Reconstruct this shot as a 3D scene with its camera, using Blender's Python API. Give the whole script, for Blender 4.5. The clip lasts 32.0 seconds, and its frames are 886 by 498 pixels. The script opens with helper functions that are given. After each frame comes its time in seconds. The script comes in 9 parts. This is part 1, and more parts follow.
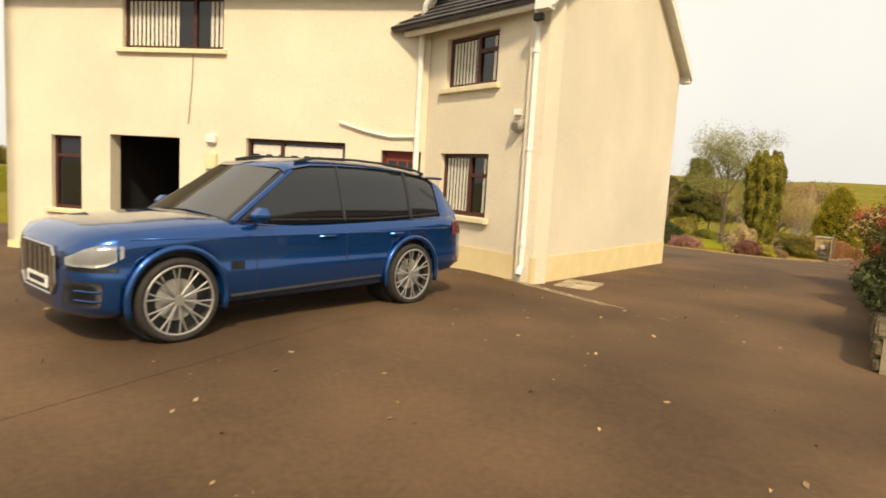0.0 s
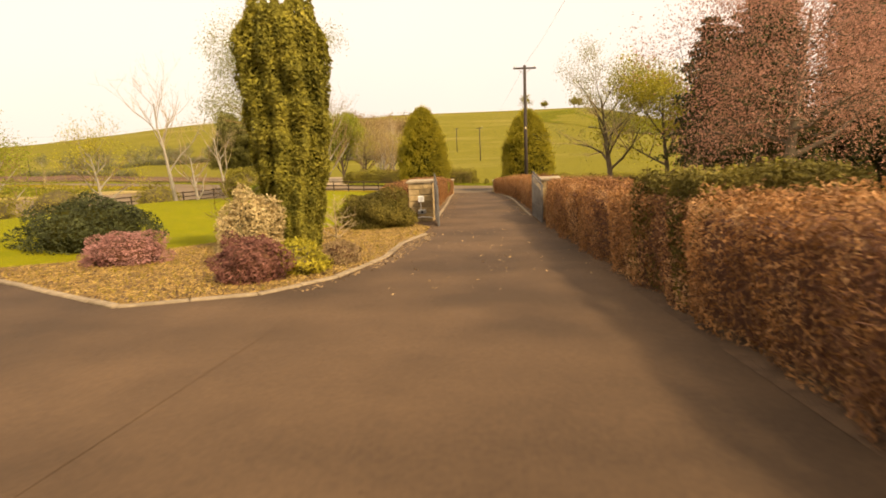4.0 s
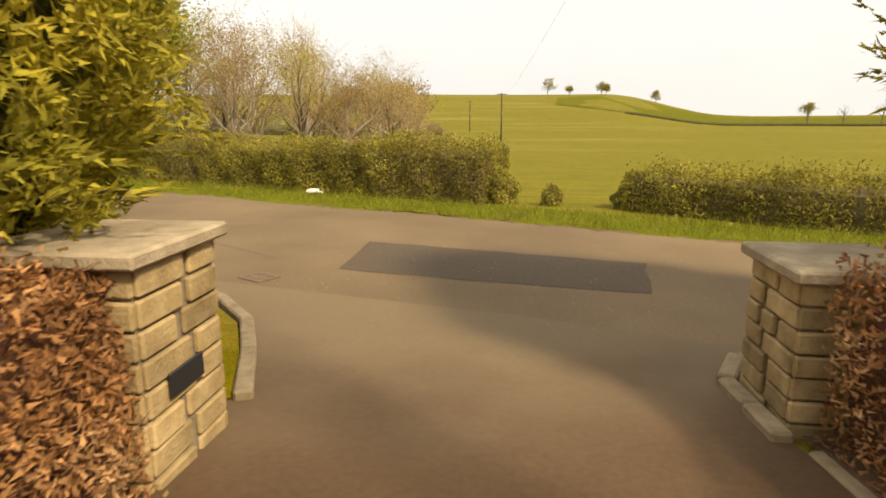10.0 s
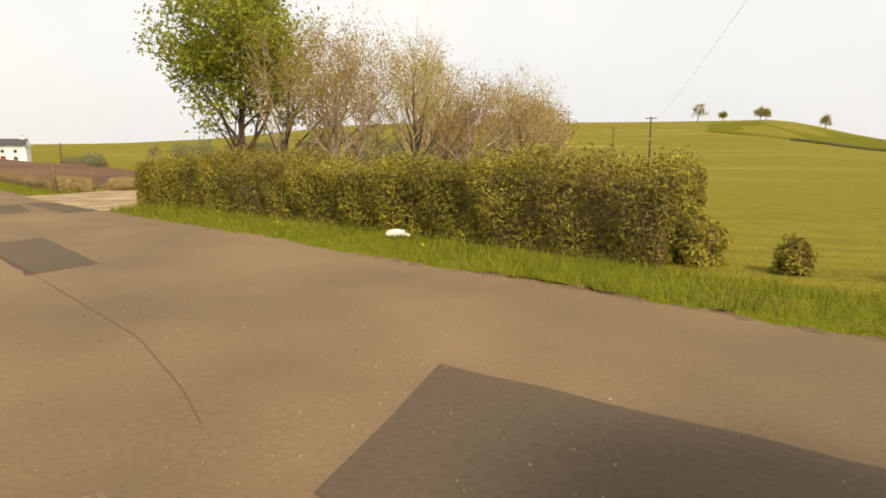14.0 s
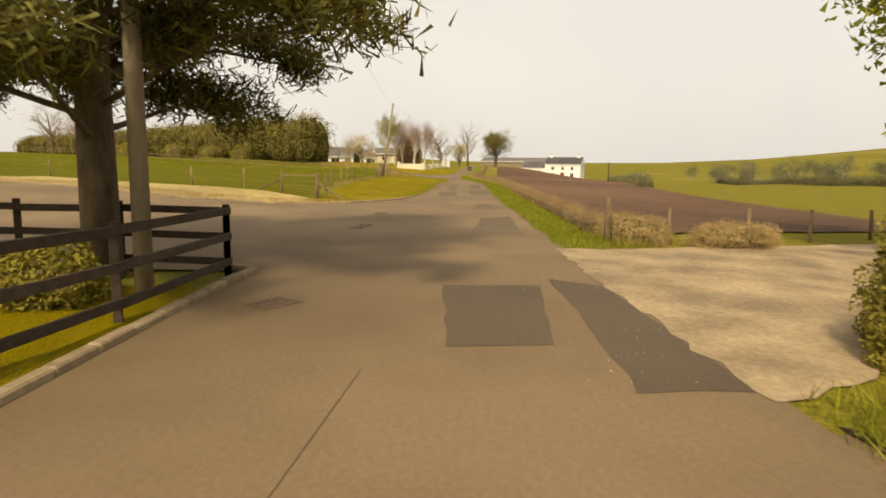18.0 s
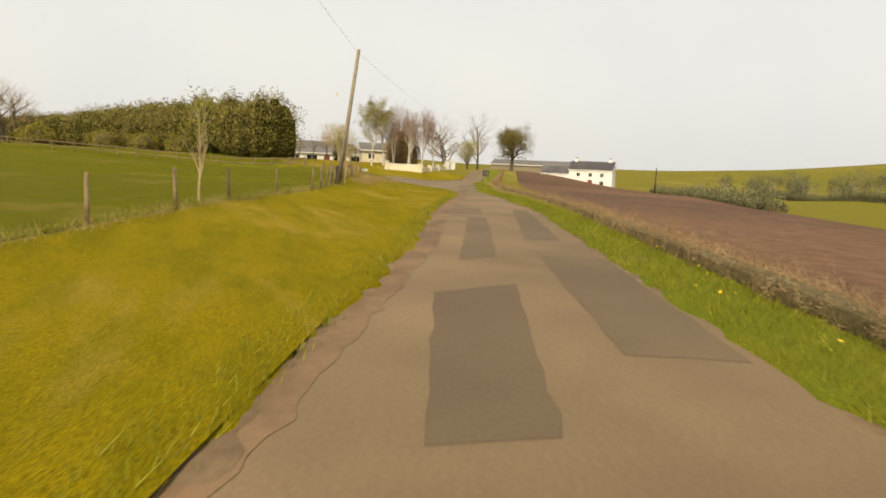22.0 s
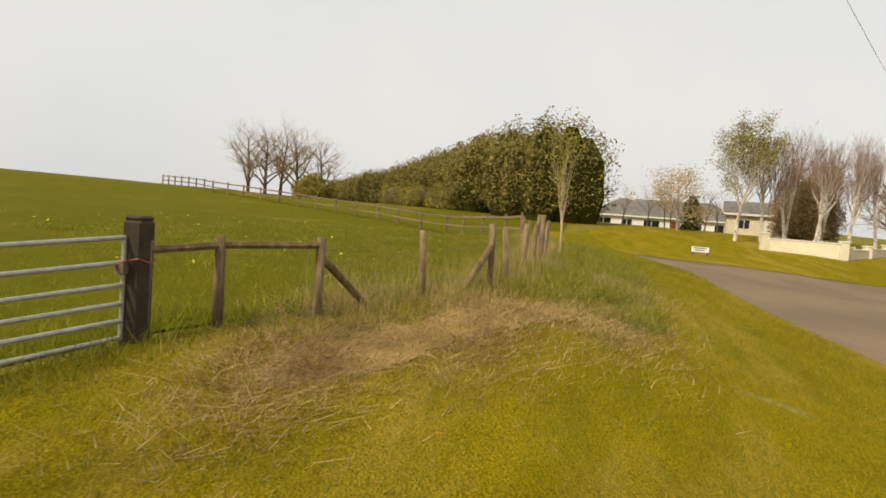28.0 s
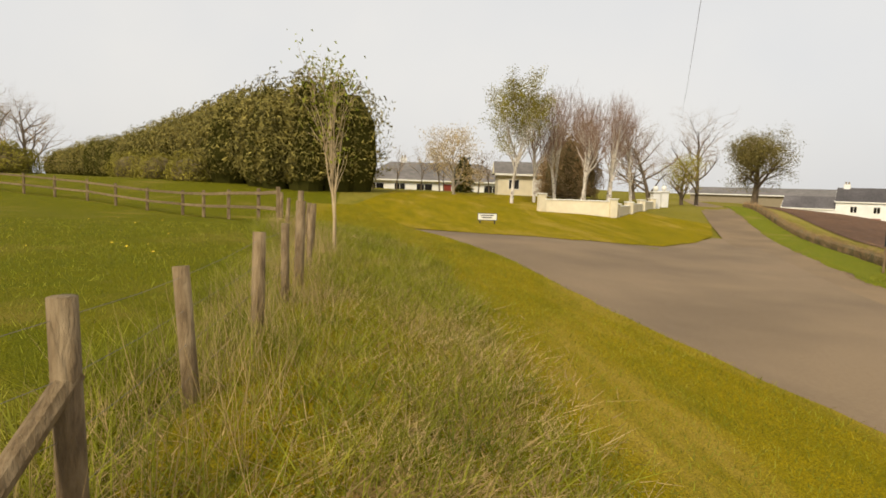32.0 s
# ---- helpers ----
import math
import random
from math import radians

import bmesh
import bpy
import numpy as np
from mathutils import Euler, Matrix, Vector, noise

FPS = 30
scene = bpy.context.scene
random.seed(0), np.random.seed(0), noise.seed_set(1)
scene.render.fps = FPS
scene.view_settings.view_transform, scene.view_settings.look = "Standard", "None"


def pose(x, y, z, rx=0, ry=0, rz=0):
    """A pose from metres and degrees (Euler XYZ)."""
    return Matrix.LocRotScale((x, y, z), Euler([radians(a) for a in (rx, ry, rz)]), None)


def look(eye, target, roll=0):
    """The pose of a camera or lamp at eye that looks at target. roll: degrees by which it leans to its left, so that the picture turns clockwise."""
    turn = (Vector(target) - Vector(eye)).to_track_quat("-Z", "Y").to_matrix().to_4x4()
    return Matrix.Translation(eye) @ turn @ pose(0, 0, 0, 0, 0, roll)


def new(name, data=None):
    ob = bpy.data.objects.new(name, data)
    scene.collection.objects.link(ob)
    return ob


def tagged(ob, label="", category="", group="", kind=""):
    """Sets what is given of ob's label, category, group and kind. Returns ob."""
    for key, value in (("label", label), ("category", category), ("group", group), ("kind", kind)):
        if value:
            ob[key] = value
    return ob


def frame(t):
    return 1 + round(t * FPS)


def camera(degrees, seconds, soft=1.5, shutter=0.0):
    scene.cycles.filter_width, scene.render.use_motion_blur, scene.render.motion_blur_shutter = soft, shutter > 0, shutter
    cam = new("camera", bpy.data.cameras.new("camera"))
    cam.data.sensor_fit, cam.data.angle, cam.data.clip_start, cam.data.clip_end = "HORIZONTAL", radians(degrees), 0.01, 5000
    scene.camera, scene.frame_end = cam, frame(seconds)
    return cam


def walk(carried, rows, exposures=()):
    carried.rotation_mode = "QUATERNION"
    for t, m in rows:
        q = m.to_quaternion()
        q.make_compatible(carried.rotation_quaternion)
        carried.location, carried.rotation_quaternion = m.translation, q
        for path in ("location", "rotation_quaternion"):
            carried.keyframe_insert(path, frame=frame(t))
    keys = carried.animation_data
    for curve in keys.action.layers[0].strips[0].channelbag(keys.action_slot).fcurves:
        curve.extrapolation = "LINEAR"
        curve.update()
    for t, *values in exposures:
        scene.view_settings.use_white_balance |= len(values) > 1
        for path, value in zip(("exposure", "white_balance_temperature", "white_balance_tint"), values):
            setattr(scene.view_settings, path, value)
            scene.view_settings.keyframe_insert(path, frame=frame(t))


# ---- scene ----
cam = camera(71.86, 32.0, soft=1.7, shutter=0.15)
PATH = [
    (0, (8.513, -75.841, 5.769), (2.089, -68.260, 4.647), 3.41),
    (0.5, (7.678, -74.448, 5.806), (2.357, -66.046, 4.758), 1.57),
    (1, (7.159, -73.139, 5.836), (2.782, -64.210, 4.778), 0.02),
    (1.5, (6.718, -71.487, 5.859), (3.312, -62.154, 4.719), -1.05),
    (2, (6.307, -68.906, 5.838), (3.959, -59.279, 4.491), -1.75),
    (2.5, (5.872, -66.268, 5.784), (4.203, -56.520, 4.301), -2.52),
    (3, (5.482, -63.079, 5.697), (4.302, -53.274, 4.126), -2.62),
    (3.5, (5.176, -59.013, 5.541), (4.180, -49.214, 3.813), -2.61),
    (4, (4.947, -54.400, 5.317), (4.010, -44.623, 3.438), -2.51),
    (4.5, (4.789, -49.576, 5.022), (3.968, -39.802, 3.075), -2.33),
    (5, (4.665, -44.756, 4.691), (4.076, -34.966, 2.738), -1.23),
    (5.5, (4.613, -39.998, 4.373), (4.181, -30.198, 2.435), -0.80),
    (6, (4.540, -35.175, 4.065), (3.777, -25.381, 2.198), -0.87),
    (6.5, (4.362, -30.192, 3.767), (3.479, -20.412, 1.876), -0.01),
    (7, (4.169, -25.342, 3.481), (3.195, -15.577, 1.558), 0.44),
    (7.5, (3.895, -20.847, 3.204), (2.873, -11.105, 1.190), 1.11),
    (8, (3.574, -16.653, 2.899), (2.687, -6.909, 0.835), 1.05),
    (8.5, (3.300, -13.101, 2.590), (2.298, -3.380, 0.471), 0.35),
    (9, (3.088, -10.087, 2.316), (2.030, -0.366, 0.225), 0.25),
    (9.5, (2.943, -7.797, 2.113), (1.851, 1.912, -0.022), 0.35),
    (10, (2.815, -5.943, 1.965), (1.690, 3.770, -0.132), -0.14),
    (10.5, (2.720, -4.424, 1.853), (1.652, 5.302, -0.215), -0.63),
    (11, (2.650, -3.249, 1.781), (1.530, 6.486, -0.213), -0.96),
    (11.5, (2.566, -2.468, 1.738), (1.008, 7.212, -0.228), -1.01),
    (12, (2.457, -1.946, 1.711), (0.446, 7.654, -0.238), -0.77),
    (12.5, (2.369, -1.647, 1.698), (0.108, 7.901, -0.230), -0.51),
    (13, (2.308, -1.443, 1.684), (-0.107, 8.077, -0.201), -0.59),
    (13.5, (2.223, -1.129, 1.659), (-0.490, 8.326, -0.140), -0.70),
    (14, (1.995, -0.551, 1.621), (-1.271, 8.757, -0.023), -0.31),
    (14.5, (1.423, 0.438, 1.580), (-2.659, 9.459, 0.182), 0.96),
    (15, (0.594, 1.422, 1.562), (-4.441, 9.983, 0.403), 2.40),
    (15.5, (-0.175, 2.363, 1.569), (-6.275, 10.217, 0.515), 3.82),
    (16, (-1.233, 3.370, 1.579), (-8.348, 10.311, 0.486), 3.51),
    (16.5, (-2.782, 4.474, 1.593), (-10.765, 10.375, 0.387), 2.46),
    (17, (-4.695, 5.625, 1.603), (-13.280, 10.580, 0.280), 1.34),
    (17.5, (-6.845, 6.770, 1.602), (-15.731, 11.145, 0.226), 0.82),
    (18, (-9.070, 7.894, 1.592), (-18.103, 11.963, 0.232), 0.86),
    (18.5, (-11.503, 9.070, 1.589), (-20.608, 12.966, 0.208), 0.95),
    (19, (-14.244, 10.352, 1.596), (-23.403, 14.124, 0.223), 0.94),
    (19.5, (-17.532, 11.817, 1.584), (-26.730, 15.474, 0.163), 1.44),
    (20, (-20.737, 13.155, 1.579), (-29.963, 16.767, 0.228), 1.67),
    (20.5, (-23.845, 14.444, 1.598), (-33.071, 18.061, 0.255), 1.68),
    (21, (-27.091, 15.806, 1.594), (-36.286, 19.495, 0.238), 1.95),
    (21.5, (-30.741, 17.384, 1.574), (-39.857, 21.278, 0.255), 2.34),
    (22, (-34.805, 19.255, 1.582), (-43.843, 23.324, 0.251), 2.47),
    (22.5, (-38.936, 21.231, 1.599), (-47.911, 25.435, 0.266), 2.79),
    (23, (-43.081, 23.299, 1.595), (-52.026, 27.563, 0.253), 2.76),
    (23.5, (-47.184, 25.410, 1.601), (-56.138, 29.652, 0.243), 2.91),
    (24, (-51.065, 27.399, 1.594), (-60.024, 31.634, 0.251), 3.12),
    (24.5, (-54.625, 29.140, 1.580), (-63.594, 33.346, 0.214), 3.26),
    (25, (-57.817, 30.643, 1.594), (-66.885, 34.632, 0.232), 3.05),
    (25.5, (-60.400, 31.881, 1.625), (-69.718, 35.246, 0.266), 2.83),
    (26, (-62.533, 32.743, 1.659), (-72.153, 35.114, 0.304), 2.62),
    (26.5, (-64.375, 33.121, 1.680), (-74.227, 34.172, 0.329), 2.41),
    (27, (-66.006, 33.098, 1.681), (-75.907, 32.596, 0.375), 2.81),
    (27.5, (-67.464, 32.866, 1.730), (-77.301, 31.242, 0.955), 3.07),
    (28, (-68.816, 32.574, 1.786), (-78.613, 30.658, 1.190), 4.34),
    (28.5, (-70.143, 32.369, 1.877), (-79.986, 30.780, 1.113), 5.18),
    (29, (-71.472, 32.262, 1.955), (-81.380, 31.246, 1.063), 3.72),
    (29.5, (-72.569, 32.251, 2.072), (-82.529, 32.069, 1.196), 3.10),
    (30, (-73.449, 32.319, 2.060), (-83.401, 32.857, 1.240), 1.47),
    (30.5, (-74.169, 32.396, 2.069), (-84.061, 33.597, 1.230), 1.78),
    (31, (-74.633, 32.453, 2.071), (-84.458, 34.065, 1.139), 2.23),
    (31.5, (-74.863, 32.497, 2.077), (-84.665, 34.227, 1.117), 2.13),
    (32, (-74.899, 32.504, 2.071), (-84.698, 34.252, 1.111), 1.85),
]
walk(cam, [(t, look(e, g, r)) for t, e, g, r in PATH],
     [(0, 0.2, 7400, 8), (1, 0.2, 7400, 8), (2, -0.15, 7500, 10), (2.6, -0.1, 7600, 10), (4.5, 0.5, 8700, 18), (6.5, 0.52, 8500, 16), (8, 0.46, 7850, 9),
      (9.2, 0.36, 7700, 9), (10.2, 0.35, 7200, 9), (11, 0.24, 7050, 9), (13, 0.22, 7000, 9), (16, 0.16, 6900, 9), (17.8, 0.0, 7600, 9), (19.2, 0.0, 7000, 8), (21, 0.0, 7000, 8), (24, -0.03, 6950, 8), (26.5, -0.08, 6850, 8), (32, -0.08, 6700, 9)])

# ---- light ----
SUN_FROM = Vector((0.64, -0.58, 0.8)).normalized()
world = bpy.data.worlds.new("world")
scene.world = world
world.use_nodes = True
wn, wl = world.node_tree.nodes, world.node_tree.links
wn.clear()
sky = wn.new("ShaderNodeTexSky")
sky.sky_type = "NISHITA"
sky.sun_disc = False
sky.sun_elevation = math.asin(SUN_FROM.z)
sky.sun_rotation = math.atan2(SUN_FROM.x, SUN_FROM.y)
sky.air_density, sky.dust_density, sky.ozone_density = 1.0, 6.0, 1.0
hsv = wn.new("ShaderNodeHueSaturation")
hsv.inputs["Saturation"].default_value = 0.25
hsv.inputs["Value"].default_value = 1.0
haze = wn.new("ShaderNodeMixRGB")
haze.inputs[0].default_value = 0.72
veil = wn.new("ShaderNodeTexNoise")
veil.inputs["Scale"].default_value, veil.inputs["Detail"].default_value = 2.2, 4.0
thin = wn.new("ShaderNodeValToRGB")
thin.color_ramp.elements[0].position, thin.color_ramp.elements[0].color = 0.35, (0.92, 0.935, 0.97, 1)
thin.color_ramp.elements[1].position, thin.color_ramp.elements[1].color = 0.65, (1.02, 1.01, 1.0, 1)
cloud = wn.new("ShaderNodeMixRGB")
cloud.blend_type = "MULTIPLY"
cloud.inputs[0].default_value = 1.0
cloud.inputs[2].default_value = (10.6, 10.6, 10.6, 1)
back = wn.new("ShaderNodeBackground")
back.inputs["Strength"].default_value = 0.1
wout = wn.new("ShaderNodeOutputWorld")
wl.new(sky.outputs[0], hsv.inputs["Color"])
wl.new(hsv.outputs[0], haze.inputs[1])
wl.new(wn.new("ShaderNodeTexCoord").outputs["Generated"], veil.inputs["Vector"])
wl.new(veil.outputs["Fac"], thin.inputs["Fac"])
wl.new(thin.outputs["Color"], cloud.inputs[1])
wl.new(cloud.outputs[0], haze.inputs[2])
wl.new(haze.outputs[0], back.inputs["Color"])
wl.new(back.outputs[0], wout.inputs["Surface"])
lamp = bpy.data.lights.new("sun", "SUN")
lamp.energy, lamp.angle, lamp.color = 3.8, radians(5.0), (1.0, 0.88, 0.68)
sun = new("sun", lamp)
sun.matrix_world = look((0, 0, 60), Vector((0, 0, 60)) - SUN_FROM)

rng = np.random.default_rng(7)


# ---- materials ----
def mat(name, stops, scale=4.0, rough=0.85, bump=0.15, bscale=None, metal=0.0, detail=6.0, big=0.0, bigscale=0.3,
        spec=0.3, rand=0.0, trans=0.0, coords="Object", stretch=None, dist=0.02):
    """Noise-mixed colours with fine bump, a second slower mottling and per-object or per-island variation."""
    m = bpy.data.materials.new(name)
    m.use_nodes = True
    n, l = m.node_tree.nodes, m.node_tree.links
    p = n["Principled BSDF"]
    tc = n.new("ShaderNodeTexCoord")
    src = tc.outputs[coords]
    if stretch:
        mp = n.new("ShaderNodeMapping")
        mp.inputs["Scale"].default_value = stretch
        l.new(src, mp.inputs["Vector"])
        src = mp.outputs[0]
    no = n.new("ShaderNodeTexNoise")
    no.inputs["Scale"].default_value, no.inputs["Detail"].default_value = scale, detail
    no.inputs["Roughness"].default_value = 0.65
    l.new(src, no.inputs["Vector"])
    cr = n.new("ShaderNodeValToRGB")
    while len(cr.color_ramp.elements) < len(stops):
        cr.color_ramp.elements.new(0.5)
    for e, (pos, c) in zip(cr.color_ramp.elements, stops):
        e.position, e.color = pos, (*c, 1)
    l.new(no.outputs["Fac"], cr.inputs[0])
    col = cr.outputs[0]
    if big:
        nb = n.new("ShaderNodeTexNoise")
        nb.inputs["Scale"].default_value, nb.inputs["Detail"].default_value = bigscale, 3.0
        l.new(src, nb.inputs["Vector"])
        mr = n.new("ShaderNodeMapRange")
        mr.inputs["From Min"].default_value, mr.inputs["From Max"].default_value = 0.35, 0.65
        mr.inputs["To Min"].default_value, mr.inputs["To Max"].default_value = 1 - big, 1 + big
        l.new(nb.outputs["Fac"], mr.inputs["Value"])
        hs = n.new("ShaderNodeHueSaturation")
        l.new(col, hs.inputs["Color"])
        l.new(mr.outputs[0], hs.inputs["Value"])
        col = hs.outputs[0]
    if rand:
        src_r = n.new("ShaderNodeNewGeometry").outputs["Random Per Island"] if rand > 0 else n.new("ShaderNodeObjectInfo").outputs["Random"]
        mr2 = n.new("ShaderNodeMapRange")
        mr2.inputs["To Min"].default_value, mr2.inputs["To Max"].default_value = 1 - abs(rand), 1 + abs(rand)
        l.new(src_r, mr2.inputs["Value"])
        h2 = n.new("ShaderNodeHueSaturation")
        l.new(col, h2.inputs["Color"])
        l.new(mr2.outputs[0], h2.inputs["Value"])
        col = h2.outputs[0]
    l.new(col, p.inputs["Base Color"])
    p.inputs["Roughness"].default_value, p.inputs["Metallic"].default_value = rough, metal
    p.inputs["Specular IOR Level"].default_value = spec
    if bump:
        nb2 = n.new("ShaderNodeTexNoise")
        nb2.inputs["Scale"].default_value, nb2.inputs["Detail"].default_value = bscale or scale * 6, 8.0
        l.new(src, nb2.inputs["Vector"])
        bp = n.new("ShaderNodeBump")
        bp.inputs["Strength"].default_value, bp.inputs["Distance"].default_value = bump, dist
        l.new(nb2.outputs["Fac"], bp.inputs["Height"])
        l.new(bp.outputs[0], p.inputs["Normal"])
    if trans:
        tr = n.new("ShaderNodeBsdfTranslucent")
        l.new(col, tr.inputs["Color"])
        mx = n.new("ShaderNodeMixShader")
        mx.inputs[0].default_value = trans
        l.new(p.outputs[0], mx.inputs[1])
        l.new(tr.outputs[0], mx.inputs[2])
        l.new(mx.outputs[0], n["Material Output"].inputs["Surface"])
    return m


def plain(name, c, rough=0.5, metal=0.0, spec=0.5, coat=0.0):
    m = bpy.data.materials.new(name)
    m.use_nodes = True
    p = m.node_tree.nodes["Principled BSDF"]
    p.inputs["Base Color"].default_value = (*c, 1)
    p.inputs["Roughness"].default_value, p.inputs["Metallic"].default_value = rough, metal
    p.inputs["Specular IOR Level"].default_value = spec
    p.inputs["Coat Weight"].default_value = coat
    return m


def worn_join(name, a0, a1, b0, b1, lo, hi):
    """Two asphalts blended across a stretch of plan y, dark end painting tree shade."""
    m = mat(name, [(0.3, a0), (0.7, a1)], 20, 0.9, 0.3, 170, big=0.2, bigscale=0.4, dist=0.008, detail=10)
    n, l = m.node_tree.nodes, m.node_tree.links
    p = n["Principled BSDF"]
    first = p.inputs["Base Color"].links[0].from_socket
    co = n.new("ShaderNodeTexCoord").outputs["Object"]
    sep = n.new("ShaderNodeSeparateXYZ")
    l.new(co, sep.inputs[0])
    t = n.new("ShaderNodeTexNoise")
    t.inputs["Scale"].default_value, t.inputs["Detail"].default_value = 0.9, 7.0
    l.new(co, t.inputs["Vector"])
    add = n.new("ShaderNodeMath")
    add.operation = "MULTIPLY_ADD"
    add.inputs[1].default_value = 3.2
    l.new(t.outputs["Fac"], add.inputs[0])
    l.new(sep.outputs["Y"], add.inputs[2])
    r = n.new("ShaderNodeMapRange")
    r.interpolation_type = "SMOOTHSTEP"
    r.inputs["From Min"].default_value, r.inputs["From Max"].default_value = lo + 1.6, hi + 1.6
    l.new(add.outputs[0], r.inputs["Value"])
    t2 = n.new("ShaderNodeTexNoise")
    t2.inputs["Scale"].default_value, t2.inputs["Detail"].default_value = 22.0, 10.0
    l.new(co, t2.inputs["Vector"])
    second = n.new("ShaderNodeMix")
    second.data_type = "RGBA"
    second.inputs[6].default_value, second.inputs[7].default_value = (*b0, 1), (*b1, 1)
    l.new(t2.outputs["Fac"], second.inputs["Factor"])
    x = n.new("ShaderNodeMix")
    x.data_type = "RGBA"
    l.new(r.outputs[0], x.inputs["Factor"])
    l.new(first, x.inputs[6])
    l.new(second.outputs[2], x.inputs[7])
    l.new(x.outputs[2], p.inputs["Base Color"])
    return m


def turf(name, dark, light, green, worn, bigscale=0.35, worn_at=0.6, turn=0.0, streak=1.0, fine=55.0, bump=0.9):
    """Grass seen from afar: blade-fine mottling, greener drifts, worn dry patches and faint mowing streaks."""
    m = bpy.data.materials.new(name)
    m.use_nodes = True
    n, l = m.node_tree.nodes, m.node_tree.links
    p = n["Principled BSDF"]
    src = n.new("ShaderNodeTexCoord").outputs["Object"]
    mp = n.new("ShaderNodeMapping")
    mp.inputs["Rotation"].default_value = (0, 0, radians(turn))
    mp.inputs["Scale"].default_value = (1.0 / streak, 1.0, 1.0)
    l.new(src, mp.inputs["Vector"])

    def noise_fac(vec, scale, detail, lo, hi):
        t = n.new("ShaderNodeTexNoise")
        t.inputs["Scale"].default_value, t.inputs["Detail"].default_value, t.inputs["Roughness"].default_value = scale, detail, 0.7
        l.new(vec, t.inputs["Vector"])
        r = n.new("ShaderNodeMapRange")
        r.interpolation_type = "SMOOTHSTEP"
        r.inputs["From Min"].default_value, r.inputs["From Max"].default_value = lo, hi
        l.new(t.outputs["Fac"], r.inputs["Value"])
        return r.outputs[0]

    def blend(fac, a, b):
        x = n.new("ShaderNodeMix")
        x.data_type = "RGBA"
        l.new(fac, x.inputs["Factor"])
        for k, c in ((6, a), (7, b)):
            if isinstance(c, tuple):
                x.inputs[k].default_value = (*c, 1)
            else:
                l.new(c, x.inputs[k])
        return x.outputs[2]

    f = noise_fac(src, fine, 3, 0.3, 0.7)
    grass = blend(f, dark, light)
    grass = blend(noise_fac(mp.outputs[0], 1.6, 5, 0.38, 0.68), grass, blend(f, tuple(c * 0.55 for c in green), green))
    col = blend(noise_fac(mp.outputs[0], bigscale, 7, worn_at - 0.08, worn_at + 0.12), grass, blend(f, tuple(c * 0.6 for c in worn), worn))
    l.new(col, p.inputs["Base Color"])
    p.inputs["Roughness"].default_value, p.inputs["Specular IOR Level"].default_value = 0.95, 0.04
    bt = n.new("ShaderNodeTexNoise")
    bt.inputs["Scale"].default_value, bt.inputs["Detail"].default_value = fine * 0.8, 6.0
    l.new(src, bt.inputs["Vector"])
    bp = n.new("ShaderNodeBump")
    bp.inputs["Strength"].default_value, bp.inputs["Distance"].default_value = bump, 0.05
    l.new(bt.outputs["Fac"], bp.inputs["Height"])
    l.new(bp.outputs[0], p.inputs["Normal"])
    return m


M_ASPH = mat("asphalt", [(0.3, (0.152, 0.102, 0.054)), (0.7, (0.198, 0.137, 0.075))], 22, 0.9, 0.3, 190, big=0.17, bigscale=0.35, dist=0.008, detail=10)
M_DRIVE = mat("drive_asphalt", [(0.3, (0.076, 0.043, 0.021)), (0.7, (0.11, 0.064, 0.031))], 20, 0.9, 0.3, 170, big=0.3, bigscale=0.5, dist=0.008, detail=10)
M_MOUTH = worn_join("drive_mouth_asphalt", (0.076, 0.043, 0.021), (0.11, 0.064, 0.031), (0.16, 0.11, 0.06), (0.21, 0.15, 0.086), -3.6, -0.4)
M_PATCH = mat("tar_patch", [(0.3, (0.08, 0.056, 0.035)), (0.7, (0.11, 0.08, 0.052))], 20, 0.9, 0.3, 170, big=0.12, dist=0.008)
M_PATCHB = mat("faded_tar_patch", [(0.3, (0.112, 0.077, 0.043)), (0.7, (0.14, 0.099, 0.057))], 20, 0.9, 0.3, 170, big=0.12, dist=0.008)
M_ASPHB = mat("lane_asphalt", [(0.3, (0.152, 0.105, 0.06)), (0.7, (0.188, 0.134, 0.079))], 20, 0.9, 0.3, 180, big=0.16, bigscale=0.3, dist=0.008, detail=10)
M_GRASS = turf("meadow_grass", (0.07, 0.085, 0.008), (0.26, 0.25, 0.022), (0.17, 0.2, 0.016), (0.3, 0.23, 0.06), 0.5, 0.62)
M_LAWN = turf("lawn_grass", (0.13, 0.135, 0.008), (0.36, 0.32, 0.016), (0.26, 0.265, 0.014), (0.4, 0.31, 0.035), 0.3, 0.64)
M_FIELD = turf("field_grass", (0.115, 0.1, 0.012), (0.25, 0.205, 0.026), (0.165, 0.155, 0.018), (0.3, 0.24, 0.06), 0.035, 0.58, 25.0, 3.0, 18.0, 0.6)
M_DRYGR = mat("dry_grass", [(0.3, (0.24, 0.17, 0.05)), (0.7, (0.46, 0.35, 0.13))], 3, 0.95, 0.6, 60, big=0.2, dist=0.05)
M_STRAW = mat("matted_straw", [(0.3, (0.22, 0.13, 0.04)), (0.7, (0.5, 0.34, 0.12))], 22, 0.95, 0.8, 80, big=0.25, bigscale=1.2, dist=0.04)
M_SOIL = mat("ploughed_soil", [(0.3, (0.08, 0.038, 0.018)), (0.7, (0.17, 0.09, 0.044))], 1.6, 0.95, 0.9, 14, big=0.3, bigscale=0.05, dist=0.12)
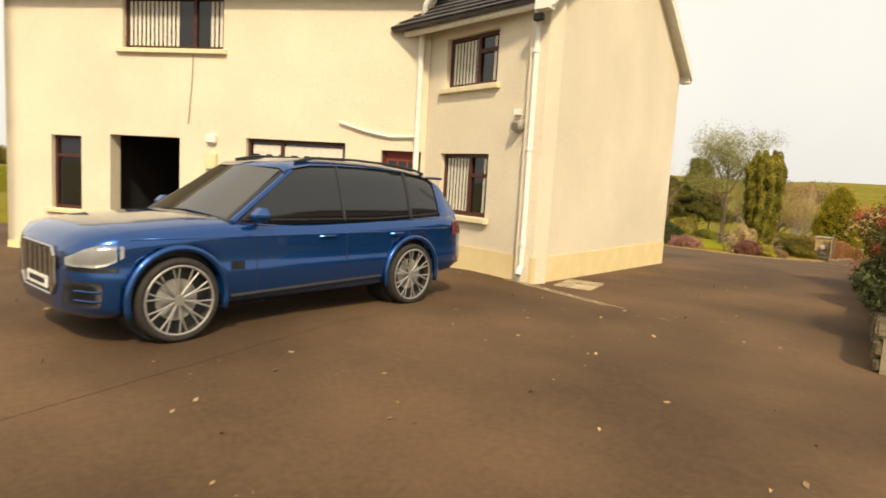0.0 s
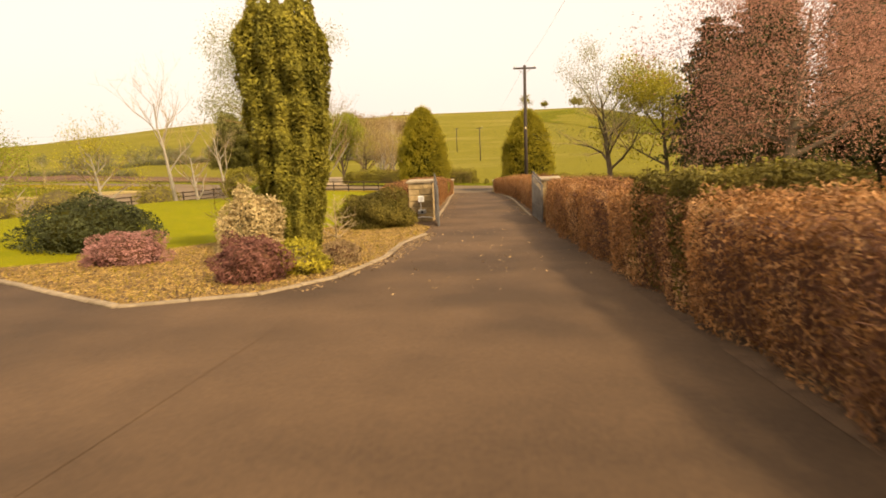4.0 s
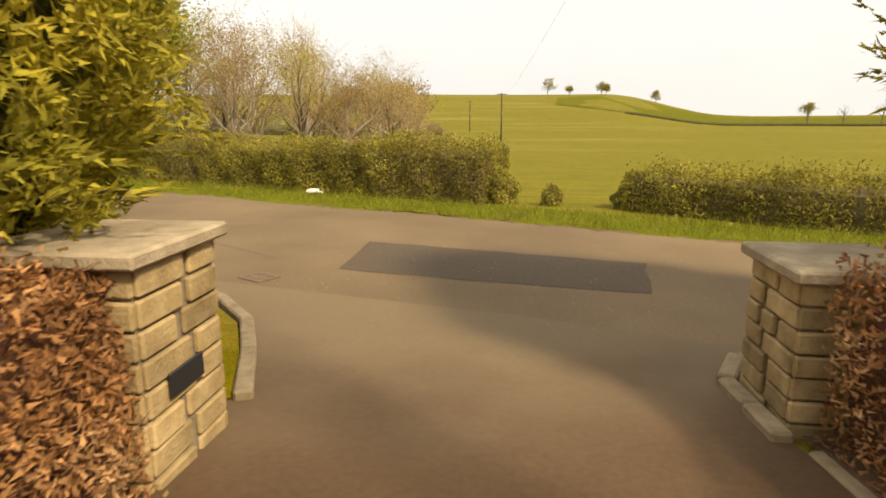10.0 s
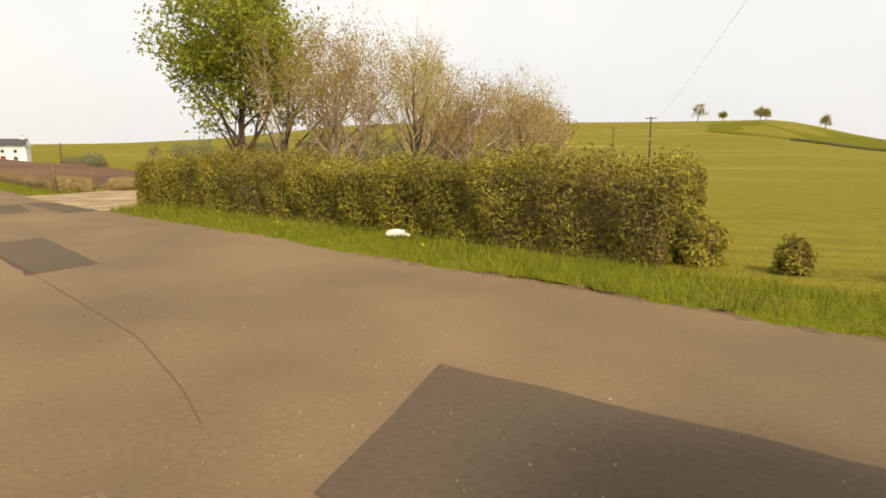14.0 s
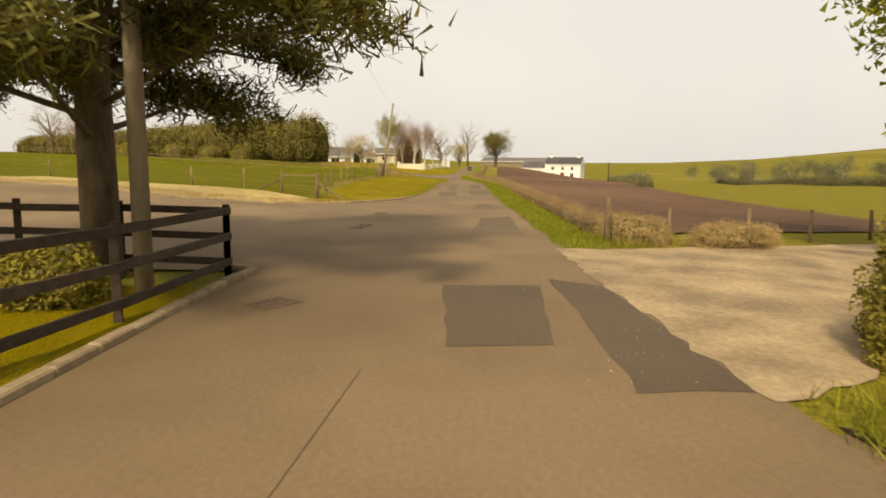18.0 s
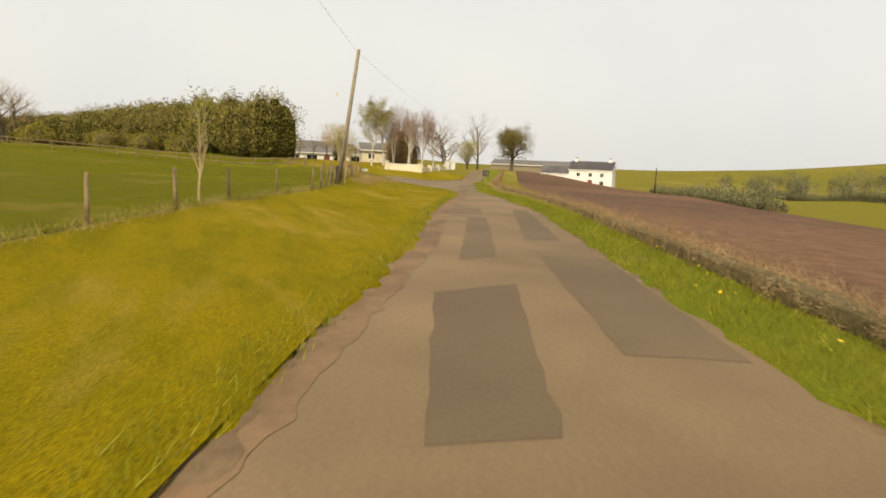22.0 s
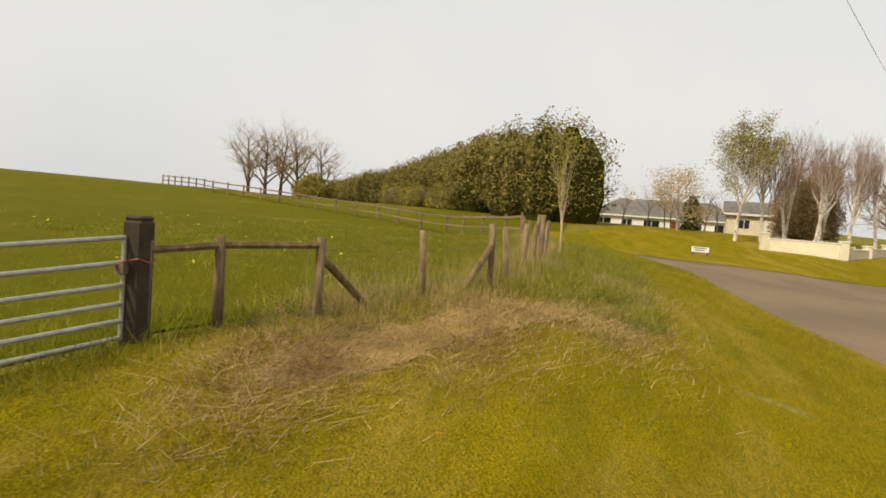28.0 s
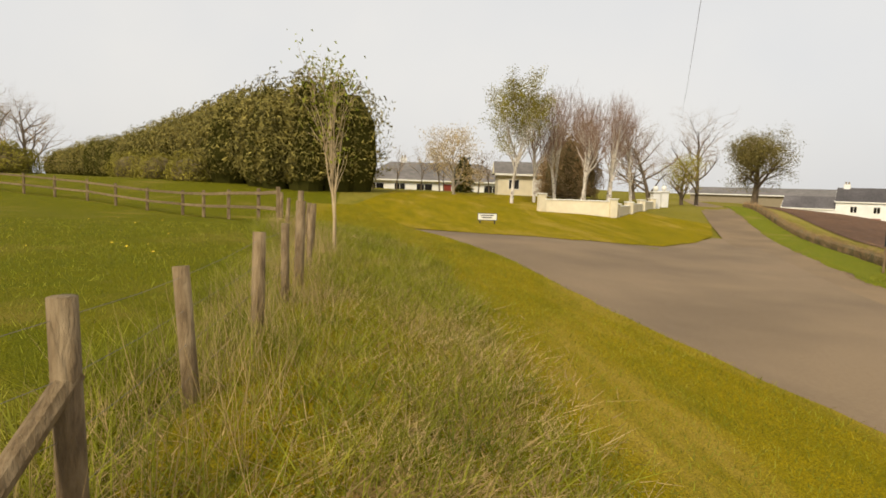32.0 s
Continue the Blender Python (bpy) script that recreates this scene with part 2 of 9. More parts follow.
M_GRAVEL = mat("pale_gravel", [(0.3, (0.25, 0.175, 0.098)), (0.7, (0.4, 0.3, 0.18))], 12, 0.95, 0.6, 90, big=0.3, bigscale=0.9, dist=0.02)
M_KERB = mat("kerb_concrete", [(0.3, (0.2, 0.145, 0.085)), (0.7, (0.36, 0.275, 0.17))], 6, 0.9, 0.3, 70, rand=-0.15)
M_STONE = mat("sandstone", [(0.3, (0.26, 0.175, 0.075)), (0.7, (0.48, 0.35, 0.175))], 5, 0.9, 0.5, 40, big=0.2, bigscale=2, rand=-0.22)
M_CAP = mat("coping_stone", [(0.3, (0.24, 0.18, 0.11)), (0.7, (0.44, 0.35, 0.23))], 5, 0.9, 0.5, 50, big=0.2, bigscale=2)
M_MORTAR = mat("mortar", [(0.3, (0.2, 0.16, 0.1)), (0.7, (0.3, 0.25, 0.17))], 20, 0.95, 0.3)
M_RENDER = mat("cream_roughcast", [(0.3, (0.66, 0.56, 0.4)), (0.5, (0.8, 0.7, 0.53)), (0.7, (0.87, 0.79, 0.63))], 75.0, 0.95, 0.9, 90, big=0.05, bigscale=0.6, dist=0.025, detail=2.0)
M_PLINTH = mat("yellow_plinth_paint", [(0.3, (0.68, 0.54, 0.28)), (0.7, (0.76, 0.62, 0.36))], 3, 0.9, 0.2, 40, big=0.08)
M_WHITE = mat("white_paint", [(0.3, (0.68, 0.65, 0.58)), (0.7, (0.8, 0.78, 0.72))], 8, 0.6, 0.05)
M_SLATE = mat("roof_slate", [(0.3, (0.05, 0.045, 0.045)), (0.7, (0.11, 0.1, 0.1))], 4, 0.75, 0.3, 30, big=0.2, rand=-0.25)
M_FRAME = mat("brown_window_frame", [(0.3, (0.05, 0.016, 0.012)), (0.7, (0.085, 0.03, 0.022))], 6, 0.45, 0.05)
M_SILL = mat("cream_sill", [(0.3, (0.62, 0.52, 0.32)), (0.7, (0.72, 0.62, 0.42))], 8, 0.8, 0.1)
M_GLASS = plain("dark_window_glass", (0.012, 0.012, 0.014), 0.05, 0, 0.6)
# near-black colour stands in for shade: store room, drain pits, channel slots
M_DARK = plain("shade_black", (0.012, 0.01, 0.009), 0.9)
M_BLIND = mat("vertical_blind_fabric", [(0.3, (0.55, 0.5, 0.42)), (0.7, (0.68, 0.63, 0.54))], 10, 0.9, 0.1)
M_REDDOOR = mat("red_door_paint", [(0.3, (0.17, 0.03, 0.018)), (0.7, (0.24, 0.045, 0.026))], 5, 0.45, 0.05)
M_BARK = mat("bark", [(0.3, (0.07, 0.05, 0.032)), (0.7, (0.17, 0.13, 0.085))], 6, 0.95, 0.6, 25, stretch=(1, 1, 0.3), dist=0.03)
M_BARKP = mat("pale_bark", [(0.3, (0.24, 0.2, 0.15)), (0.7, (0.42, 0.37, 0.3))], 5, 0.95, 0.5, 25, stretch=(1, 1, 0.4))
M_BIRCH = mat("birch_bark", [(0.36, (0.10, 0.085, 0.07)), (0.46, (0.55, 0.49, 0.42)), (0.7, (0.72, 0.66, 0.58))], 4, 0.85, 0.3, stretch=(1, 1, 2.2))
M_TWIG = mat("bare_twigs", [(0.3, (0.19, 0.12, 0.055)), (0.7, (0.34, 0.23, 0.11))], 4, 0.95, 0, rand=0.25)
M_TWIGP = mat("pale_twigs", [(0.3, (0.33, 0.24, 0.13)), (0.7, (0.48, 0.37, 0.22))], 4, 0.95, 0, rand=0.2)
M_BEECH = mat("dry_beech_leaves", [(0.3, (0.17, 0.072, 0.024)), (0.55, (0.38, 0.18, 0.062)), (0.8, (0.68, 0.45, 0.23))], 1.5, 0.75, 0, rand=0.45, trans=0.2, spec=0.4)
# dark twig brown; the core doubles as shade seen between the leaves
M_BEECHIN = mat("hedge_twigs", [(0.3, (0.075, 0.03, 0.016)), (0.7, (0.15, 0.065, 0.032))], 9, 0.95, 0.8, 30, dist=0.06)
M_LEYL = mat("conifer_sprays", [(0.3, (0.18, 0.165, 0.018)), (0.55, (0.4, 0.335, 0.034)), (0.8, (0.6, 0.47, 0.06))], 1.2, 0.8, 0, rand=0.45, trans=0.3)
# near-black core colour stands in for the shade between sprays
M_LEYLIN = mat("evergreen_inner_shade", [(0.3, (0.03, 0.03, 0.007)), (0.7, (0.06, 0.055, 0.012))], 9, 1.0, 0.9, 30, spec=0.0, dist=0.06)
M_YEW = mat("dark_conifer_sprays", [(0.3, (0.028, 0.034, 0.012)), (0.7, (0.08, 0.088, 0.026))], 1.5, 0.85, 0, rand=0.4, trans=0.1)
# olive foliage with its colour lifted slightly to paint in distance haze
M_FORESTL = mat("forest_foliage", [(0.3, (0.105, 0.092, 0.022)), (0.7, (0.29, 0.235, 0.058))], 0.6, 0.9, 0, rand=0.6, trans=0.1)
M_GREENL = mat("spring_leaves", [(0.3, (0.17, 0.2, 0.017)), (0.7, (0.36, 0.36, 0.04))], 1.0, 0.75, 0, rand=0.4, trans=0.45)
M_YELL = mat("yellow_green_leaves", [(0.3, (0.27, 0.25, 0.025)), (0.7, (0.5, 0.42, 0.05))], 1.0, 0.75, 0, rand=0.35, trans=0.4)
M_CATKIN = mat("tan_buds_and_catkins", [(0.3, (0.27, 0.185, 0.07)), (0.6, (0.4, 0.29, 0.11)), (0.85, (0.46, 0.39, 0.12))], 0.5, 0.85, 0, rand=0.35, trans=0.35)
# paler than near foliage: distance haze is put into this colour
M_FAR = mat("haze_paled_foliage", [(0.3, (0.13, 0.13, 0.055)), (0.7, (0.24, 0.225, 0.11))], 0.3, 0.9, 0, rand=0.35, trans=0.2)
M_HAWL = mat("hawthorn_hedge_leaves", [(0.28, (0.24, 0.15, 0.055)), (0.4, (0.17, 0.145, 0.022)), (0.6, (0.31, 0.265, 0.034)), (0.8, (0.46, 0.37, 0.08))], 0.9, 0.8, 0, rand=0.4, trans=0.2)
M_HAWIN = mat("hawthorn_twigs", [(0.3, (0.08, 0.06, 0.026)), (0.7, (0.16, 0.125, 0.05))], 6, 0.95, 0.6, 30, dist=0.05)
M_COPPER = mat("copper_red_leaves", [(0.3, (0.14, 0.056, 0.042)), (0.7, (0.32, 0.14, 0.1))], 0.9, 0.8, 0, rand=0.4, trans=0.3)
M_BLOSSOM = mat("pink_blossom", [(0.3, (0.3, 0.13, 0.11)), (0.7, (0.5, 0.26, 0.22))], 2, 0.8, 0, rand=0.4, trans=0.3)
M_CREAMFL = mat("cream_flower_sprays", [(0.3, (0.42, 0.31, 0.13)), (0.7, (0.62, 0.48, 0.25))], 2, 0.8, 0, rand=0.35, trans=0.3)
M_CHERRY = mat("copper_pink_leaves", [(0.3, (0.34, 0.165, 0.115)), (0.7, (0.58, 0.32, 0.23))], 0.9, 0.85, 0, rand=0.4, trans=0.5)
M_PIERIS = mat("dark_bronze_leaves", [(0.3, (0.05, 0.045, 0.013)), (0.7, (0.17, 0.125, 0.035))], 1.5, 0.7, 0, rand=0.5, trans=0.15)
M_OLIVE = mat("olive_yew_sprays", [(0.3, (0.12, 0.115, 0.016)), (0.55, (0.26, 0.225, 0.03)), (0.8, (0.4, 0.33, 0.055))], 1.2, 0.8, 0, rand=0.45, trans=0.25)
M_MUD = mat("roadside_mud", [(0.3, (0.15, 0.092, 0.048)), (0.7, (0.2, 0.126, 0.067))], 6, 0.9, 0.6, 60, big=0.25, bigscale=0.8, dist=0.02)
M_REDSH = mat("red_shoots", [(0.3, (0.36, 0.05, 0.035)), (0.7, (0.52, 0.11, 0.08))], 2, 0.75, 0, rand=0.3, trans=0.3)
M_GBLADE = mat("grass_blades", [(0.3, (0.12, 0.14, 0.01)), (0.55, (0.25, 0.25, 0.02)), (0.85, (0.46, 0.37, 0.09))], 1.4, 0.8, 0, rand=0.5, trans=0.4)
M_DBLADE = mat("dry_grass_blades", [(0.3, (0.3, 0.2, 0.075)), (0.7, (0.58, 0.43, 0.2))], 1.2, 0.85, 0, rand=0.35, trans=0.3)
M_LITTER = mat("fallen_leaves", [(0.3, (0.26, 0.15, 0.042)), (0.6, (0.43, 0.275, 0.08)), (0.85, (0.6, 0.43, 0.16))], 2, 0.85, 0, rand=0.45)
M_SCRAP = mat("dropped_leaves", [(0.3, (0.22, 0.13, 0.06)), (0.6, (0.36, 0.24, 0.115)), (0.85, (0.5, 0.38, 0.2))], 2, 0.85, 0, rand=0.45)
M_MOWN = turf("mown_verge_grass", (0.105, 0.084, 0.003), (0.36, 0.265, 0.006), (0.215, 0.18, 0.004), (0.38, 0.27, 0.04), 0.55, 0.57, 26.0, 4.0)
M_MBLADE = mat("mown_blades", [(0.3, (0.19, 0.155, 0.006)), (0.6, (0.34, 0.265, 0.012)), (0.85, (0.48, 0.345, 0.05))], 0.9, 0.8, 0, rand=0.4, trans=0.4)
M_EARTH = mat("verge_earth", [(0.3, (0.07, 0.04, 0.022)), (0.7, (0.16, 0.095, 0.05))], 4, 0.95, 0.8, 40, big=0.2, dist=0.05)
M_RUBBLE = mat("mossy_rubble", [(0.3, (0.05, 0.04, 0.022)), (0.6, (0.13, 0.1, 0.055)), (0.8, (0.16, 0.14, 0.04))], 5, 0.95, 0.6, 40, big=0.3, bigscale=1.5, rand=-0.25)
M_GATE = mat("weathered_grey_gate_paint", [(0.3, (0.11, 0.1, 0.09)), (0.7, (0.19, 0.175, 0.155))], 5, 0.7, 0.15, 40, big=0.15)
M_BEECHTW = mat("beech_hedge_shoots", [(0.3, (0.13, 0.055, 0.028)), (0.7, (0.26, 0.125, 0.065))], 4, 0.9, 0, rand=0.3)
M_BUDS = mat("pale_green_buds", [(0.3, (0.2, 0.205, 0.055)), (0.7, (0.36, 0.34, 0.13))], 2, 0.8, 0, rand=0.35, trans=0.35)
M_PASTURE = turf("pasture_grass", (0.05, 0.052, 0.002), (0.19, 0.175, 0.007), (0.125, 0.13, 0.005), (0.23, 0.18, 0.03), 0.25, 0.6)
M_JUN = mat("juniper_sprays", [(0.3, (0.06, 0.052, 0.011)), (0.7, (0.24, 0.185, 0.033))], 1.2, 0.85, 0, rand=0.4, trans=0.2)
M_DIRT = mat("roadside_dirt", [(0.3, (0.14, 0.092, 0.05)), (0.7, (0.22, 0.148, 0.08))], 6, 0.95, 0.6, 60, big=0.2, dist=0.03)
M_PINE = mat("pine_needles", [(0.3, (0.065, 0.066, 0.015)), (0.7, (0.2, 0.178, 0.038))], 1.0, 0.85, 0, rand=0.45, trans=0.2)
M_POST = mat("weathered_post", [(0.3, (0.085, 0.056, 0.03)), (0.5, (0.18, 0.125, 0.066)), (0.72, (0.29, 0.215, 0.125))], 14, 0.95, 0.9, 60, stretch=(1, 1, 0.25), rand=-0.2)
M_RAILD = mat("dark_creosoted_wood", [(0.3, (0.035, 0.024, 0.016)), (0.7, (0.075, 0.052, 0.034))], 8, 0.85, 0.3, 50, rand=-0.2)
M_POLE = mat("pole_timber", [(0.3, (0.035, 0.027, 0.022)), (0.7, (0.085, 0.065, 0.05))], 6, 0.85, 0.3, 40, stretch=(1, 1, 0.2))
M_POLEG = mat("grey_pole_timber", [(0.3, (0.2, 0.16, 0.11)), (0.7, (0.32, 0.27, 0.19))], 6, 0.85, 0.3, 40, stretch=(1, 1, 0.2))
M_GALV = mat("galvanised_steel", [(0.3, (0.3, 0.29, 0.26)), (0.7, (0.46, 0.44, 0.4))], 12, 0.5, 0.1, metal=0.5)
M_IRON = mat("rusty_cast_iron", [(0.3, (0.13, 0.085, 0.052)), (0.7, (0.25, 0.175, 0.115))], 30, 0.75, 0.3, 120, metal=0.2)
M_WIRE = plain("wire", (0.16, 0.14, 0.11), 0.7, 0.2)
M_YFLOWER = plain("dandelion_yellow", (0.75, 0.5, 0.02), 0.8)
M_BLACK = plain("black_plastic", (0.015, 0.015, 0.016), 0.5)


# ---- mesh helpers ----
def part(name, bm, material, parent=None, label="", smooth=False):
    me = bpy.data.meshes.new(name)
    if smooth:
        for f in bm.faces:
            f.smooth = True
    bm.to_mesh(me)
    bm.free()
    if material:
        me.materials.append(material)
    ob = new(name, me)
    if parent:
        ob.parent = parent
    if label:
        ob["label"] = label
    return ob


def raw(name, v, f, material, parent=None, label="", smooth=False):
    me = bpy.data.meshes.new(name)
    me.from_pydata([tuple(p) for p in v], [], [tuple(q) for q in f])
    if smooth:
        me.polygons.foreach_set("use_smooth", [True] * len(me.polygons))
    me.materials.append(material)
    ob = new(name, me)
    if parent:
        ob.parent = parent
    if label:
        ob["label"] = label
    return ob


def fast(name, v, nper, material, parent=None, label=""):
    """Mesh of many equal-sided faces from an (n * nper, 3) array."""
    v = np.asarray(v, dtype=np.float32)
    n = len(v) // nper
    me = bpy.data.meshes.new(name)
    me.vertices.add(len(v))
    me.vertices.foreach_set("co", v.ravel())
    me.loops.add(len(v))
    me.loops.foreach_set("vertex_index", np.arange(len(v), dtype=np.int32))
    me.polygons.add(n)
    me.polygons.foreach_set("loop_start", np.arange(0, len(v), nper, dtype=np.int32))
    me.update(calc_edges=True)
    me.materials.append(material)
    ob = new(name, me)
    if parent:
        ob.parent = parent
    if label:
        ob["label"] = label
    return ob


def empty(name, loc=(0, 0, 0), rz=0.0):
    ob = new(name)
    ob.location = loc
    ob.rotation_euler = (0, 0, radians(rz))
    ob.empty_display_size = 0.2
    return ob


def box(bm, x0, x1, y0, y1, z0, z1, m=None, bevel=0.0):
    r = bmesh.ops.create_cube(bm, size=1.0)
    vs = r["verts"]
    for v in vs:
        v.co = Vector((x0 + (v.co.x + 0.5) * (x1 - x0), y0 + (v.co.y + 0.5) * (y1 - y0), z0 + (v.co.z + 0.5) * (z1 - z0)))
    if bevel:
        es = {e for v in vs for e in v.link_edges}
        out = bmesh.ops.bevel(bm, geom=list(es), offset=bevel, segments=1, affect="EDGES")
        vs = list({v for f in out["faces"] for v in f.verts} | {v for v in vs if v.is_valid})
    if m is not None:
        bmesh.ops.transform(bm, matrix=m, verts=[v for v in vs if v.is_valid])
    return bm


def bx(*a, **k):
    return box(bmesh.new(), *a, **k)


def tube(bm, pts, radii, n=8, cap=True):
    """Tapered tube through the points."""
    pts = [Vector(p) for p in pts]
    rings = []
    for i, p in enumerate(pts):
        d = (pts[min(i + 1, len(pts) - 1)] - pts[max(i - 1, 0)]).normalized()
        a = d.orthogonal().normalized() if abs(d.z) > 0.9 else d.cross(Vector((0, 0, 1))).normalized()
        b = d.cross(a)
        r = radii[i] if hasattr(radii, "__len__") else radii
        rings.append([bm.verts.new(p + (a * math.cos(2 * math.pi * k / n) + b * math.sin(2 * math.pi * k / n)) * r) for k in range(n)])
    for i in range(len(rings) - 1):
        # match ring starts
        best = min(range(n), key=lambda s: (rings[i + 1][s].co - rings[i][0].co - (pts[i + 1] - pts[i])).length)
        rings[i + 1] = rings[i + 1][best:] + rings[i + 1][:best]
        for k in range(n):
            bm.faces.new((rings[i][k], rings[i][(k + 1) % n], rings[i + 1][(k + 1) % n], rings[i + 1][k]))
    if cap:
        bm.faces.new(rings[0][::-1])
        bm.faces.new(rings[-1])
    bmesh.ops.recalc_face_normals(bm, faces=bm.faces[:])
    return bm


def cards(pts, size, aspect=1.6, normal=None, spread=1.0, tri=False):
    """Small leaf faces at the points, turned at random or roughly along a normal."""
    n = len(pts)
    if n == 0:
        return np.zeros((0, 3))
    d = rng.normal(size=(n, 3))
    if normal is not None:
        d = normal + spread * d
    d /= np.linalg.norm(d, axis=1)[:, None] + 1e-9
    a = np.cross(d, rng.normal(size=(n, 3)))
    a /= np.linalg.norm(a, axis=1)[:, None] + 1e-9
    b = np.cross(d, a)
    s = size * rng.uniform(0.6, 1.35, (n, 1))
    a, b = a * s * 0.5 * aspect, b * s * 0.5
    if tri:
        return np.stack([pts - a - b * 0.7, pts + a, pts - a + b * 0.7], 1).reshape(-1, 3)
    return np.stack([pts - a, pts - b * 0.9 + a * 0.1, pts + a, pts + b * 0.9 + a * 0.1], 1).reshape(-1, 3)

# ---- ground ----
KNY = [-100, -85, -72, -58, -45, -38, -20, -6, 0]
KNZ = [3.58, 3.93, 4.28, 4.03, 3.11, 2.64, 1.58, 0.37, 0.0]
RIGHT = [(140, -60), (60, -23), (20, -2.4), (7.5, 3.6), (3.4, 5.5), (-0.3, 7.0), (-5.0, 9.0), (-10.3, 11.1), (-19.0, 14.9), (-26.0, 18.2),
         (-34.5, 22.2), (-45.8, 27.7), (-54.3, 32.0), (-63.0, 35.6), (-67.6, 37.3), (-73.4, 39.4), (-81.0, 43.0), (-89.2, 46.6), (-105.0, 56.0),
         (-131.0, 71.0), (-180.0, 99.0), (-300.0, 168.0)]
LEFT = [(140, -66), (60, -28.5), (20, -8.0), (8.0, -2.2), (3.0, 0.0), (-1.2, 1.1), (-7.8, 4.6), (-13.7, 6.8), (-18.4, 9.0), (-26.5, 13.3),
        (-37.2, 18.9), (-46.3, 23.8), (-53.9, 27.4), (-61.9, 31.7), (-66.0, 34.0), (-70.3, 35.9), (-79.0, 39.3), (-87.5, 43.3), (-103.0, 52.0),
        (-128.5, 66.5), (-178.0, 95.5), (-298.0, 164.0)]
RX, RY = np.array([p[0] for p in RIGHT][::-1]), np.array([p[1] for p in RIGHT][::-1])
LX, LY = np.array([p[0] for p in LEFT][::-1]), np.array([p[1] for p in LEFT][::-1])


def smooth01(t):
    t = np.clip(t, 0, 1)
    return t * t * (3 - 2 * t)


def ground_z(x, y):
    """Height of the land at a place."""
    x, y = np.asarray(x, float), np.asarray(y, float)
    drive = np.interp(y, KNY, KNZ) * (0.3 + 0.7 * smooth01((x + 34) / 22))
    drive = drive - 0.11 * np.clip(1.0 - x, 0, 9) * smooth01((-62 - y) / 5)
    left_d = np.interp(x, LX, LY) - y
    near = 0.35 * smooth01((left_d - 3.0) / 5) * smooth01((-30 - x) / 10) + 0.011 * np.clip(left_d - 6, 0, 60) * smooth01((-30 - x) / 10)
    bank = 0.45 * smooth01((left_d - 2.5) / 3.0) * smooth01((x + 18.5) / 3) * smooth01((-4 - x) / 5)
    right_d = (y - np.interp(x, RX, RY)) * 0.9
    fall = -0.036 * np.clip(right_d - 3.0, 0, 60)
    dist = np.hypot(x, y)
    phi = np.degrees(np.arctan2(x, np.maximum(y, 1e-3)))
    hill = np.where(y > 20, smooth01((19 - phi) / 11) * (0.25 + 0.75 * smooth01((phi + 45) / 22)), 0)
    rise = hill * (26 * smooth01((dist - 120) / 640)) + 5 * smooth01((dist - 260) / 500) * (right_d > 0)
    roll_far = 5.0 * smooth01((dist - 150) / 500) * np.sin(x * 0.008 + 1.0) * np.cos(y * 0.006)
    fence_y = np.interp(-x, [60, 67, 73, 77, 82, 90, 97], [24.0, 27.2, 29.2, 31.6, 32.1, 31.8, 30.5])
    near = near + 0.5 * smooth01((fence_y + 5.5 - y) / 5.0) * smooth01((-70.5 - x) / 6.5) * smooth01((x + 106) / 16)
    fall = fall - 1.9 * smooth01((right_d - 12) / 10) * smooth01((-x - 122) / 16)
    fall = fall - 1.7 * smooth01((right_d - 8) / 22) * smooth01((-x - 95) / 30)
    crest = 1.3 * smooth01((-x - 101) / 27)
    return np.where(left_d > 0, np.maximum(drive, 0) + near + bank, 0) + np.where(right_d > 0, fall, 0) + rise + crest + roll_far * 0.5


def axis(lo, f0, f1, hi, step):
    fine = list(np.arange(f0, f1 + 0.01, step))
    out, s, v = [], step, f0
    while v > lo:
        s *= 1.22
        v -= s
        out.append(v)
    res, s, v = out[::-1] + fine, step, f1
    while v < hi:
        s *= 1.22
        v += s
        res.append(v)
    return np.array(res)


gx = axis(-3200, -150, 40, 3200, 2.0)
gy = axis(-3200, -100, 120, 3200, 2.0)
GX, GY = np.meshgrid(gx, gy)
GZ = ground_z(GX, GY) - 0.012
nx, ny = len(gx), len(gy)
gv = np.stack([GX, GY, GZ], -1).reshape(-1, 3)
gi = np.arange(nx * ny).reshape(ny, nx)
gf = np.stack([gi[:-1, :-1], gi[:-1, 1:], gi[1:, 1:], gi[1:, :-1]], -1).reshape(-1, 4)
ground = raw("ground", gv, gf.tolist(), M_FIELD, smooth=True)
tagged(ground, "green pasture land rolling up to hazy hills", "ground", kind="structure")


def land_z(x, y):
    """Height of the ground mesh itself, between its grid points."""
    i = np.clip(np.searchsorted(gx, x, side="right") - 1, 0, nx - 2)
    j = np.clip(np.searchsorted(gy, y, side="right") - 1, 0, ny - 2)
    u, w = (x - gx[i]) / (gx[i + 1] - gx[i]), (y - gy[j]) / (gy[j + 1] - gy[j])
    return GZ[j, i] * (1 - u) * (1 - w) + GZ[j, i + 1] * u * (1 - w) + GZ[j + 1, i] * (1 - u) * w + GZ[j + 1, i + 1] * u * w


